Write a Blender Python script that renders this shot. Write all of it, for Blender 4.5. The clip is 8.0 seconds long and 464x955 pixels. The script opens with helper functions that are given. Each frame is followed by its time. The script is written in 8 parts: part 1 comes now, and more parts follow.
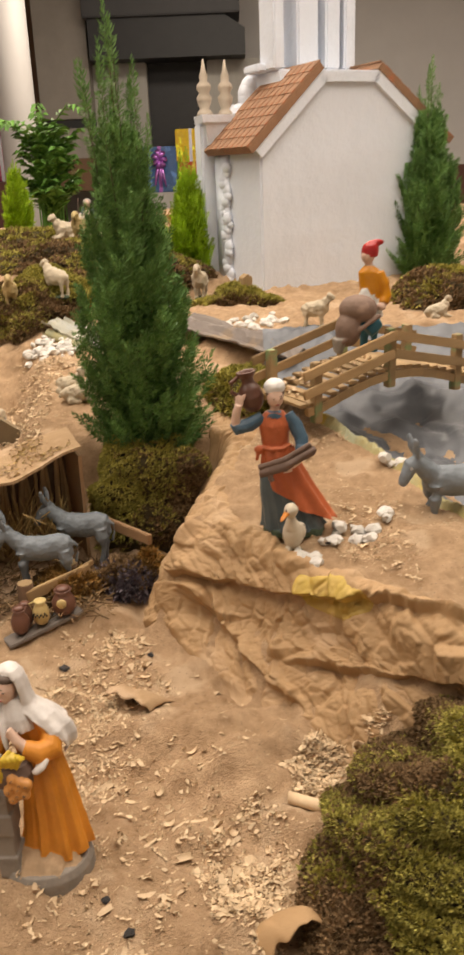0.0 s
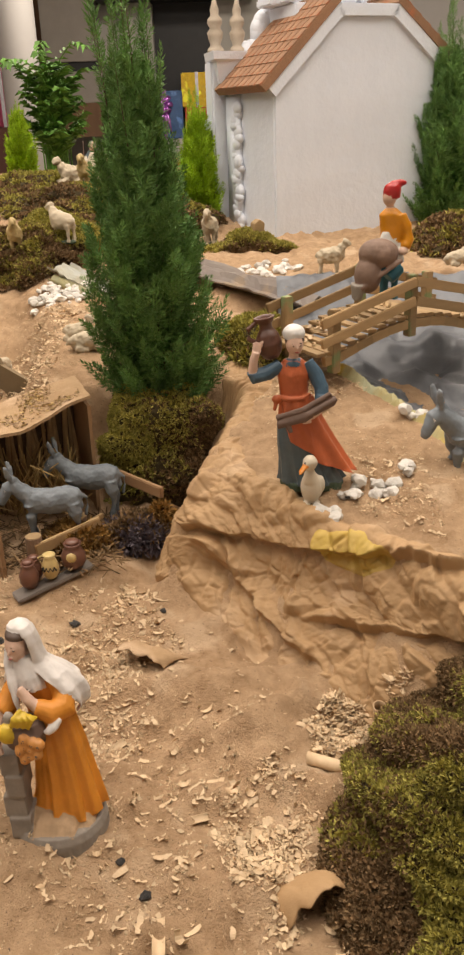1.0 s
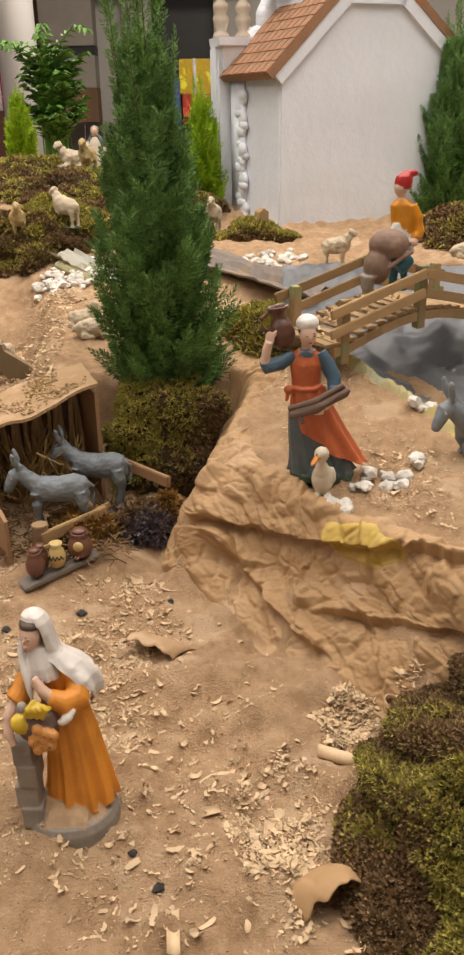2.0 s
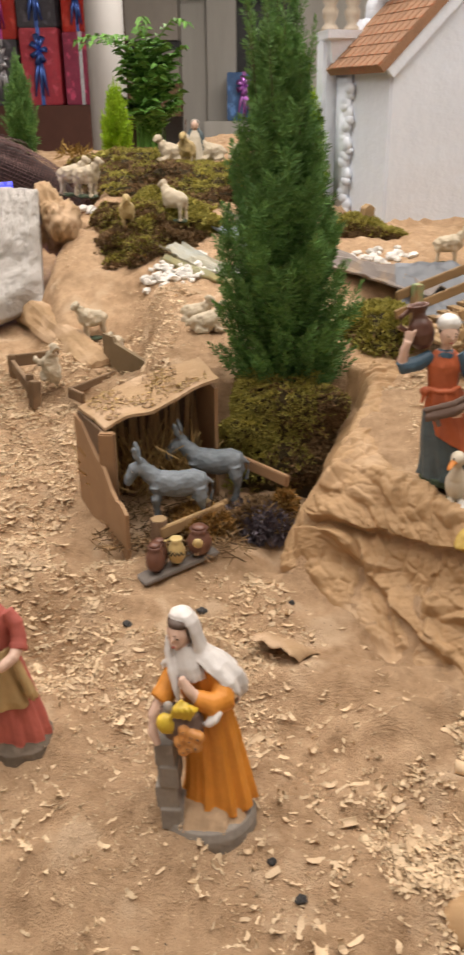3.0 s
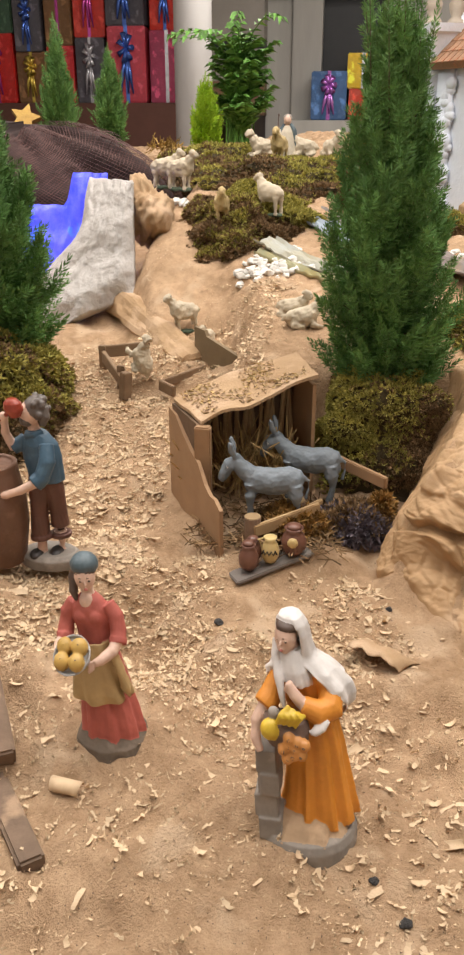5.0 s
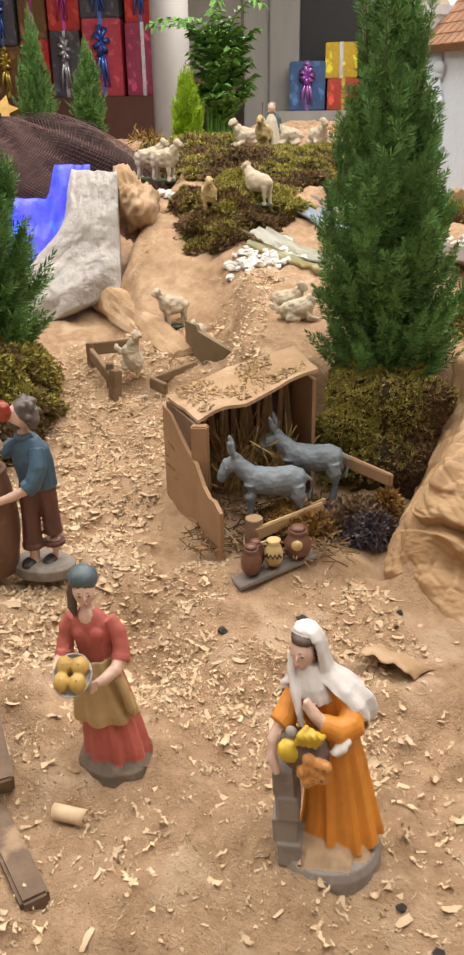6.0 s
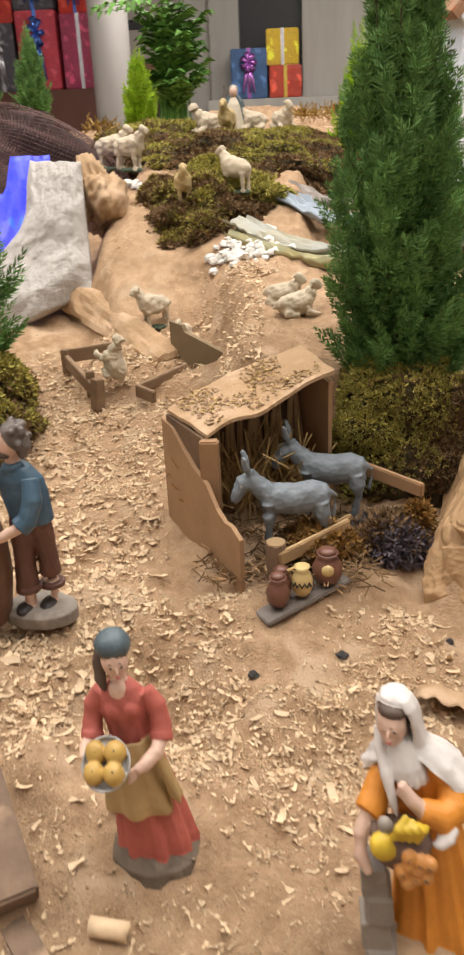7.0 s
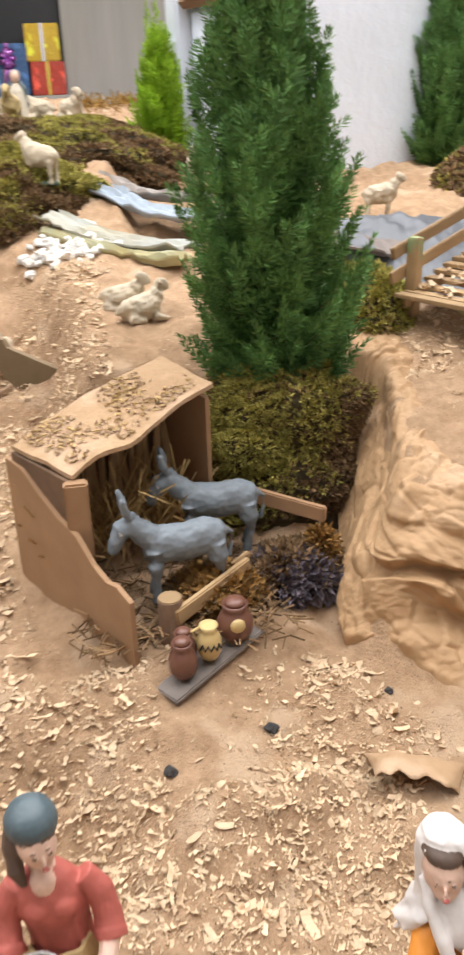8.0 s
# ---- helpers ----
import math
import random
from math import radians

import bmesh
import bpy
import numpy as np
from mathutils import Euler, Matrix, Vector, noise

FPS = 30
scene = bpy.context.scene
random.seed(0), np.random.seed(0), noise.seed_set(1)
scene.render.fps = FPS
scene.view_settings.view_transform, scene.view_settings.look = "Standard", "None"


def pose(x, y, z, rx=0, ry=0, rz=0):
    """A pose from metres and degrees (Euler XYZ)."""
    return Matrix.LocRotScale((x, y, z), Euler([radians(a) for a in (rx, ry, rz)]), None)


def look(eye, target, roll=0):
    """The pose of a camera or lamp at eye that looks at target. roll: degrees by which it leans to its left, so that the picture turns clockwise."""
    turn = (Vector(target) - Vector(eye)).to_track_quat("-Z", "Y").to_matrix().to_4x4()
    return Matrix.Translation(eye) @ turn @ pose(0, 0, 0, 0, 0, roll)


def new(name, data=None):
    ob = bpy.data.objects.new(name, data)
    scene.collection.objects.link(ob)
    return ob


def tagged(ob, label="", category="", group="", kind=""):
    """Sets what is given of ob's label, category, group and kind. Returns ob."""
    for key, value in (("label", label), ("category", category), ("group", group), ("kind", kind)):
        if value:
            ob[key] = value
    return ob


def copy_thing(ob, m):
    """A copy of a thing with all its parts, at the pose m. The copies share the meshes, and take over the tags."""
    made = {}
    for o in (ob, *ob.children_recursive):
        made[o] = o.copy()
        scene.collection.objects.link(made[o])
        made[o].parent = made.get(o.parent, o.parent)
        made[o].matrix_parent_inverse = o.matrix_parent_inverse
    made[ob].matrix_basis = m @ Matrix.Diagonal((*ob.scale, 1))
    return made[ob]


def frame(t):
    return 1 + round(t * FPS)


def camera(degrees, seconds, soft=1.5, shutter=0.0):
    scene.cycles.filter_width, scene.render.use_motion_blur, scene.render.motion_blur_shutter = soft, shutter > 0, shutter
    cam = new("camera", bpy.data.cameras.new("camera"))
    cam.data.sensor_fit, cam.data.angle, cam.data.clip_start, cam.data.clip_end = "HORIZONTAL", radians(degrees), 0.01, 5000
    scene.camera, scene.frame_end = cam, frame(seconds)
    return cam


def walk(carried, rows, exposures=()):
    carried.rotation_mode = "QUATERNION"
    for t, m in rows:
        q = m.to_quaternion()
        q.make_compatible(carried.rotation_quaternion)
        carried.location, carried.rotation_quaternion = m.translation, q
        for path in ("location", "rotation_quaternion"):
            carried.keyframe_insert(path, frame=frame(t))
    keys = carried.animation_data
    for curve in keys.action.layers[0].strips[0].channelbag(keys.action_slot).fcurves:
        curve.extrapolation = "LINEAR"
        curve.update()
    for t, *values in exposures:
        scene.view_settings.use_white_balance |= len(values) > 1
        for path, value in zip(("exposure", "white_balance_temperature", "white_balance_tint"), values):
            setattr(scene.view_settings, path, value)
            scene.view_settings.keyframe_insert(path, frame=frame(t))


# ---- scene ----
S = 0.7  # all plans below are in units of 0.7 m

cam = camera(30.2, 8.0, soft=2.5, shutter=0.4)
PATH = [
    (0, (0.022, -0.013, 0.926), (-0.004, 1.868, 0.245), -2.2),
    (0.5, (-0.019, 0.038, 0.897), (-0.075, 1.894, 0.155), -1.6),
    (1, (-0.003, 0.046, 0.898), (-0.041, 1.888, 0.119), -2.0),
    (2.5, (-0.098, 0.069, 0.892), (-0.121, 1.9, 0.089), -0.3),
    (3, (-0.171, 0.084, 0.889), (-0.327, 1.907, 0.082), -0.6),
    (3.5, (-0.21, 0.095, 0.889), (-0.446, 1.907, 0.075), -0.3),
    (4, (-0.235, 0.083, 0.865), (-0.518, 1.894, 0.065), 0.3),
    (4.5, (-0.238, 0.095, 0.87), (-0.551, 1.9, 0.067), 0.2),
    (6, (-0.281, 0.184, 0.848), (-0.55, 1.989, 0.029), -1.0),
    (6.5, (-0.33, 0.246, 0.84), (-0.57, 2.048, 0.007), -0.8),
    (7, (-0.412, 0.363, 0.817), (-0.577, 2.172, -0.02), -2.6),
    (7.5, (-0.501, 0.505, 0.798), (-0.447, 2.317, -0.047), -1.8),
    (8, (-0.543, 0.628, 0.763), (-0.236, 2.412, -0.087), -1.8),
]
walk(cam, [(t, look(Vector(eye) * S, Vector(target) * S, roll)) for t, eye, target, roll in PATH],
     [(0, -0.22, 7550, 14), (1, -0.26, 7350, 13.5), (2.5, -0.26, 6900, 12.5), (3.5, -0.04, 6650, 12), (7, 0.03, 6550, 11), (7.5, 0.06, 6450, 12), (8, 0.30, 6080, 11)])

# ---- light: a warm-white room lit by ceiling panels ----
world = bpy.data.worlds.new("room_air")
scene.world = world
world.use_nodes = True
world.node_tree.nodes["Background"].inputs[0].default_value = (1.0, 0.97, 0.94, 1)
world.node_tree.nodes["Background"].inputs[1].default_value = 1.05


def ceiling_lamp(x, y, z, sx, sy, watts, colour):
    d = bpy.data.lights.new("ceiling_light", "AREA")
    d.shape, d.size, d.size_y, d.energy, d.color = "RECTANGLE", sx * S, sy * S, watts, colour
    ob = new("ceiling_light", d)
    ob.matrix_world = pose(x * S, y * S, z * S)
    return tagged(ob, "long warm-white ceiling light panel over the display", "ceiling light", kind="structure")


WARM = (1.0, 0.97, 0.93)
ceiling_lamp(0.3, 2.6, 4.9, 7.0, 6.0, 320, WARM)
ceiling_lamp(-6.5, 2.2, 4.9, 4.0, 5.0, 130, WARM)
ceiling_lamp(0.8, 10.5, 4.9, 5.0, 2.0, 235, (1.0, 0.95, 0.88))


# ---- materials ----
def mat(name, c1, c2=None, scale=40.0, rough=0.7, bump=0.3, bscale=None, metal=0.0, mix=0.5, speck=None, isl=0.0, obj=0.0,
        stretch=(1, 1, 1), coat=0.0, dist=0.002, trans=0.0, emit=0.0, spec=0.5, third=None, thin=0.0):
    """Two-colour noise at two scales with a fine bump. speck: colour, scale, amount; isl and obj: brightness varied by mesh island or by object."""
    m = bpy.data.materials.new(name)
    m.use_nodes = True
    nt = m.node_tree
    nd, lk = nt.nodes, nt.links
    bs = nd["Principled BSDF"]
    tc = nd.new("ShaderNodeTexCoord")
    mp = nd.new("ShaderNodeMapping")
    mp.inputs["Scale"].default_value = stretch
    lk.new(tc.outputs["Object"], mp.inputs[0])
    n1 = nd.new("ShaderNodeTexNoise")
    n1.inputs["Scale"].default_value, n1.inputs["Detail"].default_value, n1.inputs["Roughness"].default_value = scale, 8, 0.65
    n2 = nd.new("ShaderNodeTexNoise")
    n2.inputs["Scale"].default_value, n2.inputs["Detail"].default_value = scale * 0.13, 4
    for n in (n1, n2):
        lk.new(mp.outputs[0], n.inputs["Vector"])
    add = nd.new("ShaderNodeMath")
    add.operation = "MULTIPLY_ADD"
    lk.new(n1.outputs[0], add.inputs[0])
    add.inputs[1].default_value = 0.6
    half = nd.new("ShaderNodeMath")
    half.operation = "MULTIPLY"
    lk.new(n2.outputs[0], half.inputs[0])
    half.inputs[1].default_value = 0.4
    lk.new(half.outputs[0], add.inputs[2])
    rg = nd.new("ShaderNodeMapRange")
    rg.inputs[1].default_value, rg.inputs[2].default_value = mix - 0.14, mix + 0.14
    lk.new(add.outputs[0], rg.inputs[0])
    mx = nd.new("ShaderNodeMix")
    mx.data_type = "RGBA"
    c2 = c2 or tuple(v * 0.8 for v in c1)
    mx.inputs[6].default_value, mx.inputs[7].default_value = (*c1, 1), (*c2, 1)
    lk.new(rg.outputs[0], mx.inputs[0])
    out = mx.outputs[2]
    if third:
        n4 = nd.new("ShaderNodeTexNoise")
        n4.inputs["Scale"].default_value, n4.inputs["Detail"].default_value = third[1], 5
        lk.new(mp.outputs[0], n4.inputs["Vector"])
        r4 = nd.new("ShaderNodeMapRange")
        r4.inputs[1].default_value, r4.inputs[2].default_value = third[2], third[2] + 0.1
        lk.new(n4.outputs[0], r4.inputs[0])
        m4 = nd.new("ShaderNodeMix")
        m4.data_type = "RGBA"
        m4.inputs[7].default_value = (*third[0], 1)
        lk.new(r4.outputs[0], m4.inputs[0])
        lk.new(out, m4.inputs[6])
        out = m4.outputs[2]
    if speck:
        v = nd.new("ShaderNodeTexVoronoi")
        v.inputs["Scale"].default_value = speck[1]
        lk.new(mp.outputs[0], v.inputs["Vector"])
        r2 = nd.new("ShaderNodeMapRange")
        r2.inputs[1].default_value, r2.inputs[2].default_value, r2.inputs[3].default_value, r2.inputs[4].default_value = speck[2], speck[2] + 0.06, 1, 0
        lk.new(v.outputs["Distance"], r2.inputs[0])
        pk = nd.new("ShaderNodeMath")
        pk.operation = "GREATER_THAN"
        pk.inputs[1].default_value = speck[3]
        sp = nd.new("ShaderNodeSeparateColor")
        lk.new(v.outputs["Color"], sp.inputs[0])
        lk.new(sp.outputs[0], pk.inputs[0])
        ml = nd.new("ShaderNodeMath")
        ml.operation = "MULTIPLY"
        lk.new(r2.outputs[0], ml.inputs[0])
        lk.new(pk.outputs[0], ml.inputs[1])
        m3 = nd.new("ShaderNodeMix")
        m3.data_type = "RGBA"
        m3.inputs[7].default_value = (*speck[0], 1)
        lk.new(ml.outputs[0], m3.inputs[0])
        lk.new(out, m3.inputs[6])
        out = m3.outputs[2]
    if isl or obj:
        if isl:
            src = nd.new("ShaderNodeNewGeometry").outputs["Random Per Island"]
            amt = isl
        else:
            src = nd.new("ShaderNodeObjectInfo").outputs["Random"]
            amt = obj
        hv = nd.new("ShaderNodeHueSaturation")
        r3 = nd.new("ShaderNodeMapRange")
        r3.inputs[3].default_value, r3.inputs[4].default_value = 1 - amt, 1 + amt
        lk.new(src, r3.inputs[0])
        lk.new(r3.outputs[0], hv.inputs["Value"])
        lk.new(out, hv.inputs["Color"])
        out = hv.outputs[0]
    lk.new(out, bs.inputs["Base Color"])
    bs.inputs["Roughness"].default_value, bs.inputs["Metallic"].default_value = rough, metal
    bs.inputs["Specular IOR Level"].default_value = spec
    bs.inputs["Coat Weight"].default_value = coat
    bs.inputs["Transmission Weight"].default_value = trans
    if emit:
        lk.new(out, bs.inputs["Emission Color"])
        bs.inputs["Emission Strength"].default_value = emit
    if thin:
        tl, ms = nd.new("ShaderNodeBsdfTranslucent"), nd.new("ShaderNodeMixShader")
        lk.new(out, tl.inputs["Color"])
        ms.inputs[0].default_value = thin
        lk.new(bs.outputs[0], ms.inputs[1])
        lk.new(tl.outputs[0], ms.inputs[2])
        lk.new(ms.outputs[0], nd["Material Output"].inputs["Surface"])
    if bump:
        bp = nd.new("ShaderNodeBump")
        bp.inputs["Strength"].default_value, bp.inputs["Distance"].default_value = bump, dist
        nb = nd.new("ShaderNodeTexNoise")
        nb.inputs["Scale"].default_value, nb.inputs["Detail"].default_value, nb.inputs["Roughness"].default_value = bscale or scale * 2, 6, 0.7
        lk.new(mp.outputs[0], nb.inputs["Vector"])
        lk.new(nb.outputs[0], bp.inputs["Height"])
        lk.new(bp.outputs[0], bs.inputs["Normal"])
    return m


SAND = mat("sand", (0.58, 0.39, 0.238), (0.36, 0.225, 0.125), 55, 0.95, 1.0, 300, speck=((0.16, 0.11, 0.075), 330, 0.2, 0.93), dist=0.005, third=((0.58, 0.41, 0.265), 13, 0.56), spec=0.2)
KRAFT = mat("kraft_paper", (0.44, 0.275, 0.138), (0.365, 0.22, 0.105), 14, 0.7, 0.5, 90, dist=0.003, third=((0.52, 0.355, 0.215), 7, 0.53))
KRAFT_YELLOW = mat("yellow_sprayed_paper", (0.52, 0.36, 0.06), (0.44, 0.28, 0.09), 18, 0.6, 0.3, 60, third=((0.42, 0.255, 0.12), 16, 0.58))
WOODCHIP = mat("wood_shaving", (0.70, 0.53, 0.345), (0.61, 0.45, 0.28), 120, 0.7, 0.15, isl=0.2, spec=0.3, thin=0.12)
WOODROLL = mat("wood_shaving_roll", (0.69, 0.51, 0.325), (0.60, 0.43, 0.26), 90, 0.6, 0.3, obj=0.15, stretch=(1, 1, 0.2), thin=0.1)
WHITESTONE = mat("white_stone", (0.72, 0.69, 0.64), (0.60, 0.56, 0.50), 60, 0.6, 0.4, obj=0.15)
COAL = mat("coal", (0.03, 0.03, 0.032), (0.06, 0.055, 0.05), 90, 0.6, 0.8)
MOSS = mat("moss", (0.44, 0.385, 0.10), (0.27, 0.245, 0.06), 60, 0.9, 0.0, isl=0.45, spec=0.15)
MOSS_DRY = mat("dry_moss", (0.26, 0.165, 0.085), (0.16, 0.10, 0.05), 60, 0.9, 0.0, isl=0.5, spec=0.15)
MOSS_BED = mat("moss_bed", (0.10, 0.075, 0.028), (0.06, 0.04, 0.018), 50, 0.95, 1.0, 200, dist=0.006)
NEEDLE = mat("conifer_needle", (0.15, 0.29, 0.075), (0.09, 0.195, 0.055), 20, 0.55, 0.0, isl=0.30, spec=0.3)
NEEDLE_LIME = mat("lime_needle", (0.34, 0.52, 0.03), (0.25, 0.42, 0.025), 20, 0.55, 0.0, isl=0.25, spec=0.2)
LEAF = mat("palm_leaf", (0.14, 0.30, 0.06), (0.085, 0.20, 0.04), 20, 0.5, 0.0, isl=0.4, spec=0.25)
BARK = mat("bark", (0.12, 0.075, 0.045), (0.07, 0.045, 0.03), 40, 0.9, 0.8)
PLASTER = mat("white_plaster", (0.77, 0.815, 0.885), (0.72, 0.765, 0.835), 8, 0.55, 0.45, 3.2, dist=0.03)
ROOFTILE = mat("terracotta_roof", (0.33, 0.175, 0.095), (0.235, 0.13, 0.075), 45, 0.85, 0.8, obj=0.10, third=((0.42, 0.15, 0.07), 20, 0.58))
CARD = mat("brown_cardboard", (0.36, 0.215, 0.11), (0.28, 0.16, 0.08), 18, 0.8, 0.3, 70)
DUSTY = mat("dusty_kraft_paper", (0.46, 0.31, 0.18), (0.36, 0.23, 0.125), 16, 0.9, 0.8, 90, dist=0.004, third=((0.52, 0.36, 0.23), 11, 0.5), spec=0.2)
STICKWOOD = mat("stick_wood", (0.42, 0.28, 0.14), (0.30, 0.19, 0.09), 40, 0.75, 0.4, stretch=(0.25, 1, 1), obj=0.2)
DARKWOOD = mat("dark_wood", (0.17, 0.10, 0.055), (0.10, 0.06, 0.035), 40, 0.75, 0.5, stretch=(0.3, 1, 1))
STRAW = mat("straw", (0.52, 0.36, 0.15), (0.40, 0.26, 0.10), 40, 0.7, 0.0, isl=0.3)
TARP = mat("grey_plastic_sheet", (0.15, 0.16, 0.175), (0.09, 0.095, 0.105), 5, 0.4, 0.2, 20, third=((0.22, 0.23, 0.25), 7, 0.58))
PAINTPAPER = mat("painted_stream_paper", (0.34, 0.36, 0.34), (0.36, 0.30, 0.17), 9, 0.85, 0.3, 40, third=((0.5, 0.36, 0.08), 7, 0.6))
PAINTBLUE = mat("pale_blue_paper", (0.33, 0.38, 0.43), (0.25, 0.29, 0.33), 9, 0.85, 0.3, 40)
ROCK = mat("white_washed_bark", (0.52, 0.485, 0.45), (0.44, 0.405, 0.37), 20, 0.85, 1.0, 40, dist=0.010)
NET = mat("brown_net", (0.10, 0.045, 0.038), (0.065, 0.030, 0.026), 60, 0.8, 0.3, isl=0.3)
CONCRETE = mat("board_concrete", (0.46, 0.445, 0.41), (0.36, 0.345, 0.315), 5, 0.85, 0.4, 40, stretch=(1, 1, 0.12))
COLWHITE = mat("white_column_paint", (0.66, 0.64, 0.62), (0.62, 0.60, 0.58), 6, 0.5, 0.1)
BLACKMETAL = mat("black_metal", (0.012, 0.013, 0.014), (0.02, 0.02, 0.021), 8, 0.5, 0.1)
HOODMETAL = mat("dark_grey_metal", (0.055, 0.055, 0.058), (0.045, 0.045, 0.048), 8, 0.55, 0.1)
REDTILE = mat("red_brown_tile", (0.16, 0.065, 0.045), (0.12, 0.05, 0.035), 4, 0.7, 0.1)
WALLGREY = mat("grey_wall", (0.72, 0.70, 0.68), (0.67, 0.65, 0.63), 3, 0.85, 0.1)
TAUPE = mat("taupe_panel", (0.33, 0.30, 0.265), (0.27, 0.245, 0.215), 4, 0.7, 0.1)
WALLBROWN = mat("brown_wood_wall", (0.20, 0.11, 0.055), (0.14, 0.075, 0.04), 6, 0.7, 0.2, stretch=(1, 1, 0.15))
FLOORM = mat("room_floor", (0.22, 0.17, 0.13), (0.17, 0.13, 0.10), 4, 0.5, 0.1)
CEILM = mat("room_ceiling", (0.75, 0.73, 0.70), (0.7, 0.68, 0.65), 3, 0.9, 0.05)


# ---- mesh helpers (plans in display units) ----
from mathutils.bvhtree import BVHTree



def finish(name, me, mats, parent=None, smooth=True, label=""):
    for k in (mats if isinstance(mats, (list, tuple)) else [mats]):
        me.materials.append(k)
    me.polygons.foreach_set("use_smooth", [bool(smooth)] * len(me.polygons))
    ob = new(name, me)
    if parent:
        ob.parent = parent
    if label:
        tagged(ob, label)
    return ob


def part(name, bm, mats, parent=None, label="", smooth=False):
    """Links a bmesh, in display units, as one mesh object."""
    bmesh.ops.scale(bm, vec=(S, S, S), verts=bm.verts)
    bmesh.ops.recalc_face_normals(bm, faces=bm.faces)
    me = bpy.data.meshes.new(name)
    bm.to_mesh(me)
    bm.free()
    return finish(name, me, mats, parent, smooth, label)


def raw(name, verts, faces, mats, parent=None, label="", smooth=True):
    """verts: n x 3 in display units; faces: m x k."""
    me = bpy.data.meshes.new(name)
    faces = np.asarray(faces, dtype=np.int32)
    k = faces.shape[1]
    me.vertices.add(len(verts))
    me.vertices.foreach_set("co", (np.asarray(verts, dtype=np.float32) * S).ravel())
    me.loops.add(faces.size)
    me.loops.foreach_set("vertex_index", faces.ravel())
    me.polygons.add(len(faces))
    me.polygons.foreach_set("loop_start", np.arange(0, faces.size, k, dtype=np.int32))
    me.update(calc_edges=True)
    me.validate()
    return finish(name, me, mats, parent, smooth, label)


def thing(name, x, y, z, rz=0.0, label="", category="", group="", kind=""):
    ob = new(name)
    ob.empty_display_size = 0.02
    ob.matrix_world = pose(x * S, y * S, z * S, 0, 0, rz)
    return tagged(ob, label, category, group, kind)


def put(ob, x, y, z, rz=0.0, rx=0.0, ry=0.0):
    ob.matrix_world = pose(x * S, y * S, z * S, rx, ry, rz)
    return ob


def box(bm, x0, y0, z0, x1, y1, z1, bevel=0.0, m=None, mi=0):
    r = bmesh.ops.create_cube(bm, size=1, matrix=(m or Matrix()) @ Matrix.Translation(((x0 + x1) / 2, (y0 + y1) / 2, (z0 + z1) / 2)) @ Matrix.Diagonal((x1 - x0, y1 - y0, z1 - z0, 1)))
    fs = {f for v in r["verts"] for f in v.link_faces}
    for f in fs:
        f.material_index = mi
    if bevel:
        es = {e for v in r["verts"] for e in v.link_edges}
        bmesh.ops.bevel(bm, geom=list(es), offset=bevel, segments=2, affect="EDGES")
    return bm


def beam(bm, a, b, w, h, bevel=0.0):
    """A squared stick from a to b."""
    a, b = Vector(a), Vector(b)
    d = b - a
    q = d.to_track_quat("X", "Z").to_matrix().to_4x4()
    return box(bm, 0, -w / 2, -h / 2, d.length, w / 2, h / 2, bevel, Matrix.Translation(a) @ q)


def prism(bm, pts, y0, y1, mi=0):
    """An x-z outline pushed along y."""
    f0 = [bm.verts.new((x, y0, z)) for x, z in pts]
    f1 = [bm.verts.new((x, y1, z)) for x, z in pts]
    n = len(pts)
    fs = [bm.faces.new(f0), bm.faces.new(f1[::-1])]
    for i in range(n):
        fs.append(bm.faces.new((f0[i], f1[i], f1[(i + 1) % n], f0[(i + 1) % n])))
    for f in fs:
        f.material_index = mi
    return bm


def loft(bm, rings, n=20, mi=0, fold=0.0, folds=7, phase=0.0, cap=True):
    """rings: (x, y, z, rx, ry[, turn]); fold: depth of cloth folds, as a share of the radius, growing towards the first ring."""
    rows = []
    top = len(rings) - 1
    for k, r in enumerate(rings):
        x, y, z, rx, ry = r[:5]
        tw = radians(r[5]) if len(r) > 5 else 0
        row = []
        for i in range(n):
            a = 2 * math.pi * i / n
            w = 1 + fold * (1 - k / max(top, 1)) * (math.sin(folds * a + phase + k * 0.25) * 0.6 + math.sin((folds * 1.7 // 1) * a + phase * 2) * 0.4)
            px, py = rx * math.cos(a) * w, ry * math.sin(a) * w
            row.append(bm.verts.new((x + px * math.cos(tw) - py * math.sin(tw), y + px * math.sin(tw) + py * math.cos(tw), z)))
        rows.append(row)
    for a, b in zip(rows, rows[1:]):
        for i in range(n):
            bm.faces.new((a[i], a[(i + 1) % n], b[(i + 1) % n], b[i])).material_index = mi
    if cap:
        bm.faces.new(rows[0][::-1]).material_index = mi
        bm.faces.new(rows[-1]).material_index = mi
    return bm


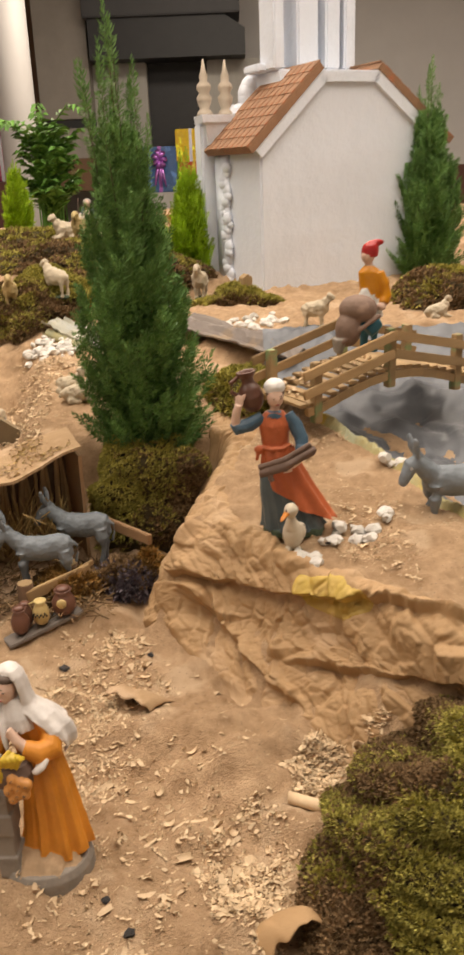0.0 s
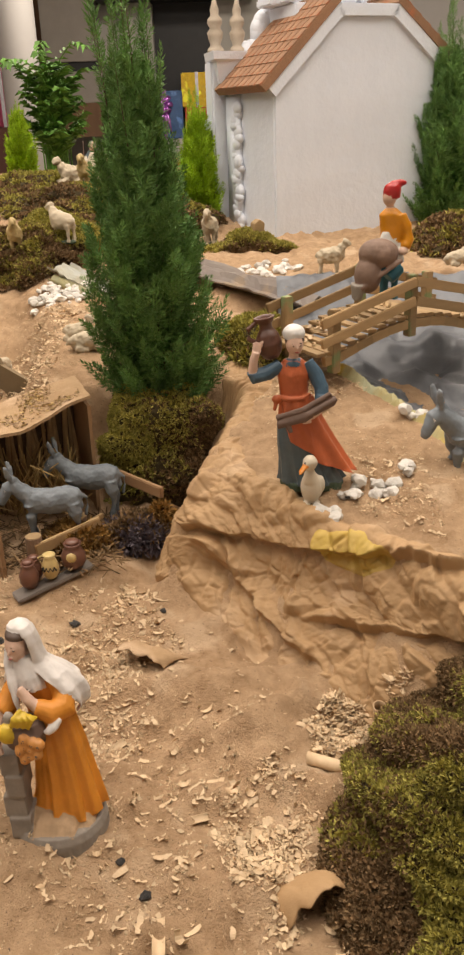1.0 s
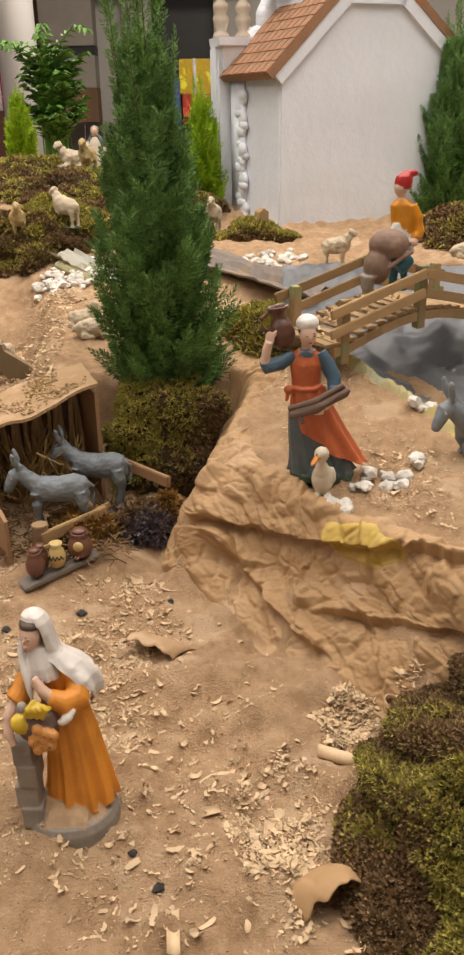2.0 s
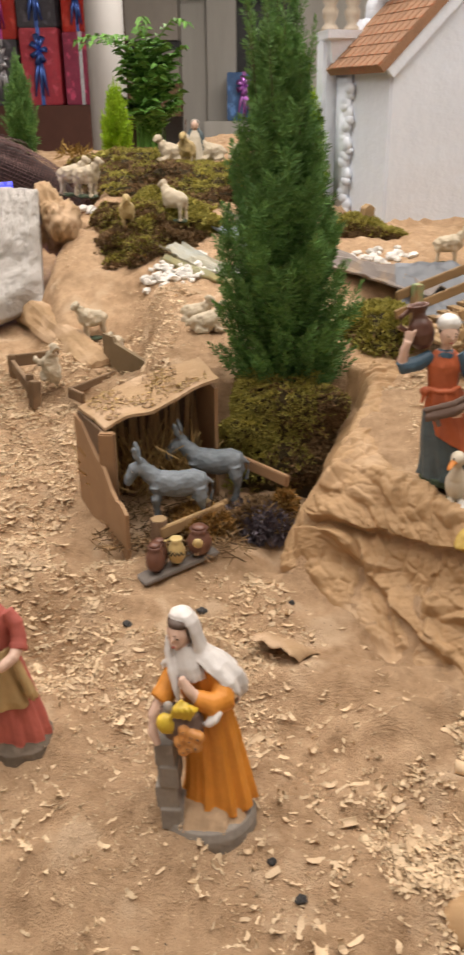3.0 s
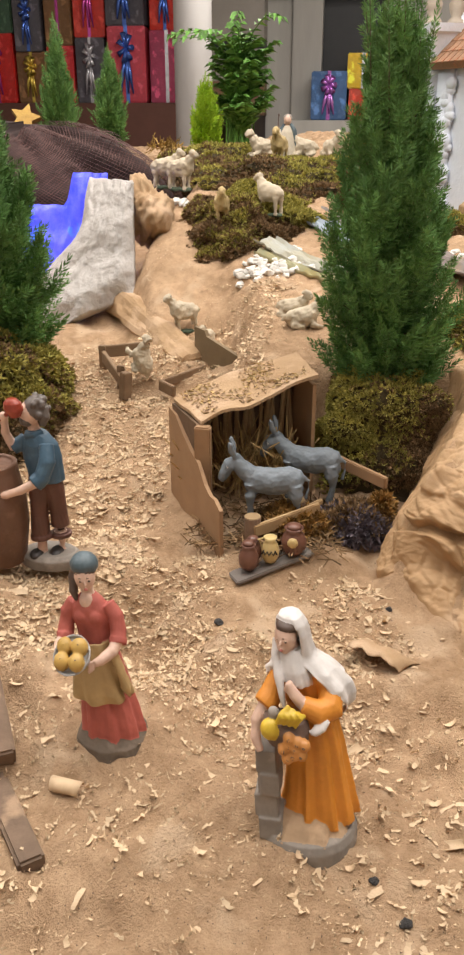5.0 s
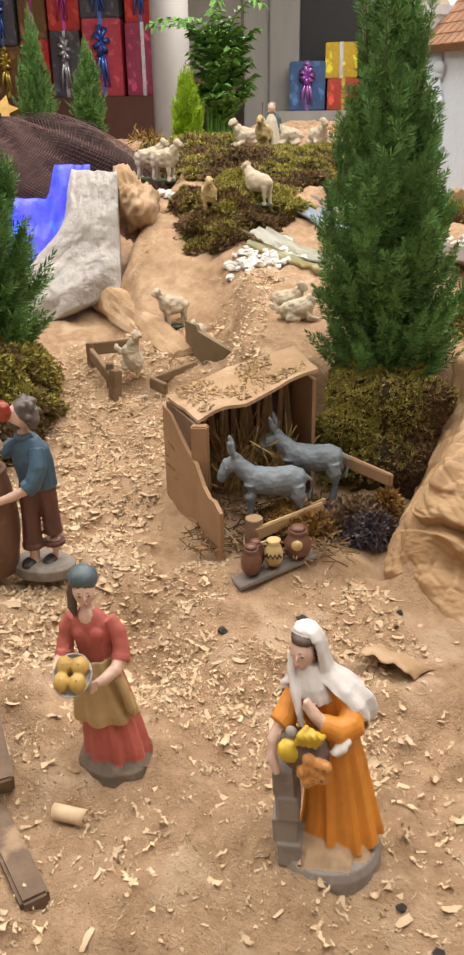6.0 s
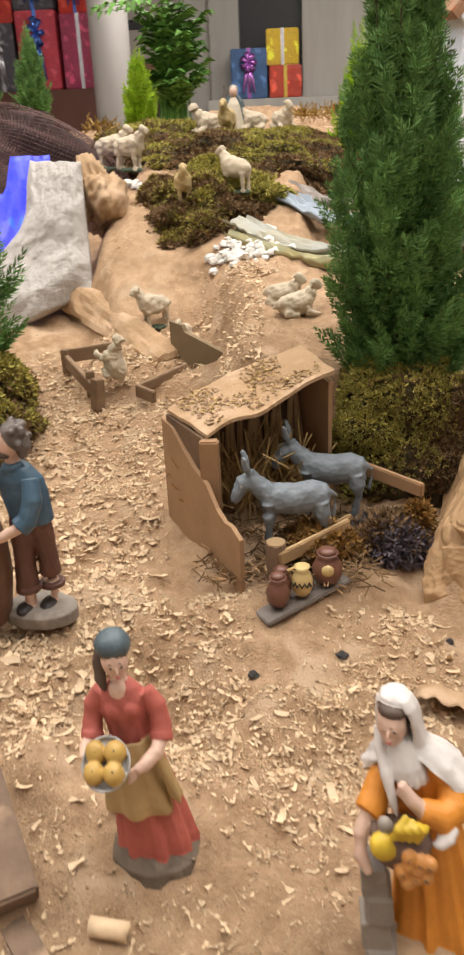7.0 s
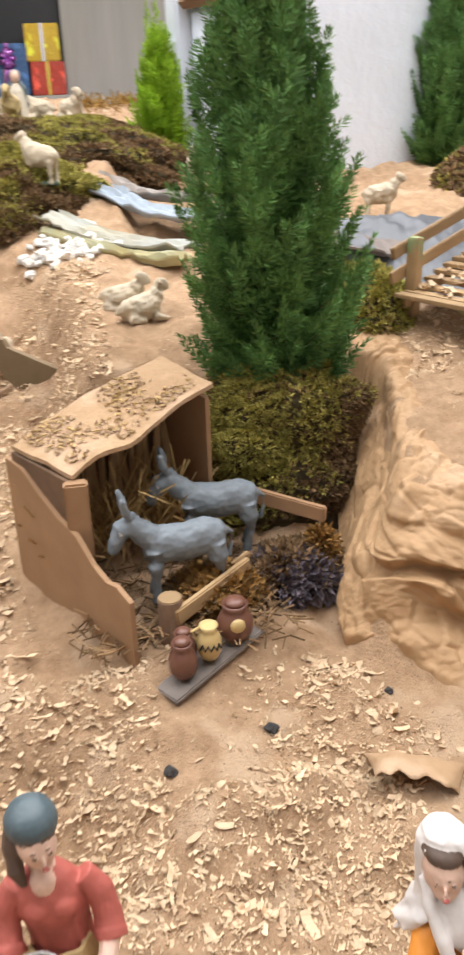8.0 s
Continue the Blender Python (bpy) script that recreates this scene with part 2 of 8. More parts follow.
def tube(bm, pts, radii, n=8, mi=0, flat=1.0):
    """A limb along points; radii one a point."""
    pts = [Vector(p) for p in pts]
    rows = []
    up = Vector((0, 0, 1))
    for i, p in enumerate(pts):
        d = (pts[min(i + 1, len(pts) - 1)] - pts[max(i - 1, 0)]).normalized()
        s = d.cross(up)
        s = s.normalized() if s.length > 1e-3 else Vector((1, 0, 0))
        u = s.cross(d)
        rows.append([bm.verts.new(p + (s * math.cos(2 * math.pi * k / n) + u * math.sin(2 * math.pi * k / n) * flat) * radii[i]) for k in range(n)])
    for a, b in zip(rows, rows[1:]):
        for i in range(n):
            bm.faces.new((a[i], a[(i + 1) % n], b[(i + 1) % n], b[i])).material_index = mi
    bm.faces.new(rows[0][::-1]).material_index = mi
    bm.faces.new(rows[-1]).material_index = mi
    return bm


def ball(bm, x, y, z, rx, ry=None, rz=None, mi=0, u=14, v=10, turn=None):
    m = Matrix.Translation((x, y, z)) @ (turn or Matrix()) @ Matrix.Diagonal((rx, ry or rx, rz or rx, 1))
    r = bmesh.ops.create_uvsphere(bm, u_segments=u, v_segments=v, radius=1, matrix=m)
    for f in {f for w in r["verts"] for f in w.link_faces}:
        f.material_index = mi
    return bm


def ss(a, b, v):
    t = np.clip((v - a) / (b - a), 0, 1)
    return t * t * (3 - 2 * t)


_tab = np.random.default_rng(3).random((256, 256))


def vnoise(x, y):
    """Smooth value noise, -1 to 1."""
    x, y = np.asarray(x, float), np.asarray(y, float)
    xi, yi = np.floor(x).astype(int), np.floor(y).astype(int)
    fx, fy = x - xi, y - yi
    fx, fy = fx * fx * (3 - 2 * fx), fy * fy * (3 - 2 * fy)
    g = lambda a, b: _tab[a % 256, b % 256]
    return 2 * (g(xi, yi) * (1 - fx) * (1 - fy) + g(xi + 1, yi) * fx * (1 - fy) + g(xi, yi + 1) * (1 - fx) * fy + g(xi + 1, yi + 1) * fx * fy) - 1


def fnoise(x, y, f, octaves=4):
    return sum(vnoise(x * f * 2 ** k + 17 * k, y * f * 2 ** k + 31 * k) / 2 ** k for k in range(octaves))


def tri(v):
    return np.abs((v % 1.0) * 2 - 1)


def crumple(x, y, f=5.0):
    """Flat facets between sharp creases."""
    wx, wy = x + 0.05 * vnoise(x * 6, y * 6), y + 0.05 * vnoise(x * 6 + 9, y * 6 + 4)
    z = 0
    for k, (a, g, h) in enumerate(((0.4, 1.0, 1.0), (1.5, 1.3, 0.7), (2.6, 0.8, 0.8), (0.9, 2.3, 0.4), (2.1, 2.7, 0.35))):
        u = (wx * math.cos(a) + wy * math.sin(a)) * f * g + 0.8 * vnoise(wx * 3 + k * 7, wy * 3)
        z = z + h * (tri(u) - 0.5)
    return z


# ---- the lie of the land ----
def hill_mask(x, y):
    d = (y - (1.44 - 0.95 * x)) / 1.38
    wv = 0.030 * vnoise(x * 6 + 2, y * 6) + 0.012 * vnoise(x * 17, y * 17 + 5)
    front = 0.42 * ss(-0.02, 0.10, d + wv) + 0.58 * ss(0.085, 0.135, d + wv)
    xb = np.interp(y, [1.6, 1.7, 1.85, 2.0, 2.2, 2.5, 2.8], [-0.22, -0.14, -0.10, -0.06, -0.02, -0.12, -0.4])
    return front * ss(-0.03, 0.05, x - xb), d, x - xb


def pond_q(x, y):
    return (x - 0.185) * 0.859 + (y - 2.24) * 0.513


def pond_side(x, y):
    return ss(0, 0.10, pond_q(x, y)) * ss(2.8, 2.5, y)


def land(x, y):
    x, y = np.asarray(x, float), np.asarray(y, float)
    left = np.interp(y, [0, 0.9, 1.5, 1.9, 2.3, 2.6, 2.9, 3.2, 4, 6.5], [-0.06, -0.03, 0.012, 0.045, 0.11, 0.17, 0.22, 0.30, 0.45, 0.55])
    ledge_a = np.interp(y, [2.1, 2.35, 2.6, 2.8, 3.0, 3.3, 4, 5, 6.5], [-0.2, 0.15, 0.22, 0.36, 0.45, 0.52, 0.56, 0.62, 0.64])
    ledge_b = np.interp(y, [2.02, 2.1, 2.3, 2.8, 3.0, 3.3, 4, 5, 6.5], [-0.2, 0.29, 0.33, 0.40, 0.46, 0.52, 0.56, 0.62, 0.64])
    z = left + (np.maximum(ledge_a, left) - left) * ss(0.0, 0.13, x - np.interp(y, [2.6, 2.85], [-1.0, -1.10]))
    z = z + (np.maximum(ledge_b, z) - z) * ss(0.0, 0.13, x - np.interp(y, [2.45, 2.7], [-0.655, -0.74])) * ss(0.25, -0.05, x)
    hm, d, e = hill_mask(x, y)
    hill = np.interp(y, [1.0, 1.3, 1.5, 1.7, 2.0, 2.3, 3, 3.7, 4.5, 6.5], [0.10, 0.165, 0.195, 0.215, 0.27, 0.32, 0.385, 0.43, 0.5, 0.6])
    hill = hill - 0.03 * ss(0.3, 0.6, x) * ss(2.0, 1.5, y)
    hill = hill - 0.10 * pond_side(x, y)
    z = z + (hill - z) * hm
    quiet = 1 - sum(np.exp(-(((x - a) / r) ** 2 + ((y - b) / r) ** 2)) for a, b, r in ((-0.29, 0.97, 0.17), (-0.6, 1.07, 0.17), (-0.846, 1.54, 0.14), (-0.45, 1.7, 0.24), (-0.5, 1.95, 0.2), (-0.7, 0.98, 0.14), (0.42, 0.92, 0.26)))
    dunes = 0.046 * fnoise(x + 1.3, y + 2.1, 2.8, 2) + 0.038 * fnoise(x + 8.3, y + 5.1, 6.5, 3) - 0.034 * np.abs(vnoise(x * 5 + 3, y * 5 + 1))
    z = z + dunes * np.clip(quiet, 0, 1) * ss(2.0, 1.65, y) * (1 - 0.85 * hm)
    soft = 0.014 * fnoise(x, y, 4.5) + 0.011 * fnoise(x + 4, y, 13, 3) + 0.0065 * fnoise(x, y + 7, 34, 3)
    return z + soft


def at(x, y):
    return float(land(x, y))


def sheet(name, f, x0, x1, y0, y1, step, mats, keep=None, label="", parent=None, smooth=True):
    """A height field over a rectangle, cut where keep(x, y) says no."""
    nx, ny = int((x1 - x0) / step) + 1, int((y1 - y0) / step) + 1
    X, Y = np.meshgrid(np.linspace(x0, x1, nx), np.linspace(y0, y1, ny))
    Z = f(X, Y)
    v = np.stack([X, Y, Z], -1).reshape(-1, 3)
    i = np.arange(nx * ny).reshape(ny, nx)
    q = np.stack([i[:-1, :-1], i[:-1, 1:], i[1:, 1:], i[1:, :-1]], -1).reshape(-1, 4)
    if keep is not None:
        k = keep(X, Y).reshape(-1)
        q = q[k[q].all(1)]
        used = np.unique(q)
        m = np.full(len(v), -1)
        m[used] = np.arange(len(used))
        v, q = v[used], m[q]
    return raw(name, v, q, mats, parent, label, smooth)


# ---- the room ----
def room():
    def slab(name, a, b, m, label, cat):
        bm = bmesh.new()
        box(bm, *a, *b)
        return tagged(part(name, bm, m), label, cat, kind="structure")
    slab("floor", (-14, -4, -1.25), (9, 19, -1.15), FLOORM, "brown tiled floor of the hall", "floor")
    slab("ceiling", (-14, -4, 5.2), (9, 19, 5.3), CEILM, "plain white ceiling of the hall", "ceiling")
    slab("wall_back", (-14, 18.0, -1.15), (9, 18.3, 5.2), WALLGREY, "pale grey plastered back wall", "wall")
    slab("wall_left", (-14.3, -4, -1.15), (-14, 19, 5.2), WALLGREY, "pale grey plastered side wall", "wall")
    slab("wall_right", (9, -4, -1.15), (9.3, 19, 5.2), WALLGREY, "pale grey plastered side wall", "wall")
    slab("wall_front", (-14, -4.3, -1.15), (9, -4, 5.2), WALLGREY, "pale grey plastered wall behind the viewer", "wall")
    slab("wainscot", (0.9, 17.9, -1.15), (9, 18.0, 0.80), REDTILE, "red-brown tiled lower wall band", "wall trim")
    slab("step", (-14, 16.4, -1.15), (-3.35, 18.0, 0.80), REDTILE, "broad red-brown raised step below the presents", "step")
    slab("wall_panel", (-14, 17.75, 0.80), (-3.9, 18.0, 5.2), WALLBROWN, "brown wooden panelling behind the hanging presents", "wall")
    slab("wall_panel", (-3.9, 17.5, -1.15), (-3.35, 18.0, 5.2), WALLBROWN, "brown wooden panelling beside the chimney", "wall")


room()


def column():
    bm = bmesh.new()
    loft(bm, [(0, 0, -1.15, 0.24, 0.24), (0, 0, 5.2, 0.24, 0.24)], 40)
    put(tagged(part("column", bm, COLWHITE, smooth=True), "smooth round white painted column", "column", kind="structure"), -2.73, 12, 0)


column()


def fireplace():
    t = thing("fireplace", 0, 16, -1.15, label="open fireplace with two board-marked concrete piers and a black hood", category="fireplace", kind="structure")
    z = 1.15
    for a, b, c, d in ((-1.95, -1.44, 0.62, 1.2), (-2.42, -1.955, 0.74, 1.2), (-0.374, 1.44, 0.62, 1.2)):
        bm = bmesh.new()
        box(bm, a, c, 0.19 + z, b, d, 2.69 + z, 0.02)
        part("pier", bm, CONCRETE, t)
    bm = bmesh.new()
    box(bm, -1.95, -0.05, 0.19 + z, 0.2, 1.2, 0.53 + z, 0.01)
    part("hearth_ledge", bm, CONCRETE, t)
    bm = bmesh.new()
    box(bm, -2.4, 0.02, 0, 1.6, 1.2, 0.19 + z)
    part("base", bm, REDTILE, t)
    bm = bmesh.new()
    box(bm, -1.5, 0.9, 0.53 + z, -0.2, 1.1, 3.4 + z)
    part("back_plate", bm, BLACKMETAL, t)
    bm = bmesh.new()
    prism(bm, [(-2.33, 2.69 + z), (0.3, 2.69 + z), (0.3, 3.1 + z), (-0.1, 3.35 + z), (-0.1, 5.2 + z), (-2.33, 5.2 + z)], 0.05, 1.2)
    part("hood", bm, BLACKMETAL, t)
    bm = bmesh.new()
    box(bm, -2.4, -0.05, 3.32 + z, 0.22, 1.25, 4.6 + z, 0.02)
    part("hood_rim", bm, HOODMETAL, t)


fireplace()


def side_niche():
    """Pale cupboard front with a dark slot beside the pier."""
    t = thing("cupboard", -2.85, 16.3, 0.6, label="pale beige cupboard with a dark slot beside the fireplace", category="cupboard", kind="structure")
    for n, a, b, m in (("front", 0.55, 1.05, TAUPE), ("front", 1.2, 3.6, TAUPE), ("base", 0.0, 0.55, WALLBROWN), ("slot", 1.05, 1.2, BLACKMETAL)):
        bm = bmesh.new()
        box(bm, -0.45, 0.06 if n == "slot" else 0, a, 0.45, 0.9, b, 0.01)
        part(n, bm, m, t)


side_niche()

GIFTMATS = {}


def gift_mat(c, shine=0.28):
    if c not in GIFTMATS:
        GIFTMATS[c] = mat("gift_wrap", c, tuple(v * 0.75 for v in c), 25, shine, 0.9, 14, dist=0.02, third=(tuple(min(1.0, v * 1.9 + 0.02) for v in c), 10, 0.57))
    return GIFTMATS[c]


FOIL = mat("purple_foil_ribbon", (0.45, 0.10, 0.55), (0.65, 0.35, 0.75), 60, 0.25, 0.3, metal=0.6)
FOILS = [mat("foil_ribbon", c, tuple(min(1, v * 1.6) for v in c), 60, 0.25, 0.3, metal=0.6) for c in ((0.6, 0.6, 0.65), (0.1, 0.2, 0.6), (0.6, 0.1, 0.4), (0.7, 0.5, 0.1))]


def gift(x, y, z, w, d, h, colour, ribbon=None, bow=True, rz=0.0, label="", group=""):
    t = thing("gift_box", x, y, z, rz, label, "gift box", group)
    bm = bmesh.new()
    box(bm, -w / 2, -d / 2, 0, w / 2, d / 2, h, min(w, h) * 0.03)
    part("box", bm, gift_mat(colour), t)
    if ribbon:
        bm = bmesh.new()
        box(bm, -w * 0.05, -d / 2 - 0.006, 0, w * 0.05, d / 2 + 0.006, h + 0.006)
        band = part("ribbon", bm, ribbon, t)
        if bow:
            bm = bmesh.new()
            for k in range(7):
                a = k * 0.9
                p = Vector((math.cos(a) * w * 0.2, -d / 2 - 0.03, h * 0.72 + math.sin(a) * h * 0.2))
                tube(bm, [(0, -d / 2 - 0.02, h * 0.72), p + Vector((0, -0.06, 0)), p * 0.6 + Vector((0, -d * 0.2 - 0.04, h * 0.3))], [w * 0.03, w * 0.08, w * 0.02], 6)
            for k in (-1, 0.2, 1):
                tube(bm, [(0, -d / 2 - 0.02, h * 0.7), (k * w * 0.1, -d / 2 - 0.07, h * 0.4), (k * w * 0.16, -d / 2 - 0.05, h * 0.12)], [w * 0.04, w * 0.055, w * 0.02], 5)
            part("bow", bm, ribbon, band, smooth=True)
    return t


gift(-1.26, 16.35, 0.532, 0.60, 0.5, 0.76, (0.05, 0.13, 0.30), FOIL, label="blue wrapped gift box with a shiny purple bow")
gift(-0.655, 16.35, 0.532, 0.53, 0.5, 0.49, (0.55, 0.06, 0.03), FOILS[3], False, label="red wrapped gift box with a gold ribbon")
gift(-0.70, 16.35, 1.024, 0.53, 0.48, 0.54, (0.75, 0.50, 0.02), FOILS[0], False, label="yellow wrapped gift box stacked on a red one")


def hanging_presents():
    r = random.Random(5)
    cols = [(0.85, 0.05, 0.03), (0.84, 0.06, 0.04), (0.85, 0.05, 0.06), (0.85, 0.10, 0.05), (0.80, 0.08, 0.12), (0.85, 0.04, 0.03), (0.12, 0.11, 0.13), (0.16, 0.15, 0.17), (0.07, 0.16, 0.09), (0.30, 0.15, 0.06), (0.27, 0.14, 0.06), (0.50, 0.06, 0.14)]
    x = -4.0
    while x > -9.5:
        w = r.uniform(0.45, 0.8)
        z = 0.805
        while z < 4.4:
            h = r.uniform(0.8, 1.35)
            c = cols[r.randrange(len(cols))]
            gift(x - w / 2, 17.45 + r.uniform(-0.12, 0.05), z, w * r.uniform(0.86, 1.0), r.uniform(0.4, 0.5), h, c, FOILS[r.randrange(4)], r.random() < 0.75, r.uniform(-4, 4),
                 "glossy foil-wrapped present in a stacked wall of presents", "stacked presents")
            z += h + 0.004
        x -= w + 0.01


hanging_presents()


# ---- the display: table, sand, paper ----
def table():
    bm = bmesh.new()
    box(bm, -2.7, -0.1, -1.15, 1.75, 6.6, -0.12)
    tagged(part("display_platform", bm, CARD), "large brown platform carrying the miniature landscape", "platform", kind="structure")


table()
tagged(sheet("ground", land, -2.7, 1.75, -0.1, 6.6, 0.0105, SAND), "warm tan sand spread over the miniature landscape", "sand ground", kind="structure")


FOOT = ((1.15, 0.33), (0.9, 0.56), (0.6, 0.84), (0.3, 1.125), (0.05, 1.36), (-0.13, 1.54), (-0.215, 1.63), (-0.205, 1.71), (-0.18, 1.79), (-0.15, 1.88), (-0.105, 2.0), (-0.065, 2.2), (-0.05, 2.35))
TOP = ((1.40, 0.48), (1.13, 0.72), (0.82, 1.0), (0.50, 1.26), (0.26, 1.46), (0.12, 1.60), (0.05, 1.68), (0.01, 1.76), (0.01, 1.82), (0.02, 1.90), (0.05, 2.03), (0.085, 2.2), (0.08, 2.35))


def ridge_lines(u, s, n, seed, umin, umax, lo, hi, wid, length, height):
    """Random straight creases over the unrolled slope, each a sharp ridge or valley that dies away at its ends."""
    rg = np.random.default_rng(seed)
    z = np.zeros_like(u)
    for k in range(n):
        cu, cs, a = rg.uniform(umin, umax), rg.uniform(0, 0.36), radians(rg.uniform(lo, hi))
        du, ds = u - cu, s - cs
        al, pe = du * math.cos(a) + ds * math.sin(a), -du * math.sin(a) + ds * math.cos(a)
        pe = pe + 0.25 * al * al * rg.uniform(-6, 6)
        w, l = wid * rg.uniform(0.5, 1.5), length * rg.uniform(0.5, 1.5)
        skew = np.where(pe > 0, rg.uniform(0.5, 1.6), rg.uniform(0.5, 1.6))
        z += height * rg.choice((-0.8, 1.0)) * rg.uniform(0.4, 1.2) * np.maximum(0, 1 - np.abs(pe) * skew / w) * np.sqrt(np.maximum(0, 1 - np.abs(al) / l))
    return z


def tuck(u, s, us, ss_, depth, back, u0, u1):
    """A fold of paper overhanging the paper below it, along the line s = f(u)."""
    q = s - np.interp(u, us, ss_) + 0.006 * vnoise(u * 25, u * 0 + 3) + 0.003 * vnoise(u * 70, u * 0 + 8)
    gate = ss(u0, u0 + 0.06, u) * ss(u1, u1 - 0.06, u)
    over = ss(-0.004, 0.004, q) * np.exp(-np.maximum(q, 0) / back)
    under = np.exp(-(np.minimum(q, 0) / 0.022) ** 2) * (q < 0.004)
    return gate * (depth * over - 0.45 * depth * under)


def facets(a, b, cell, tilt, crease, seed):
    """Flat pieces, each tipped its own way, that meet in narrow creases."""
    rg = np.random.default_rng(seed)
    jx, jy, gx, gy = rg.uniform(0.1, 0.9, (64, 64)), rg.uniform(0.1, 0.9, (64, 64)), rg.normal(size=(64, 64)), rg.normal(size=(64, 64))
    x, y = a / cell, b / cell
    xi, yi = np.floor(x).astype(int), np.floor(y).astype(int)
    f1, f2, lean = np.full(x.shape, 9.0), np.full(x.shape, 9.0), np.zeros(x.shape)
    for i in (-1, 0, 1):
        for j in (-1, 0, 1):
            p, q = (xi + i) % 64, (yi + j) % 64
            dx, dy = x - (xi + i + jx[p, q]), y - (yi + j + jy[p, q])
            r = np.hypot(dx, dy)
            near = r < f1
            f2 = np.where(near, f1, np.minimum(f2, r))
            lean = np.where(near, gx[p, q] * dx + gy[p, q] * dy, lean)
            f1 = np.where(near, r, f1)
    edge = np.clip((f2 - f1) / crease, 0, 1)
    return cell * (tilt * lean * edge + 0.5 * tilt * (edge - 1))


def hill_paper(nu=980, nv=190):
    """The paper of the slope unrolled along the foot (u) and up the slope (s)."""
    foot, top = np.array(FOOT), np.array(TOP)
    seg = np.r_[0, np.cumsum(np.linalg.norm(np.diff(foot, axis=0), axis=1) + np.linalg.norm(np.diff(top, axis=0), axis=1)) / 2]
    U = np.linspace(0, seg[-1], nu)
    ker = np.exp(-0.5 * (np.arange(-12, 13) / 6.0) ** 2)
    ker /= ker.sum()

    def curve(p):
        return np.stack([np.convolve(np.pad(np.interp(U, seg, p[:, c]), 12, mode="edge"), ker, "valid") for c in (0, 1)], -1)
    F, T = curve(foot), curve(top)
    v = np.linspace(0, 1, 160)
    X = F[:, None, :] * (1 - v)[None, :, None] + T[:, None, :] * v[None, :, None]
    Z = land(X[..., 0], X[..., 1])
    own = Z[:, :1] + (Z[:, -1:] - Z[:, :1]) * (1 - (1 - v[None]) ** 2.2)
    wide = np.ones(41) / 41
    taut = np.stack([np.convolve(np.pad(Z[:, k], 20, mode="edge"), wide, "valid") for k in range(Z.shape[1])], 1)
    Z = np.maximum(taut, Z - 0.004)
    side = ss(1.72, 1.9, U)[:, None]
    Z = Z * (1 - side) + np.maximum(Z, own) * side
    L = np.concatenate([np.zeros((nu, 1)), np.cumsum(np.sqrt(np.diff(Z, axis=1) ** 2 + (np.diff(X, axis=1) ** 2).sum(-1)), 1)], 1)
    P, Q = np.zeros((nu, nv, 3)), np.zeros((nu, nv))
    for i in range(nu):
        Q[i] = np.linspace(0, L[i, -1], nv)
        for c, q in enumerate((X[i, :, 0], X[i, :, 1], Z[i])):
            P[i, :, c] = np.interp(Q[i], L[i], q)
    N = np.cross(np.gradient(P, axis=0), np.gradient(P, axis=1))
    N /= np.linalg.norm(N, axis=2, keepdims=True)
    N *= np.sign(N[..., 2:3] + 1e-9)
    for ax in (0, 1):
        for k in range(3):
            N = (np.roll(N, 4, ax) + N + np.roll(N, -4, ax)) / 3 if ax == 0 else (N + np.concatenate([N[:, 4:], N[:, -4:]], 1) + np.concatenate([N[:, :4], N[:, :-4]], 1)) / 3
    N /= np.linalg.norm(N, axis=2, keepdims=True)
    UU = np.repeat(U[:, None], nv, 1)
    front = ss(1.98, 1.80, UU)
    al, pe = UU * 0.77 + Q * 0.64, -UU * 0.64 + Q * 0.77
    wu, ws = 0.016 * vnoise(UU * 9, Q * 9), 0.016 * vnoise(UU * 9 + 40, Q * 9 + 7)
    al, pe = al + wu, pe + ws
    d = ridge_lines(UU, Q, 22, 5, 0.8, 1.95, 22, 58, 0.030, 0.26, 0.0075) * front
    d += facets(al * 0.55, pe, 0.070, 0.19, 0.22, 1) * (0.55 + 0.45 * front)
    d += facets(al * 0.6 + 5, pe * 1.1 + 3, 0.030, 0.19, 0.25, 2) * (0.5 + 0.5 * front)
    d += facets(al + 2, pe + 8, 0.014, 0.14, 0.4, 3) * (0.6 + 0.4 * front)
    d += ridge_lines(UU, Q, 9, 8, 1.85, 2.5, 40, 140, 0.060, 0.26, 0.007) * (1 - front)
    d += tuck(UU, Q, [1.2, 1.365, 1.59, 1.657, 1.749, 1.852, 1.95], [0.325, 0.315, 0.258, 0.230, 0.208, 0.142, 0.125], 0.022, 0.14, 1.15, 1.93)
    d += tuck(UU, Q, [1.0, 1.28, 1.462, 1.55], [0.26, 0.205, 0.135, 0.115], 0.020, 0.12, 0.9, 1.56)
    d += tuck(UU, Q, [1.45, 1.6, 1.76, 1.86], [0.035, 0.075, 0.115, 0.135], 0.014, 0.08, 1.44, 1.86)
    smax = Q[:, -1:]
    fade = ss(0, 0.035, Q) * ss(0, 0.05, smax - Q)
    wob = 0.010 * vnoise(UU * 14, UU * 0 + 5)
    lift = -0.014 + 0.022 * ss(0.0 + wob, 0.03 + wob, Q) * ss(0.0, 0.045, smax - Q + 2 * wob)
    return P + N * (lift + d * fade)[..., None], N, UU, Q


HILL, HILL_N, HILL_U, HILL_S = hill_paper()


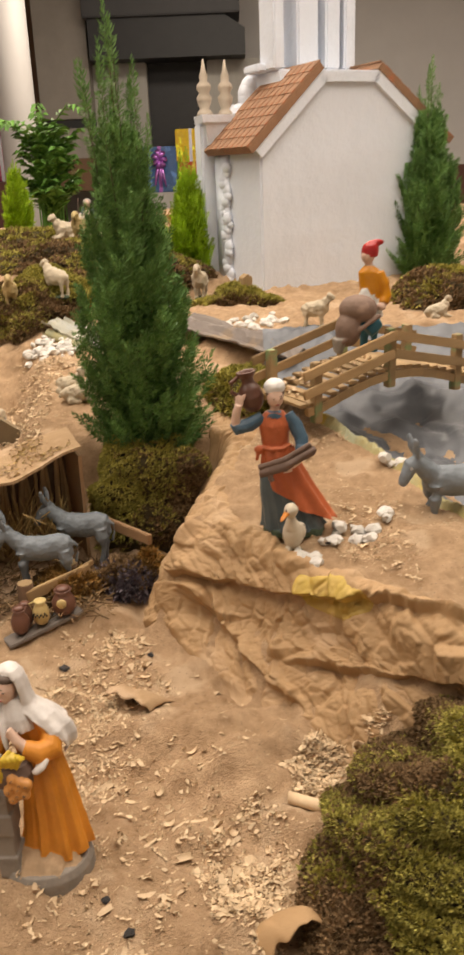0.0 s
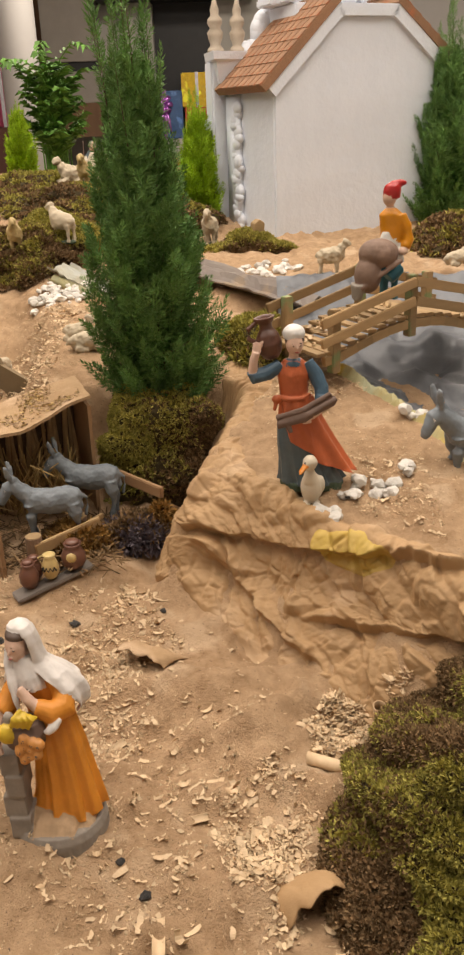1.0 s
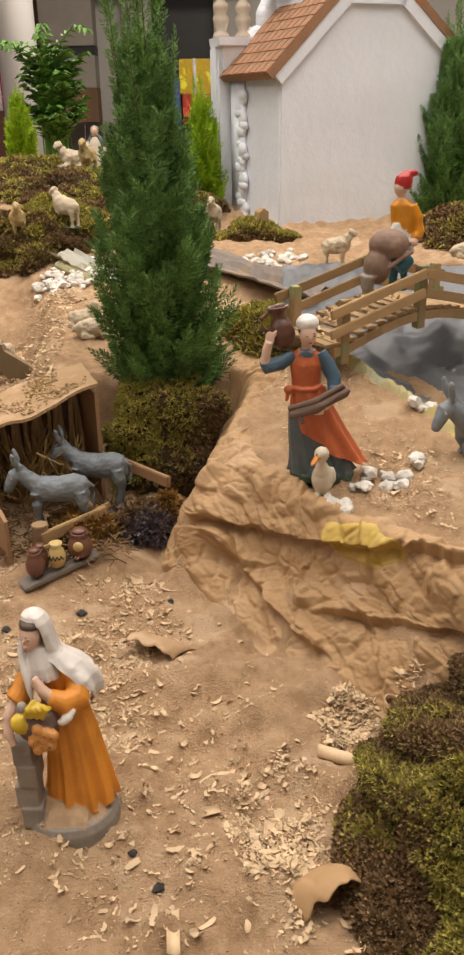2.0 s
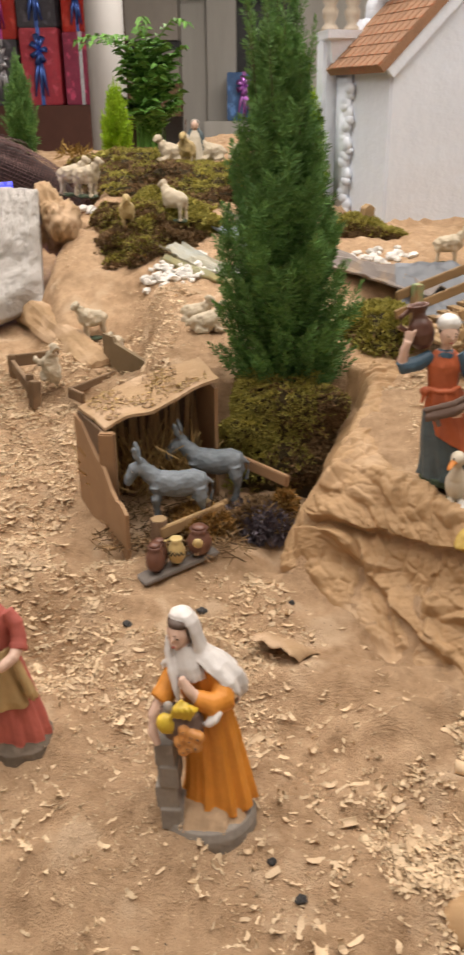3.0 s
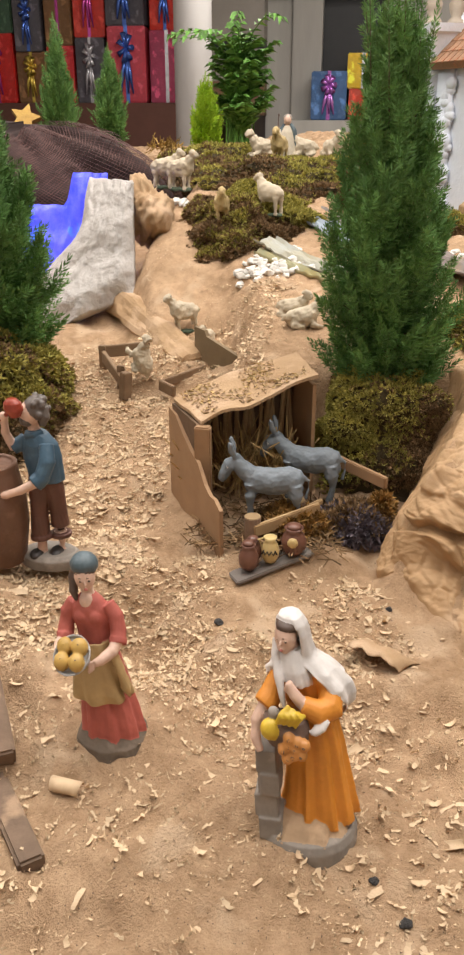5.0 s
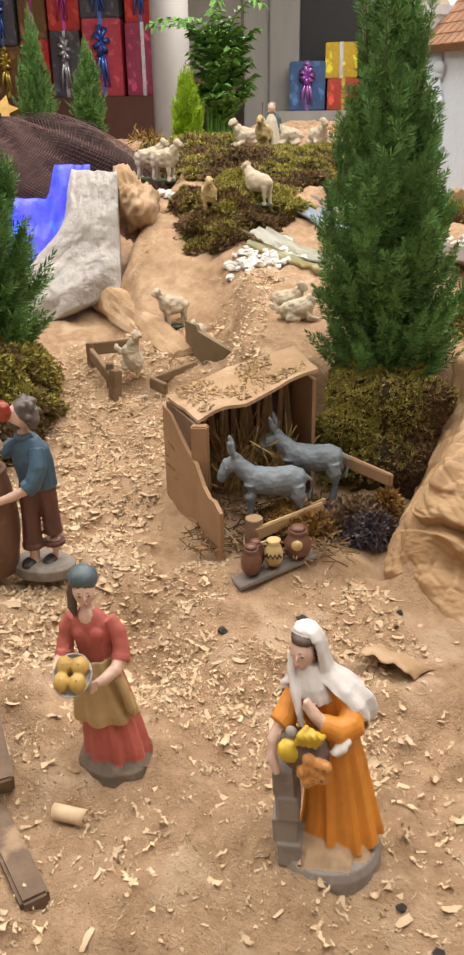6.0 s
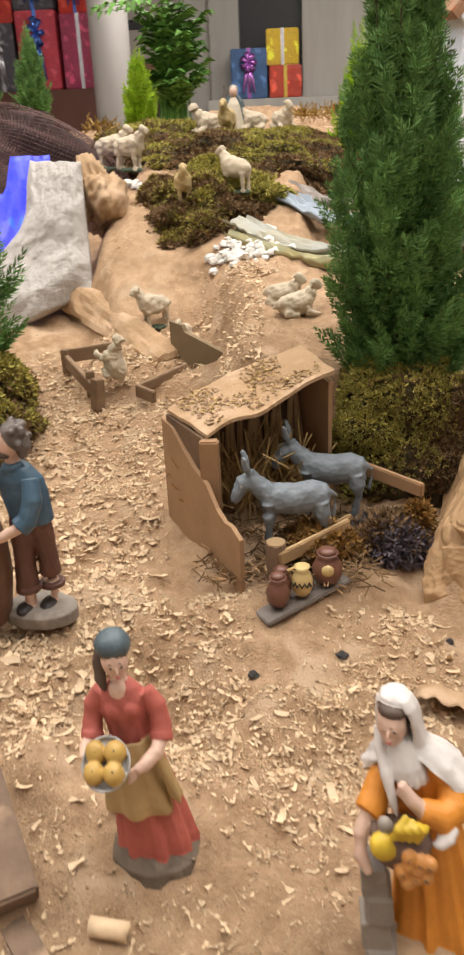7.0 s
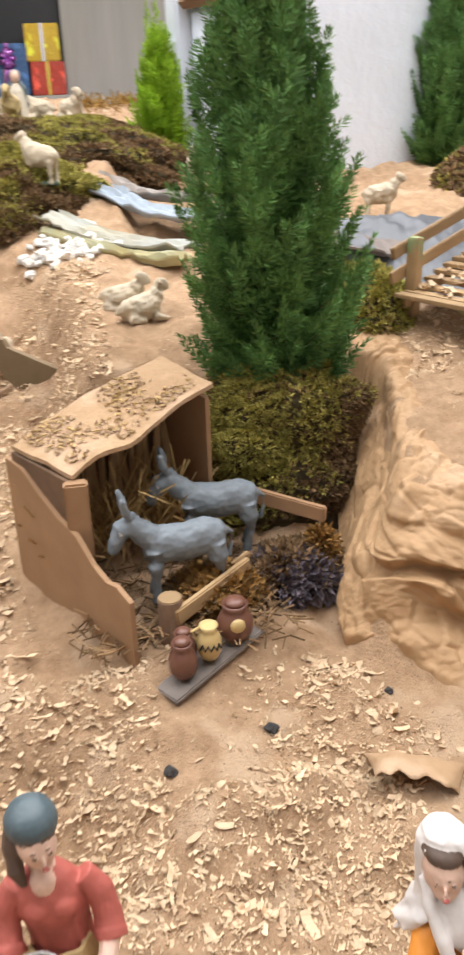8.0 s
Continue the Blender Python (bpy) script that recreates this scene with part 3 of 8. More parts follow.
def hill_sheet(name, keep, off, m, label):
    nu, nv = HILL_U.shape
    v = (HILL + HILL_N * off[..., None]).reshape(-1, 3)
    i = np.arange(nu * nv).reshape(nu, nv)
    q = np.stack([i[:-1, :-1], i[:-1, 1:], i[1:, 1:], i[1:, :-1]], -1).reshape(-1, 4)
    q = q[keep.reshape(-1)[q].all(1)]
    used = np.unique(q)
    mp = np.full(len(v), -1)
    mp[used] = np.arange(len(used))
    tagged(raw(name, v[used], mp[q][:, ::-1], m, None, smooth=True), label, "kraft paper")


hill_sheet("kraft_paper_hill", HILL_U > 0.6, HILL_U * 0, KRAFT, "crumpled brown kraft paper forming the slope of a hill")
# sprayed yellow fold over the lip
_yel = ((HILL_U - 1.535) / 0.085) ** 2 + ((HILL_S - 0.278) / 0.036) ** 2 + 0.35 * fnoise(HILL_U, HILL_S, 16, 3)
hill_sheet("yellow_paper", _yel < 1.15, 0.0035 - 0.007 * ss(0.55, 1.1, _yel), KRAFT_YELLOW, "yellow sprayed fold of kraft paper on the hill")


# ---- scattering ----
def place_many(tv, tf, R, P):
    """Template copied by rotations R (n,3,3) and places P (n,3)."""
    n, v = len(P), len(tv)
    out = np.einsum("nij,vj->nvi", R, tv) + P[:, None, :]
    return out.reshape(-1, 3), (tf[None] + (np.arange(n) * v)[:, None, None]).reshape(-1, tf.shape[1])


def spin(n, rg, lean=1.0):
    """Random turns: about z, with a tilt of up to lean radians."""
    a, b, c = rg.uniform(0, 2 * np.pi, n), rg.uniform(-lean, lean, n), rg.uniform(0, 2 * np.pi, n)
    o, i = np.zeros(n), np.ones(n)
    rz = lambda t: np.stack([np.stack([np.cos(t), -np.sin(t), o], -1), np.stack([np.sin(t), np.cos(t), o], -1), np.stack([o, o, i], -1)], 1)
    rx = lambda t: np.stack([np.stack([i, o, o], -1), np.stack([o, np.cos(t), -np.sin(t)], -1), np.stack([o, np.sin(t), np.cos(t)], -1)], 1)
    return rz(a) @ rx(b) @ rz(c)


def along(dirs, rg):
    """Turns that carry +z onto the given directions."""
    d = dirs / np.linalg.norm(dirs, axis=1, keepdims=True)
    a = rg.normal(size=d.shape)
    s = np.cross(d, a)
    s /= np.linalg.norm(s, axis=1, keepdims=True)
    return np.stack([s, np.cross(d, s), d], -1)


def blades(n, rg, spread, length, width, segs=1):
    """A tuft of thin leaves from the origin towards +z."""
    v, f = [], []
    for k in range(n):
        a, t, l = rg.uniform(0, 6.28), rg.uniform(0.1, 1) * spread, length * rg.uniform(0.6, 1.2)
        o = np.array([math.cos(a) * math.sin(t), math.sin(a) * math.sin(t), math.cos(t)])
        s = np.cross(o, rg.normal(size=3))
        s = s / np.linalg.norm(s) * width
        b = np.array([math.cos(a), math.sin(a), 0]) * length * 0.12
        i = len(v)
        v += [b, b + o * l * 0.5 + s, b + o * l + np.array([0, 0, -0.15 * l]), b + o * l * 0.5 - s]
        f.append([i, i + 1, i + 2, i + 3])
    return np.array(v), np.array(f)


def moss(name, x, y, z, rx, ry, h, tufts, mats=(MOSS, MOSS_DRY), power=2.0, dry=0.3, seed=1, label="", size=0.016, rz=0.0, top=None):
    """A cushion of moss: a dark bed under many small tufts."""
    rg = np.random.default_rng(seed)
    t = thing(name, x, y, z, rz, label or "cushion of olive green moss on the sand", "moss")

    def surf(a, e):
        ca, sa, ce, se = np.cos(a), np.sin(a), np.cos(e), np.sin(e)
        q = 2 / power
        f = lambda v: np.sign(v) * np.abs(v) ** q
        px, py, pz = rx * f(ca) * f(ce), ry * f(sa) * f(ce), h * f(se)
        w = 1 + 0.16 * fnoise(px * 1.0 + seed, py + pz * 1.7, 9, 3) + 0.12 * fnoise(px + seed * 3, py + pz, 3, 2)
        return np.stack([px * w, py * w, pz * w], -1)
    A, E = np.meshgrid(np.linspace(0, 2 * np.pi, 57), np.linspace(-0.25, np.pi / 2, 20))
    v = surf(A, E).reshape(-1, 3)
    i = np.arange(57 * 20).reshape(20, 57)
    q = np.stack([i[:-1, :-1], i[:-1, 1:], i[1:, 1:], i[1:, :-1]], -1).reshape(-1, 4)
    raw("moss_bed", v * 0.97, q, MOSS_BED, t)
    a, e = rg.uniform(0, 2 * np.pi, tufts * 6), rg.uniform(-0.1, 1.55, tufts * 6)
    p = surf(a, e)
    area = np.linalg.norm(np.cross(surf(a + 0.01, e) - p, surf(a, e + 0.01) - p), axis=1)
    take = rg.choice(len(a), tufts, p=area / area.sum())
    a, e, p = a[take], e[take], p[take]
    pick = fnoise(p[:, 0] + seed, p[:, 1] + p[:, 2], 8, 2) + 1.2 * p[:, 2] / h + rg.normal(size=tufts) * 0.3
    green = pick > np.quantile(pick, dry)
    nn = np.cross(surf(a + 0.01, e) - p, surf(a, e + 0.01) - p) + 1e-9
    nn = nn / np.linalg.norm(nn, axis=1, keepdims=True) + rg.normal(size=p.shape) * 0.35 + [0, 0, 0.2]
    for m, who in ((mats[0], green), (mats[1], ~green)):
        if who.sum() < 2:
            continue
        tv, tf = blades(6, rg, 1.1, size, size * 0.15)
        R = along(nn[who], rg) * rg.uniform(0.6, 1.35, int(who.sum()))[:, None, None]
        vv, ff = place_many(tv, tf, R, p[who])
        tagged(raw("moss_cover", vv, ff, m, t, smooth=False), kind="stuff")
    return t


moss("moss_cushion", 0.495, 0.885, -0.05, 0.37, 0.34, 0.215, 62000, seed=2, dry=0.48, label="large cushion of olive moss with a dry brown side", size=0.0088, power=2.3)
moss("moss_cushion", -0.215, 2.055, 0.04, 0.128, 0.128, 0.262, 20000, power=4.5, seed=3, dry=0.55, label="block of moss and roots under the tall conifer", size=0.010)
moss("moss_cushion", -1.25, 2.16, 0.06, 0.22, 0.20, 0.27, 9000, seed=4, dry=0.4, power=2.6, label="dark mossy mound under the small fir", size=0.017)
moss("moss_cushion", -0.69, 3.20, 0.39, 0.30, 0.33, 0.18, 20000, seed=5, dry=0.62, label="mossy hillside where goats graze", size=0.0145)
moss("moss_cushion", -0.58, 3.95, 0.47, 0.46, 0.62, 0.15, 15000, seed=6, dry=0.62, label="mossy hilltop with sheep lying on it", size=0.017)
moss("moss_cushion", -1.05, 4.6, 0.52, 0.32, 0.5, 0.12, 4000, seed=7, dry=0.62, label="mossy hilltop beside the palm", size=0.022)
moss("moss_cushion", 0.02, 3.42, 0.385, 0.19, 0.12, 0.085, 4500, seed=8, dry=0.5, label="low moss cushion beside the white church", size=0.018)
moss("moss_cushion", 0.86, 3.35, 0.40, 0.25, 0.2, 0.13, 3500, seed=9, dry=0.7, label="dark dry moss under the conifer by the church", size=0.018)
moss("moss_cushion", 0.03, 2.32, 0.26, 0.12, 0.14, 0.12, 3000, seed=10, dry=0.3, label="moss patch on the bank beside the bridge", size=0.015)


moss("dry_moss", 0.20, 0.86, at(0.20, 0.86) - 0.015, 0.12, 0.17, 0.05, 9000, seed=44, dry=0.75, label="low brown stringy moss at the foot of the cushion", size=0.012)


# ---- trees ----
def shoot(rg, n, needle, width, spread=0.95):
    """A shoot of unit length along +z: a thin stem with needles in a spiral, all joined to it."""
    v, f = [], []
    for k in range(n):
        z = k / (n - 1)
        v += [np.array([0, 0, z]), np.array([0.014, 0.006, z])]
    for k in range(n - 1):
        f.append([2 * k, 2 * k + 1, 2 * k + 3, 2 * k + 2])
    for k in range(n):
        h = k / (n - 1)
        a = k * 2.4 + rg.uniform(-0.3, 0.3)
        t = spread * (1.1 - 0.75 * h) * rg.uniform(0.85, 1.15)
        o = np.array([math.cos(a) * math.sin(t), math.sin(a) * math.sin(t), math.cos(t)])
        s = np.cross(o, [math.cos(a + 0.9), math.sin(a + 0.9), 0.2])
        s = s / np.linalg.norm(s) * width
        l = needle * (0.75 + 0.35 * math.sin(math.pi * min(1, h + 0.15))) * rg.uniform(0.85, 1.15)
        b, i = v[2 * k], len(v)
        v += [b + o * l * 0.5 + s, b + o * l + np.array([0, 0, 0.1 * l]), b + o * l * 0.5 - s]
        f.append([2 * k, i, i + 1, i + 2])
    return np.array(v), np.array(f)


def conifer(name, x, y, z, h, w, branches, m, seed, label, size=0.04, lean=(0, 0), rz=0.0, leaders=5):
    """A slim evergreen: trunk, upswept boughs feathered with side shoots, several pointed leaders."""
    rg = np.random.default_rng(seed)
    t = thing(name, x, y, z, rz, label, "tree")
    bm = bmesh.new()
    axis = lambda u: np.array([lean[0] * u, lean[1] * u, u * h])
    tube(bm, [tuple(axis(u)) for u in (-0.03, 0.3, 0.6, 0.93)], [w * 0.06, w * 0.045, w * 0.018, w * 0.003], 8)
    girth = lambda u: w * 0.40 * np.interp(u, [0, 0.06, 0.25, 0.5, 0.68, 0.82, 1.0], [0.74, 0.95, 1.02, 0.66, 0.33, 0.15, 0.03])
    side, main = [], []
    unit = lambda d: d / np.linalg.norm(d)
    up = np.array([0, 0, 1.0])

    def feather(p, d, sz, tang, out, n=2):
        for sg in (-1, 1)[:n]:
            g = unit(d) + tang * sg * rg.uniform(0.45, 0.95) + out * rg.uniform(-0.2, 0.45) + up * rg.uniform(-0.1, 0.25)
            side.append((p, unit(g), sz * rg.uniform(0.7, 1.2)))

    for k in range(branches):
        inner = k % 4 == 3
        ut = 0.02 + 0.72 * ((k + rg.random()) / branches) ** 1.15
        az = k * 2.39996 + rg.uniform(-0.4, 0.4)
        r = girth(ut) * (rg.uniform(0.35, 0.7) if inner else rg.uniform(0.70, 1.12))
        rise = h * (0.02 + 0.20 * min(1, ut * 2.2)) * rg.uniform(0.7, 1.1)
        out, tang = np.array([math.cos(az), math.sin(az), 0]), np.array([-math.sin(az), math.cos(az), 0])
        top = axis(ut) + out * r + tang * r * rg.uniform(-0.2, 0.2)
        base = axis(max(0.0, ut - rise / h))
        s = np.linspace(0, 1, 9)[:, None]
        p = base + (top - base) * np.concatenate([s ** 0.8, s ** 0.8, s ** 1.7], 1)
        if ut < 0.16:
            p = p - up * 0.02 * np.sin(s * 3.1)
        if k % 3 == 0:
            tube(bm, [tuple(p[0]), tuple(p[3]), tuple(p[6])], [w * 0.010, w * 0.006, w * 0.002], 4)
        for i in range(2, 9):
            d = p[i] - p[i - 1]
            feather(p[i], d, size * (1.05 - 0.06 * (i - 3)), tang, out)
        d = unit(p[8] - p[6]) + up * (0.5 if ut > 0.2 else 0.05) + rg.normal(size=3) * 0.12
        main.append((p[7], unit(d), size * rg.uniform(1.7, 2.6)))
        if ut > 0.25 and not inner:
            for q in range(3):
                c = p[8] + unit(d) * size * 0.5 * q
                feather(c, unit(d), size * 0.75, tang, out)
    for q in range(leaders):
        az = q * 2.4 + seed
        o = np.array([math.cos(az), math.sin(az), 0])
        u0, u1 = (0.6, 1.0) if q == 0 else (rg.uniform(0.42, 0.66), rg.uniform(0.72, 0.97))
        b = axis(u0) + o * girth(u0) * (0.5 if q else 0.0)
        e = axis(u1) + o * (girth(u0) * rg.uniform(0.5, 0.95) if q else 0.0)
        tube(bm, [tuple(b), tuple((b + e) / 2), tuple(e)], [w * 0.007, w * 0.004, w * 0.001], 4)
        n = max(4, int(np.linalg.norm(e - b) / (size * 0.36)))
        for r_ in range(n):
            v = r_ / n
            c = b + (e - b) * v
            a = r_ * 2.4
            ot = np.array([math.cos(a), math.sin(a), 0])
            side.append((c, unit(ot * 0.62 + up + rg.normal(size=3) * 0.12), size * (1.15 - 0.65 * v)))
        main.append((b + (e - b) * 0.86, unit(e - b), np.linalg.norm(e - b) * 0.2 + size * 0.4))
    part("trunk", bm, BARK, t)
    V, F, off = [], [], 0
    for group, tmpl in ((side, shoot(rg, 15, 0.58, 0.058, 0.95)), (main, shoot(rg, 26, 0.24, 0.028, 0.9))):
        P, D, Z = (np.array([g[i] for g in group]) for i in range(3))
        vv, ff = place_many(*tmpl, along(D, rg) * Z[:, None, None], P)
        V.append(vv), F.append(ff + off)
        off += len(vv)
    raw("crown", np.concatenate(V), np.concatenate(F), m, t, smooth=False)
    return t


conifer("conifer_tree", -0.204, 2.06, 0.27, 0.955, 0.345, 330, NEEDLE, 11, "tall slender dark green conifer planted in a moss block", size=0.033, lean=(-0.040, 0.0), leaders=15)
conifer("conifer_tree", 0.86, 3.9, 0.44, 0.84, 0.34, 240, NEEDLE, 12, "dark green conifer standing beside the white church", size=0.042)
conifer("conifer_tree", -1.225, 2.2, 0.27, 0.74, 0.38, 260, NEEDLE, 13, "dark green conifer on a mossy mound", size=0.040)
conifer("lime_conifer", -0.18, 4.0, 0.48, 0.50, 0.19, 120, NEEDLE_LIME, 14, "small lime green conifer behind the moss", size=0.042)


def palm(x, y, z, h, seed, label):
    """Arching fronds of narrow leaflets from a tuft of stems."""
    rg = np.random.default_rng(seed)
    t = thing("parlour_palm", x, y, z, 0, label, "plant")
    bm = bmesh.new()
    V, F = [], []
    for k in range(78):
        long = k < 7
        az, l = rg.uniform(0, 6.28), h * (rg.uniform(0.6, 0.8) if long else rg.uniform(0.28, 0.42))
        root = np.array([rg.normal() * 0.03, rg.normal() * 0.03, 0])
        out = np.array([math.cos(az), math.sin(az), 0])
        s0 = h * (rg.uniform(0.45, 0.7) if long else rg.uniform(0.05, 0.62))
        s = np.linspace(0, 1, 10)
        p = root + np.array([0, 0, 1]) * (s0 + l * (0.95 * s - (0.55 if long else 0.3) * s ** 2.4))[:, None] + out * ((0.8 if long else 0.48) * l * s ** 1.2)[:, None]
        tube(bm, [tuple(root), tuple(root + [0, 0, s0 + 0.01])] + [tuple(q) for q in p[3::3]], [0.006, 0.005, 0.004, 0.003, 0.002], 5)
        side = np.cross(out, [0, 0, 1])
        for j in range(1, 10):
            g = (p[j] - p[j - 1]) / np.linalg.norm(p[j] - p[j - 1])
            for sg in (-1, 1):
                d = side * sg * 0.75 + g * 0.75 + np.array([0, 0, rg.uniform(-0.3, 0.1)])
                d /= np.linalg.norm(d)
                ll = (0.10 if long else 0.15) * h * (1.15 - 0.6 * j / 10) * rg.uniform(0.8, 1.15)
                wd = np.cross(d, [0, 0, 1]) + rg.normal(size=3) * 0.3
                wd = wd / np.linalg.norm(wd) * 0.017
                i = len(V)
                V += [p[j], p[j] + d * ll * 0.4 + wd, p[j] + d * ll + np.array([0, 0, -0.03]), p[j] + d * ll * 0.4 - wd]
                F.append([i, i + 1, i + 2, i + 3])
    part("stem", bm, LEAF, t)
    raw("foliage", np.array(V), np.array(F), LEAF, t, smooth=False)


palm(-1.13, 5.7, 0.58, 0.74, 21, "green parlour palm in front of the white column")
conifer("lime_conifer", -1.29, 5.45, 0.58, 0.40, 0.16, 60, NEEDLE_LIME, 15, "small lime green conifer beside the palm", size=0.05)


# ---- the white church ----
def church():
    t = thing("church_model", 0.132, 3.62, 0.36, 24, "white plaster model church with a terracotta roof and bell tower", "church")
    W, D, E_, A = 0.84, 0.42, 0.645, 0.905
    a0, a1 = 0.28, 0.53
    out = [(0, 0), (W, 0), (W, E_ + 0.03), (a1, A), (a0, A), (0, E_)]
    bm = bmesh.new()
    prism(bm, out, 0, D)
    bmesh.ops.bevel(bm, geom=list(bm.edges), offset=0.008, segments=2, affect="EDGES")
    part("wall", bm, PLASTER, t)
    # raised rim that follows the gable
    for p, q in (((-0.03, E_ - 0.02), (a0 - 0.01, A + 0.005)), ((a1 + 0.01, A + 0.005), (W + 0.03, E_))):
        bm = bmesh.new()
        d = Vector((q[0] - p[0], 0, q[1] - p[1])).normalized()
        nrm = Vector((d.z, 0, -d.x))
        pts = [(p[0], p[1]), (q[0], q[1]), (q[0] + nrm.x * 0.045, q[1] + nrm.z * 0.045), (p[0] + nrm.x * 0.045, p[1] + nrm.z * 0.045)]
        prism(bm, pts, -0.016, 0.001)
        part("gable_rim", bm, PLASTER, t)
    bm = bmesh.new()
    box(bm, a0 - 0.01, -0.016, A - 0.04, a1 + 0.01, 0.001, A + 0.005, 0.003)
    part("gable_rim", bm, PLASTER, t)
    # roof slabs with tiles in rows
    for sgn, (x0, z0), (x1, z1) in ((1, (-0.04, E_ - 0.035), (a0, A + 0.012)), (-1, (W + 0.06, E_ - 0.02), (a1, A + 0.012))):
        bm = bmesh.new()
        d = Vector((x1 - x0, 0, z1 - z0))
        n = Vector((-d.z, 0, d.x)).normalized() * sgn * 0.03
        prism(bm, [(x0, z0), (x1, z1), (x1 + n.x, z1 + n.z), (x0 + n.x, z0 + n.z)], -0.02, D + 0.02)
        slab = part("roof", bm, ROOFTILE, t, "terracotta coloured tiled roof slope")
        tile = bmesh.new()
        L = d.length / 8
        box(tile, -0.002, -0.025, -0.003, L * 1.15, 0.025, 0.004, 0.002)
        first = None
        ang = math.degrees(math.atan2(d.z, d.x))
        for r_ in range(8):
            for c in range(8):
                o = part("tile", tile, ROOFTILE, slab) if first is None else new("tile", first.data)
                if first is None:
                    first = o
                o.parent = slab
                p = Vector((x0, 0, z0)) + d * (r_ / 8) + n * 1.1
                o.matrix_local = pose(p.x * S, (0.008 + 0.053 * c) * S, p.z * S, 0, -ang + (3 if sgn > 0 else -3), 0)
    # corner buttress with rough plaster blobs
    bm = bmesh.new()
    for k in range(24):
        ball(bm, -0.012 + 0.003 * math.sin(k * 2.1), D * 0.78 + 0.02 * math.sin(k * 1.3), 0.02 + k * 0.0235, 0.014, 0.04, 0.026 + 0.006 * math.sin(k * 3.7), u=10, v=7)
    box(bm, -0.02, D * 0.72, 0, 0.01, D, E_ - 0.02, 0.004)
    part("buttress", bm, PLASTER, t, smooth=True)
    # facade behind with pedestal, pinnacles, volutes and tower
    bm = bmesh.new()
    box(bm, -0.07, D + 0.02, 0, W + 0.07, D + 0.10, E_ + 0.1, 0.01)
    part("facade", bm, PLASTER, t)
    for z in (0.36, 0.47):
        bm = bmesh.new()
        box(bm, -0.105, D + 0.03, z, -0.065, D + 0.09, z + 0.045, 0.006)
        part("quoin", bm, PLASTER, t)
    bm = bmesh.new()
    loft(bm, [(0, 0, -0.06, 0.085, 0.07), (0, 0, 0.0, 0.11, 0.09), (0, 0, 0.02, 0.115, 0.095), (0, 0, 0.03, 0.145, 0.10), (0, 0, 0.06, 0.15, 0.105)], 4)
    bmesh.ops.rotate(bm, verts=bm.verts, matrix=Matrix.Rotation(radians(45), 3, "Z"))
    bmesh.ops.translate(bm, verts=bm.verts, vec=(0.015, D + 0.05, E_ + 0.07))
    ped = part("pedestal", bm, PLASTER, t)
    for x in (-0.035, 0.065):
        bm = bmesh.new()
        y, z = D + 0.05, E_ + 0.128
        loft(bm, [(x, y, z, 0.038, 0.038), (x, y, z + 0.015, 0.034, 0.034), (x, y, z + 0.03, 0.021, 0.021), (x, y, z + 0.055, 0.031, 0.031), (x, y, z + 0.075, 0.034, 0.034), (x, y, z + 0.092, 0.022, 0.022), (x, y, z + 0.11, 0.032, 0.032),
                  (x, y, z + 0.125, 0.030, 0.030), (x, y, z + 0.14, 0.016, 0.016), (x, y, z + 0.16, 0.019, 0.019), (x, y, z + 0.18, 0.011, 0.011), (x, y, z + 0.225, 0.003, 0.003)], 12, fold=0.08, folds=4)
        part("pinnacle", bm, SANDSTONE, ped, smooth=True)
    bm = bmesh.new()
    for k in range(14):
        u = k / 13
        ball(bm, 0.1 + 0.22 * u + 0.03 * math.sin(u * 9), D + 0.05, E_ + 0.12 + 0.28 * u ** 1.4, 0.05, 0.04, 0.055, u=10, v=7)
    part("volute", bm, PLASTER, t, smooth=True)
    bm = bmesh.new()
    box(bm, a0 - 0.08, 0.2, A - 0.05, a1 + 0.02, D + 0.06, A + 0.03, 0.006)
    box(bm, a0 - 0.14, 0.3, A + 0.028, a0 + 0.0, D + 0.02, A + 0.06, 0.006)
    part("tower_base", bm, PLASTER, t)
    for x0, x1 in ((a0 - 0.10, a0 - 0.05), (a0 + 0.01, a0 + 0.11), (a0 + 0.145, a1 - 0.035), (a1 - 0.015, a1 + 0.04)):
        bm = bmesh.new()
        box(bm, x0, 0.22, A + 0.03, x1, 0.36, A + 0.5, 0.008)
        part("tower_pier", bm, PLASTER, t)
    bm = bmesh.new()
    box(bm, a0 - 0.11, 0.2, A + 0.5, a1 + 0.05, 0.4, A + 0.56, 0.008)
    part("tower_cornice", bm, PLASTER, t)


def log_chunk():
    bm = bmesh.new()
    prism(bm, [(-0.022, -0.03), (0.024, -0.03), (0.02, 0.05), (-0.004, 0.062), (-0.024, 0.045)], -0.018, 0.02)
    bmesh.ops.bevel(bm, geom=list(bm.edges), offset=0.003, segments=1, affect="EDGES")
    ob = part("wood_block", bm, STICKWOOD)
    put(ob, 0.055, 3.44, 0.465, 25, 0, 8)
    tagged(ob, "small sawn wooden block standing on the moss cushion", "wood block")


log_chunk()
SANDSTONE = mat("beige_stone_paint", (0.50, 0.42, 0.33), (0.42, 0.35, 0.27), 40, 0.8, 0.4)
church()


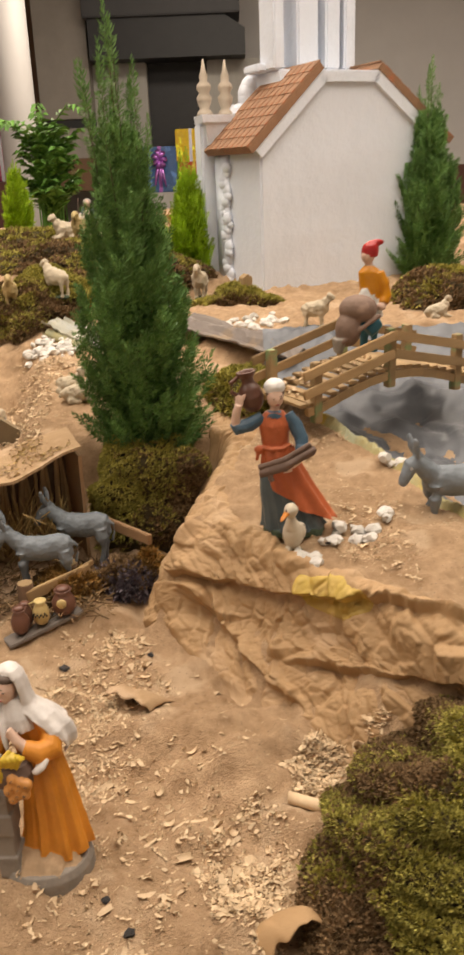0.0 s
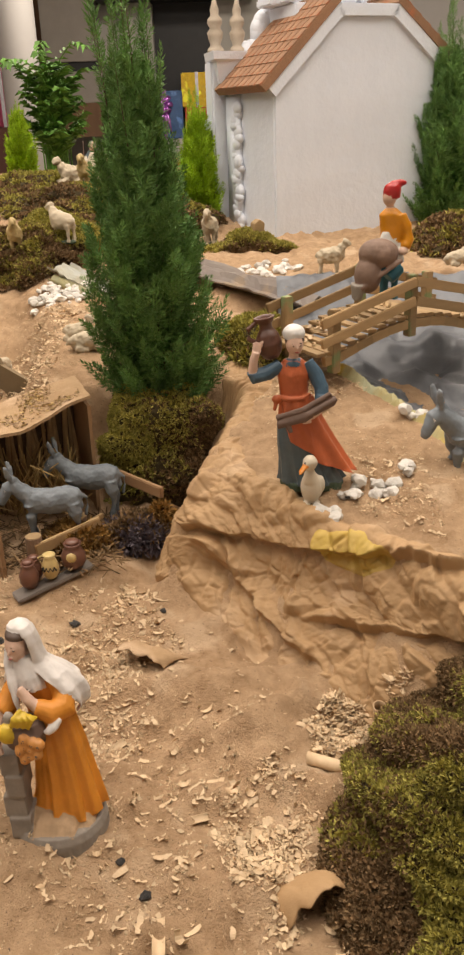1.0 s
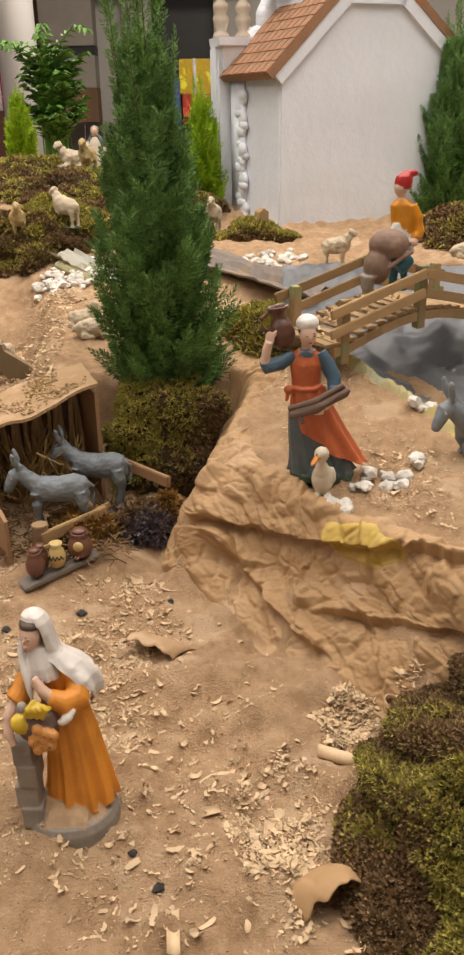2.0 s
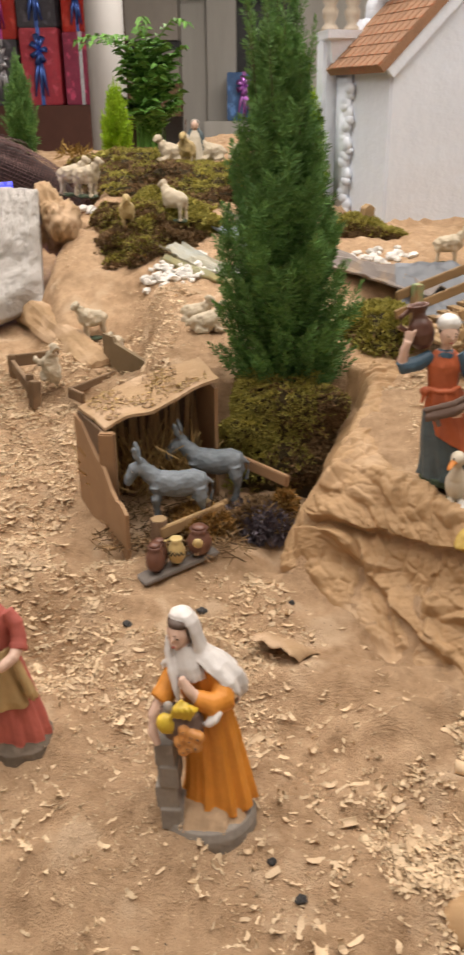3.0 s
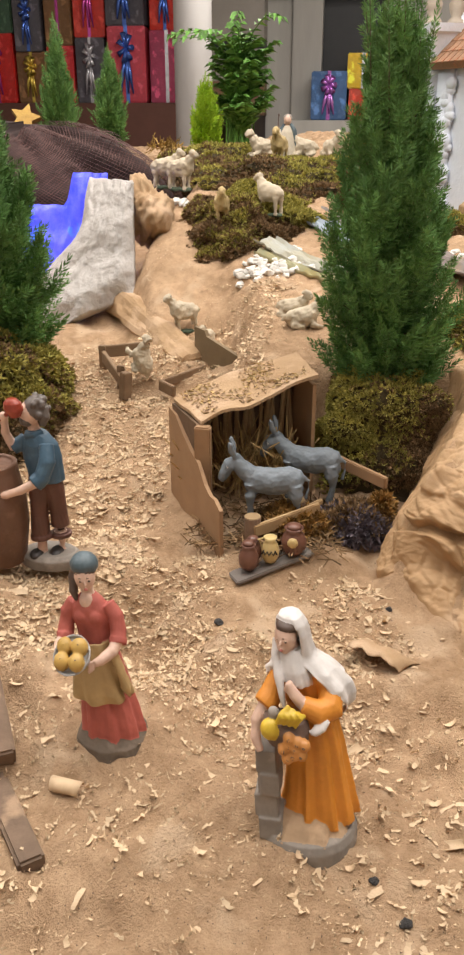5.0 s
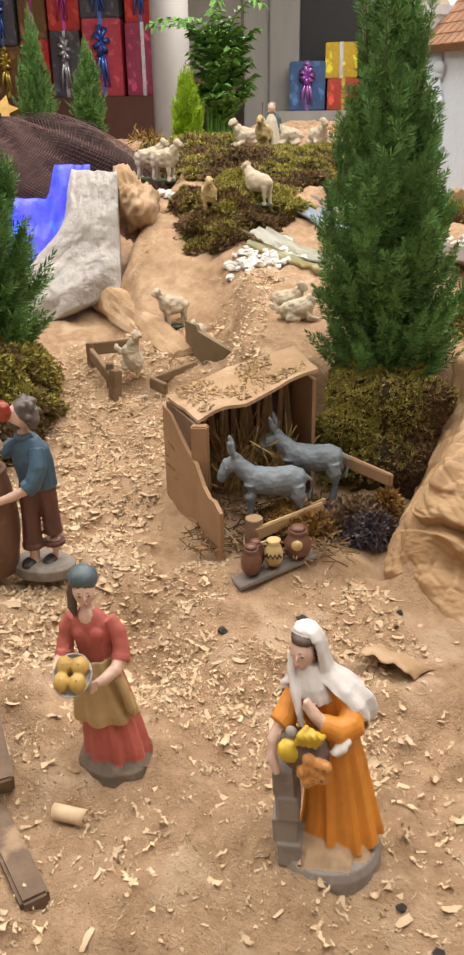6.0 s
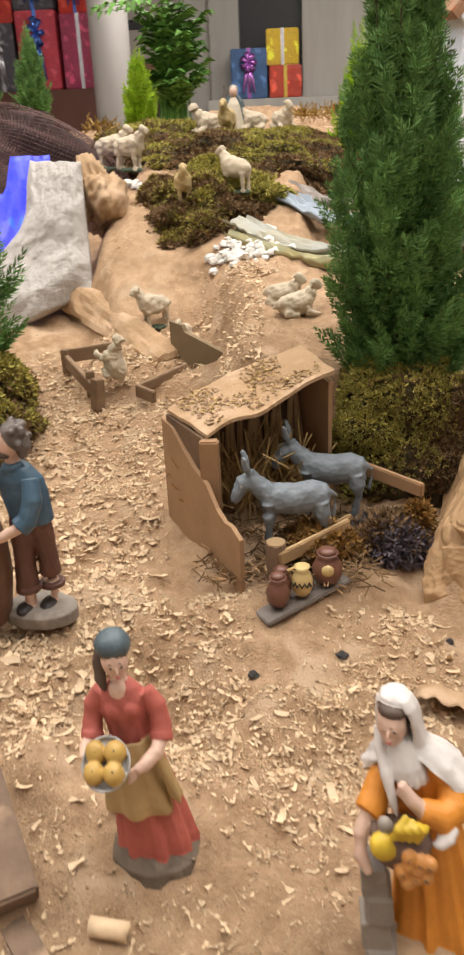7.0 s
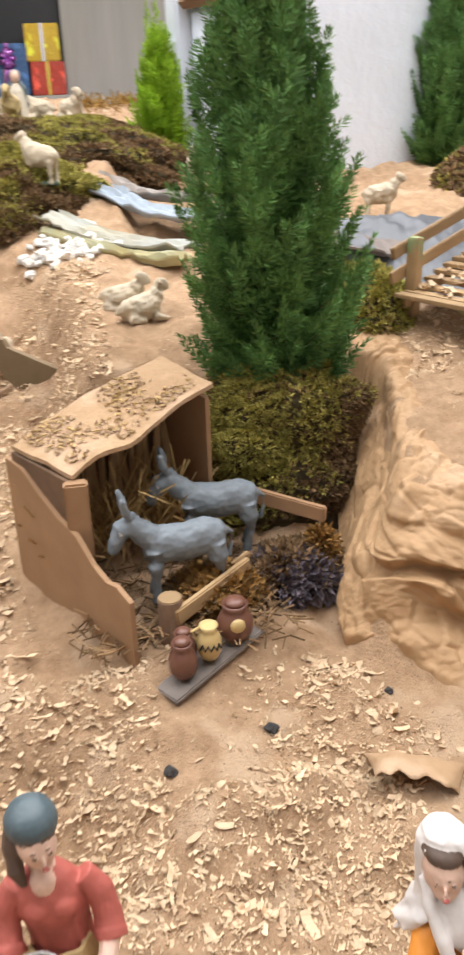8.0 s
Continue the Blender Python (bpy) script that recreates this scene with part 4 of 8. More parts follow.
# ---- painted plaster figurines ----
def paint(name, c, gloss=0.45):
    return mat(name, c, tuple(v * 0.72 for v in c), 35, gloss, 0.25, 90, third=(tuple(min(1, v * 1.25 + 0.02) for v in c), 22, 0.6), dist=0.0015)


SKIN = paint("skin_paint", (0.74, 0.50, 0.38))
ORANGE = paint("orange_paint", (0.72, 0.27, 0.03), 0.55)
VEIL = paint("white_veil_paint", (0.74, 0.69, 0.65))
GREYSTONE = paint("grey_stone_paint", (0.30, 0.26, 0.22), 0.8)
BASESAND = paint("sandy_base_paint", (0.50, 0.34, 0.205), 0.9)
YELLOWP = paint("yellow_fruit_paint", (0.62, 0.42, 0.03))
PEACH = paint("orange_fruit_paint", (0.62, 0.27, 0.07))
BROWNH = paint("brown_hair_paint", (0.11, 0.07, 0.05))
REDP = paint("red_dress_paint", (0.50, 0.125, 0.095), 0.65)
TANP = paint("tan_apron_paint", (0.50, 0.34, 0.15), 0.6)
BLUEGREY = paint("blue_grey_paint", (0.085, 0.12, 0.135))
SILVER = paint("silver_bowl_paint", (0.42, 0.41, 0.40), 0.35)
BREAD = paint("bread_paint", (0.56, 0.35, 0.09))
DENIM = paint("blue_shirt_paint", (0.055, 0.115, 0.17))
MAROON = paint("brown_trousers_paint", (0.12, 0.05, 0.035))
GREYHAIR = paint("grey_hair_paint", (0.13, 0.105, 0.09))
LADLE = paint("red_clay_paint", (0.33, 0.05, 0.025), 0.3)
BARREL = paint("barrel_paint", (0.17, 0.085, 0.05), 0.5)
SHOE = paint("dark_shoe_paint", (0.04, 0.032, 0.03))
CORAL = paint("coral_dress_paint", (0.55, 0.13, 0.045))
CLAYJUG = paint("dark_clay_paint", (0.13, 0.055, 0.035), 0.35)
WHITECAP = paint("white_cap_paint", (0.78, 0.76, 0.72))
STICKS = paint("firewood_paint", (0.16, 0.10, 0.075), 0.7)
DUCKW = paint("cream_duck_paint", (0.66, 0.58, 0.45), 0.6)
BEAK = paint("orange_beak_paint", (0.65, 0.22, 0.02))
DONKEY = paint("blue_grey_donkey_paint", (0.205, 0.235, 0.26), 0.6)
DONKEY_DARK = paint("dark_mane_paint", (0.16, 0.185, 0.205), 0.6)
WOOL = paint("cream_wool_paint", (0.56, 0.47, 0.34), 0.85)
WOOL_Y = paint("yellowed_wool_paint", (0.50, 0.37, 0.17), 0.8)
GREENB = paint("green_base_paint", (0.06, 0.09, 0.05), 0.8)
BLACKP = paint("black_paint", (0.02, 0.02, 0.02), 0.5)
REDHAT = paint("red_cap_paint", (0.45, 0.02, 0.02), 0.3)
AMBER = paint("amber_shirt_paint", (0.68, 0.26, 0.01), 0.3)
SACK = paint("sack_paint", (0.27, 0.175, 0.13), 0.7)
TEAL = paint("teal_paint", (0.03, 0.16, 0.22), 0.4)


def fuse(bm, voxel, rounds=4, rough=0.0, grain=70.0):
    """One cast skin over all the shapes of a figurine; every face keeps the paint of the shape beneath it."""
    bmesh.ops.recalc_face_normals(bm, faces=bm.faces)
    tree = BVHTree.FromBMesh(bm)
    bm.faces.ensure_lookup_table()
    tone = [f.material_index for f in bm.faces]
    me = bpy.data.meshes.new("cast")
    bm.to_mesh(me)
    bm.free()
    ob = bpy.data.objects.new("cast", me)
    scene.collection.objects.link(ob)
    md = ob.modifiers.new("skin", "REMESH")
    md.mode, md.voxel_size = "VOXEL", voxel
    got = bpy.data.meshes.new_from_object(ob.evaluated_get(bpy.context.evaluated_depsgraph_get()))
    bpy.data.objects.remove(ob)
    out = bmesh.new()
    out.from_mesh(got)
    for _ in range(rounds):
        bmesh.ops.smooth_vert(out, verts=out.verts, factor=0.5, use_axis_x=True, use_axis_y=True, use_axis_z=True)
    if rough:
        out.normal_update()
        for v in out.verts:
            v.co += v.normal * rough * (noise.noise(v.co * grain) + 0.6 * noise.noise(v.co * grain * 2.3))
    for f in out.faces:
        f.material_index = tone[tree.find_nearest(f.calc_center_median())[2]]
    return out


def statue(name, bm, mats, x, y, z, rz, label, category="figurine", scale=1.0, slim=1.0, lean=(0, 0), voxel=0.0022, rough=0.0006, rounds=4):
    ob = part(name, fuse(bm, voxel, rounds, rough=rough), mats, None, smooth=True)
    sh = Matrix(((1, 0, lean[0], 0), (0, 1, lean[1], 0), (0, 0, 1, 0), (0, 0, 0, 1)))
    ob.data.transform(sh @ Matrix.Diagonal((scale * slim, scale * slim, scale, 1)))
    ob.matrix_world = pose(x * S, y * S, z * S, 0, 0, rz)
    return tagged(ob, label, category)


def shell(bm, rings, a0, a1, n=22, mi=0, thick=0.003, wave=0.06, waves=6, phase=0.0):
    """An open wrap of cloth: rings as for loft, over the angles a0 to a1 (degrees; -90 is the front)."""
    outer, inner = [], []
    for k, r in enumerate(rings):
        x, y, z, rx, ry = r[:5]
        b0, b1 = (r[5], r[6]) if len(r) > 6 else (a0, a1)
        o, q = [], []
        for i in range(n + 1):
            a = radians(b0 + (b1 - b0) * i / n)
            w = 1 + wave * math.sin(waves * a + phase + k * 0.3) * (0.4 + 0.6 * (1 - k / len(rings)))
            o.append(bm.verts.new((x + rx * w * math.cos(a), y + ry * w * math.sin(a), z)))
            q.append(bm.verts.new((x + (rx * w - thick) * math.cos(a), y + (ry * w - thick) * math.sin(a), z)))
        outer.append(o), inner.append(q)
    m = len(rings)
    for k in range(m - 1):
        for i in range(n):
            bm.faces.new((outer[k][i], outer[k][i + 1], outer[k + 1][i + 1], outer[k + 1][i])).material_index = mi
            bm.faces.new((inner[k][i + 1], inner[k][i], inner[k + 1][i], inner[k + 1][i + 1])).material_index = mi
        for e in (0, n):
            bm.faces.new((outer[k][e], inner[k][e], inner[k + 1][e], outer[k + 1][e])).material_index = mi
    for i in range(n):
        bm.faces.new((outer[0][i], outer[0][i + 1], inner[0][i + 1], inner[0][i])).material_index = mi
        bm.faces.new((outer[-1][i], inner[-1][i], inner[-1][i + 1], outer[-1][i + 1])).material_index = mi
    return bm


LIPS = paint("lip_paint", (0.50, 0.14, 0.11))
DARKBASE = paint("dark_rock_paint", (0.16, 0.12, 0.085), 0.8)


def face(bm, c, aim, r, dark, lip):
    """Painted eyes, brows and mouth on a head at c that looks along aim."""
    f = Vector((aim[0], aim[1], 0)).normalized()
    s = Vector((-f.y, f.x, 0))
    c = Vector(c)
    for k in (-1, 1):
        e = c + f * r * 0.88 + s * k * r * 0.40 + Vector((0, 0, r * 0.10))
        ball(bm, *e, r * 0.115, r * 0.115, r * 0.05, dark, 8, 6)
        b0, b1 = e + s * k * r * 0.22 + Vector((0, 0, r * 0.20)) - f * r * 0.04, e - s * k * r * 0.20 + Vector((0, 0, r * 0.26))
        tube(bm, [tuple(b0), tuple((b0 + b1) / 2 + f * r * 0.04 + Vector((0, 0, r * 0.06))), tuple(b1)], [r * 0.02, r * 0.032, r * 0.02], 6, dark)
    m = c + f * r * 0.90 - Vector((0, 0, r * 0.62))
    tube(bm, [tuple(m - s * r * 0.22), tuple(m + f * r * 0.04), tuple(m + s * r * 0.22)], [r * 0.05, r * 0.10, r * 0.05], 6, lip)
    n = c + f * r * 1.02 - Vector((0, 0, r * 0.18))
    tube(bm, [tuple(n + Vector((0, 0, r * 0.3)) - f * r * 0.06), tuple(n + f * r * 0.06), tuple(n - f * r * 0.04 - Vector((0, 0, r * 0.06)))], [r * 0.08, r * 0.13, r * 0.08], 7, 3 if dark == 8 and lip == 9 else 2)


def turn_new(bm, old, m):
    """Turns the shapes added since the set old was taken."""
    for v in bm.verts:
        if v not in old:
            v.co = m @ v.co


def veiled_woman():
    bm = bmesh.new()
    loft(bm, [(0.002, -0.002, -0.035, 0.069, 0.064), (0.002, -0.002, 0.002, 0.070, 0.065), (0.002, -0.002, 0.012, 0.066, 0.061)], 30, 3, 0.02, 5)
    loft(bm, [(0.002, -0.002, 0.010, 0.062, 0.057), (0.003, 0.0, 0.024, 0.055, 0.048), (0.006, 0.003, 0.034, 0.045, 0.038)], 28, 4, 0.14, 9)
    # skirt with long folds, girdle, bodice
    loft(bm, [(0.020, 0.004, 0.020, 0.052, 0.042), (0.020, 0.004, 0.034, 0.050, 0.041), (0.020, 0.005, 0.055, 0.046, 0.039), (0.019, 0.006, 0.09, 0.041, 0.036), (0.017, 0.006, 0.125, 0.0375, 0.032), (0.014, 0.006, 0.155, 0.034, 0.0285),
              (0.011, 0.006, 0.18, 0.031, 0.0255), (0.008, 0.004, 0.20, 0.030, 0.0235), (0.005, 0.003, 0.222, 0.028, 0.021), (0.001, 0.002, 0.240, 0.022, 0.018), (-0.004, 0, 0.250, 0.013, 0.012)], 54, 0, 0.15, 10, 0.6)
    loft(bm, [(0.011, 0.005, 0.178, 0.0325, 0.0275), (0.010, 0.005, 0.182, 0.033, 0.028), (0.010, 0.005, 0.186, 0.032, 0.027)], 30, 0)
    # sleeves
    tube(bm, [(0.026, -0.002, 0.228), (0.040, -0.010, 0.206), (0.041, -0.026, 0.190), (0.026, -0.038, 0.189), (0.006, -0.040, 0.199)], [0.012, 0.017, 0.0185, 0.016, 0.0115], 14, 0)
    tube(bm, [(-0.018, -0.004, 0.228), (-0.031, -0.010, 0.208), (-0.040, -0.022, 0.193), (-0.047, -0.030, 0.186)], [0.010, 0.014, 0.0155, 0.0150], 14, 0)
    tube(bm, [(-0.046, -0.028, 0.186), (-0.056, -0.038, 0.170), (-0.057, -0.046, 0.152), (-0.050, -0.054, 0.138)], [0.0085, 0.0085, 0.0075, 0.005], 10, 2)
    tube(bm, [(0.008, -0.040, 0.199), (-0.004, -0.041, 0.213), (-0.012, -0.039, 0.228)], [0.0085, 0.008, 0.0045], 10, 2)
    for k in range(4):
        tube(bm, [(-0.004 - 0.002 * k, -0.044 + 0.001 * k, 0.213), (-0.013 - 0.0015 * k, -0.043 + 0.001 * k, 0.228 - 0.003 * k)], [0.0026, 0.002], 6, 2)
    # neck, head, hair
    tube(bm, [(-0.005, 0, 0.240), (-0.010, -0.005, 0.264)], [0.0105, 0.009], 10, 2)
    ball(bm, -0.0155, -0.0125, 0.275, 0.0150, 0.0165, 0.0205, 2, 20, 16)
    ball(bm, -0.0175, -0.0175, 0.2655, 0.0098, 0.0105, 0.0110, 2)
    ball(bm, -0.0135, -0.0102, 0.2895, 0.0160, 0.0172, 0.0085, 5)
    ball(bm, -0.0098, -0.0036, 0.2925, 0.0172, 0.0182, 0.0140, 1, 18, 12)
    # veil: hood open towards the face, then shawl over the shoulders
    shell(bm, [(-0.004, 0.004, 0.236, 0.030, 0.024, -64, 198), (-0.005, 0.003, 0.250, 0.026, 0.024, -64, 196), (-0.007, 0.001, 0.264, 0.0240, 0.0245, -60, 194), (-0.008, -0.001, 0.278, 0.0230, 0.0250, -60, 192),
               (-0.009, -0.003, 0.291, 0.0210, 0.0230, -66, 200), (-0.010, -0.004, 0.3005, 0.0155, 0.0165, -80, 250), (-0.010, -0.004, 0.306, 0.004, 0.004, -90, 270)], -40, 200, 34, 1, 0.0030, 0.05, 7)
    shell(bm, [(0.014, 0.006, 0.172, 0.046, 0.034, -30, 120), (0.012, 0.006, 0.182, 0.057, 0.040, -30, 135), (0.010, 0.006, 0.195, 0.061, 0.042, -38, 160), (0.008, 0.004, 0.212, 0.058, 0.043, -52, 185), (0.004, 0.002, 0.230, 0.044, 0.034, -66, 208), (-0.002, 0.002, 0.244, 0.028, 0.024, -76, 235), (-0.004, 0.001, 0.254, 0.019, 0.019, -76, 245)], -60, 200, 38, 1, 0.0035, 0.08, 9, 0.5)
    loft(bm, [(0.000, -0.008, 0.214, 0.019, 0.023), (-0.003, -0.009, 0.222, 0.0215, 0.024), (-0.006, -0.009, 0.234, 0.0205, 0.0225), (-0.009, -0.007, 0.249, 0.0175, 0.0185), (-0.010, -0.005, 0.258, 0.015, 0.016)], 30, 1, 0.10, 8)
    tube(bm, [(-0.030, -0.008, 0.268), (-0.030, -0.018, 0.250), (-0.026, -0.028, 0.230), (-0.021, -0.036, 0.208), (-0.018, -0.040, 0.192)], [0.004, 0.006, 0.0065, 0.005, 0.002], 10, 1)
    tube(bm, [(0.036, -0.044, 0.186), (0.030, -0.050, 0.178), (0.022, -0.052, 0.172), (0.016, -0.052, 0.170)], [0.008, 0.0095, 0.008, 0.003], 10, 1, 0.6)
    # basket of fruit held at the hip
    old = set(bm.verts)
    loft(bm, [(-0.020, -0.046, 0.112, 0.016, 0.012), (-0.018, -0.050, 0.122, 0.027, 0.020), (-0.018, -0.052, 0.142, 0.031, 0.023), (-0.020, -0.052, 0.156, 0.028, 0.020)], 24, 6, 0.03, 11)
    for k in range(9):
        a = k * 2.4
        q = 0.0175 * math.sqrt((k + 0.4) / 9)
        x, z = -0.009 + math.cos(a) * q, 0.128 + math.sin(a) * q
        ball(bm, x, -0.073, z, 0.0080, mi=7, u=12, v=9)
        ball(bm, x - 0.0005, -0.0795, z + 0.0005, 0.0022, mi=6, u=6, v=5)
    ball(bm, -0.037, -0.066, 0.147, 0.0145, 0.012, 0.0140, 8)
    for k in range(4):
        tube(bm, [(-0.028 + 0.0075 * k, -0.072, 0.160 - 0.001 * k), (-0.021 + 0.0075 * k, -0.074, 0.171 + 0.001 * k), (-0.012 + 0.0065 * k, -0.066, 0.181 - 0.004 * k)], [0.0028, 0.0062, 0.0028], 9, 8)
    ball(bm, -0.034, -0.060, 0.166, 0.008, 0.007, 0.008, 3)
    turn_new(bm, old, Matrix.Translation((0.003, 0.008, 0.027)))
    # stone pillar she leans on
    for k in range(4):
        a = 0.0035 * (-1) ** k
        box(bm, -0.062 + a + 0.002 * k, -0.046 - a * 0.5, 0.004 + k * 0.0320, -0.030 + a * 0.6, -0.004 - 0.004 * (k % 2), 0.004 + (k + 1) * 0.0320 - 0.0008, 0, mi=3)
    box(bm, -0.058, -0.043, 0.004, -0.033, -0.008, 0.130, 0, mi=3)
    face(bm, (-0.0165, -0.0145, 0.2735), (-0.30, -0.954), 0.0170, 5, 9)
    return bm


statue("woman_figurine", veiled_woman(), [ORANGE, VEIL, SKIN, GREYSTONE, BASESAND, BROWNH, STICKS, PEACH, YELLOWP, LIPS], -0.290, 1.005, -0.035, 0,
       "plaster woman figurine in orange dress and white veil holding fruit", scale=1.0, slim=0.97, lean=(-0.08, 0.16), voxel=0.0013, rounds=3)


def red_woman():
    bm = bmesh.new()
    loft(bm, [(0.012, -0.004, -0.02, 0.064, 0.058), (0.012, -0.004, 0.004, 0.068, 0.062), (0.012, -0.003, 0.022, 0.064, 0.058), (0.010, 0, 0.034, 0.050, 0.044)], 26, 4, 0.12, 7)
    loft(bm, [(0.013, 0, 0.028, 0.055, 0.046), (0.013, 0, 0.040, 0.054, 0.045), (0.011, 0.001, 0.07, 0.049, 0.042), (0.007, 0.002, 0.11, 0.043, 0.036), (0.003, 0.003, 0.15, 0.036, 0.030), (0.0, 0.003, 0.185, 0.028, 0.023),
              (-0.001, 0.002, 0.205, 0.029, 0.022), (-0.002, 0.0, 0.222, 0.033, 0.023), (-0.002, 0.0, 0.238, 0.032, 0.021), (-0.002, 0, 0.250, 0.022, 0.017), (-0.002, 0, 0.258, 0.012, 0.012)], 40, 0, 0.10, 9, 1.1)
    ball(bm, -0.012, -0.014, 0.226, 0.013, 0.011, 0.013, 0), ball(bm, 0.010, -0.014, 0.226, 0.013, 0.011, 0.013, 0)
    # apron gathered at the waist, its corner lifted by the arm
    shell(bm, [(0.004, -0.005, 0.094, 0.050, 0.042, -178, 18), (0.003, -0.006, 0.108, 0.0475, 0.041, -178, 12), (0.001, -0.006, 0.135, 0.042, 0.036, -175, 4), (-0.001, -0.005, 0.162, 0.036, 0.031, -172, -6), (-0.002, -0.004, 0.186, 0.0295, 0.025, -170, -8)], -170, 0, 40, 1, 0.0045, 0.10, 7, 0.4)
    tube(bm, [(0.036, -0.024, 0.178), (0.046, -0.026, 0.150), (0.052, -0.024, 0.118), (0.056, -0.020, 0.100)], [0.009, 0.011, 0.012, 0.004], 10, 1, 0.7)
    # sleeves with cuffs, forearms
    for sg in (-1, 1):
        tube(bm, [(sg * 0.028, 0, 0.243), (sg * 0.041, -0.002, 0.224), (sg * 0.045, -0.008, 0.204), (sg * 0.045, -0.016, 0.192)], [0.0115, 0.0135, 0.0135, 0.0140], 14, 0)
        tube(bm, [(sg * 0.045, -0.014, 0.194), (sg * 0.045, -0.019, 0.188)], [0.0155, 0.0150], 14, 0)
    tube(bm, [(0.045, -0.016, 0.193), (0.040, -0.036, 0.184), (0.026, -0.052, 0.178), (0.016, -0.060, 0.176)], [0.0095, 0.0095, 0.0085, 0.006], 10, 2)
    for k in range(4):
        tube(bm, [(0.022 - 0.002 * k, -0.056 - 0.002 * k, 0.182 - 0.004 * k), (0.009 - 0.001 * k, -0.066, 0.178 - 0.005 * k)], [0.003, 0.002], 6, 2)
    tube(bm, [(-0.045, -0.016, 0.193), (-0.051, -0.034, 0.186), (-0.050, -0.046, 0.180)], [0.0095, 0.009, 0.007], 10, 2)
    # neck, head bent to the bowl, scarf with its tail
    tube(bm, [(-0.002, 0, 0.250), (-0.003, -0.003, 0.275)], [0.011, 0.010], 10, 2)
    ball(bm, -0.003, -0.010, 0.249, 0.012, 0.0105, 0.014, 2)
    ball(bm, -0.001, -0.009, 0.2885, 0.0170, 0.0180, 0.0205, 2, 18, 14)
    ball(bm, 0.001, -0.013, 0.279, 0.0105, 0.011, 0.0105, 2)
    ball(bm, -0.002, -0.004, 0.2985, 0.0195, 0.0205, 0.012, 8, 16, 10)
    ball(bm, -0.003, 0.000, 0.3035, 0.0232, 0.0242, 0.0172, 3, 18, 12)
    tube(bm, [(-0.019, 0.006, 0.295), (-0.024, 0.000, 0.280), (-0.024, -0.008, 0.262), (-0.020, -0.012, 0.250)], [0.009, 0.0095, 0.008, 0.003], 10, 8)
    # bowl tipped towards the viewer, four loaves
    old = set(bm.verts)
    loft(bm, [(0, 0, -0.020, 0.018, 0.018), (0, 0, -0.010, 0.031, 0.031), (0, 0, 0.002, 0.0375, 0.0375), (0, 0, 0.006, 0.0395, 0.0395), (0, 0, 0.006, 0.0355, 0.0355), (0, 0, 0.0, 0.033, 0.033)], 30, 5)
    for x, y, r in ((-0.0155, -0.014, 0.0162), (0.0150, -0.015, 0.0165), (-0.0150, 0.014, 0.0158), (0.0155, 0.013, 0.0168)):
        ball(bm, x, y, 0.010, r, r * 1.02, r * 0.85, 6, 14, 10)
        ball(bm, x + 0.003, y - 0.002, 0.0232, 0.0016, mi=8, u=6, v=5)
    turn_new(bm, old, Matrix.Translation((-0.018, -0.062, 0.186)) @ Matrix.Rotation(radians(36), 4, "X") @ Matrix.Rotation(radians(-6), 4, "Y") @ Matrix.Scale(0.84, 4))
    face(bm, (0.0, -0.010, 0.286), (0.28, -0.96), 0.0178, 8, 7)
    return bm


statue("woman_figurine", red_woman(), [REDP, TANP, SKIN, BLUEGREY, DARKBASE, SILVER, BREAD, LIPS, BROWNH], -0.596, 1.10, -0.020, 0,
       "plaster woman figurine in red dress holding a bowl of bread", scale=0.98, slim=0.87, lean=(-0.06, 0.03), voxel=0.0013, rounds=3)


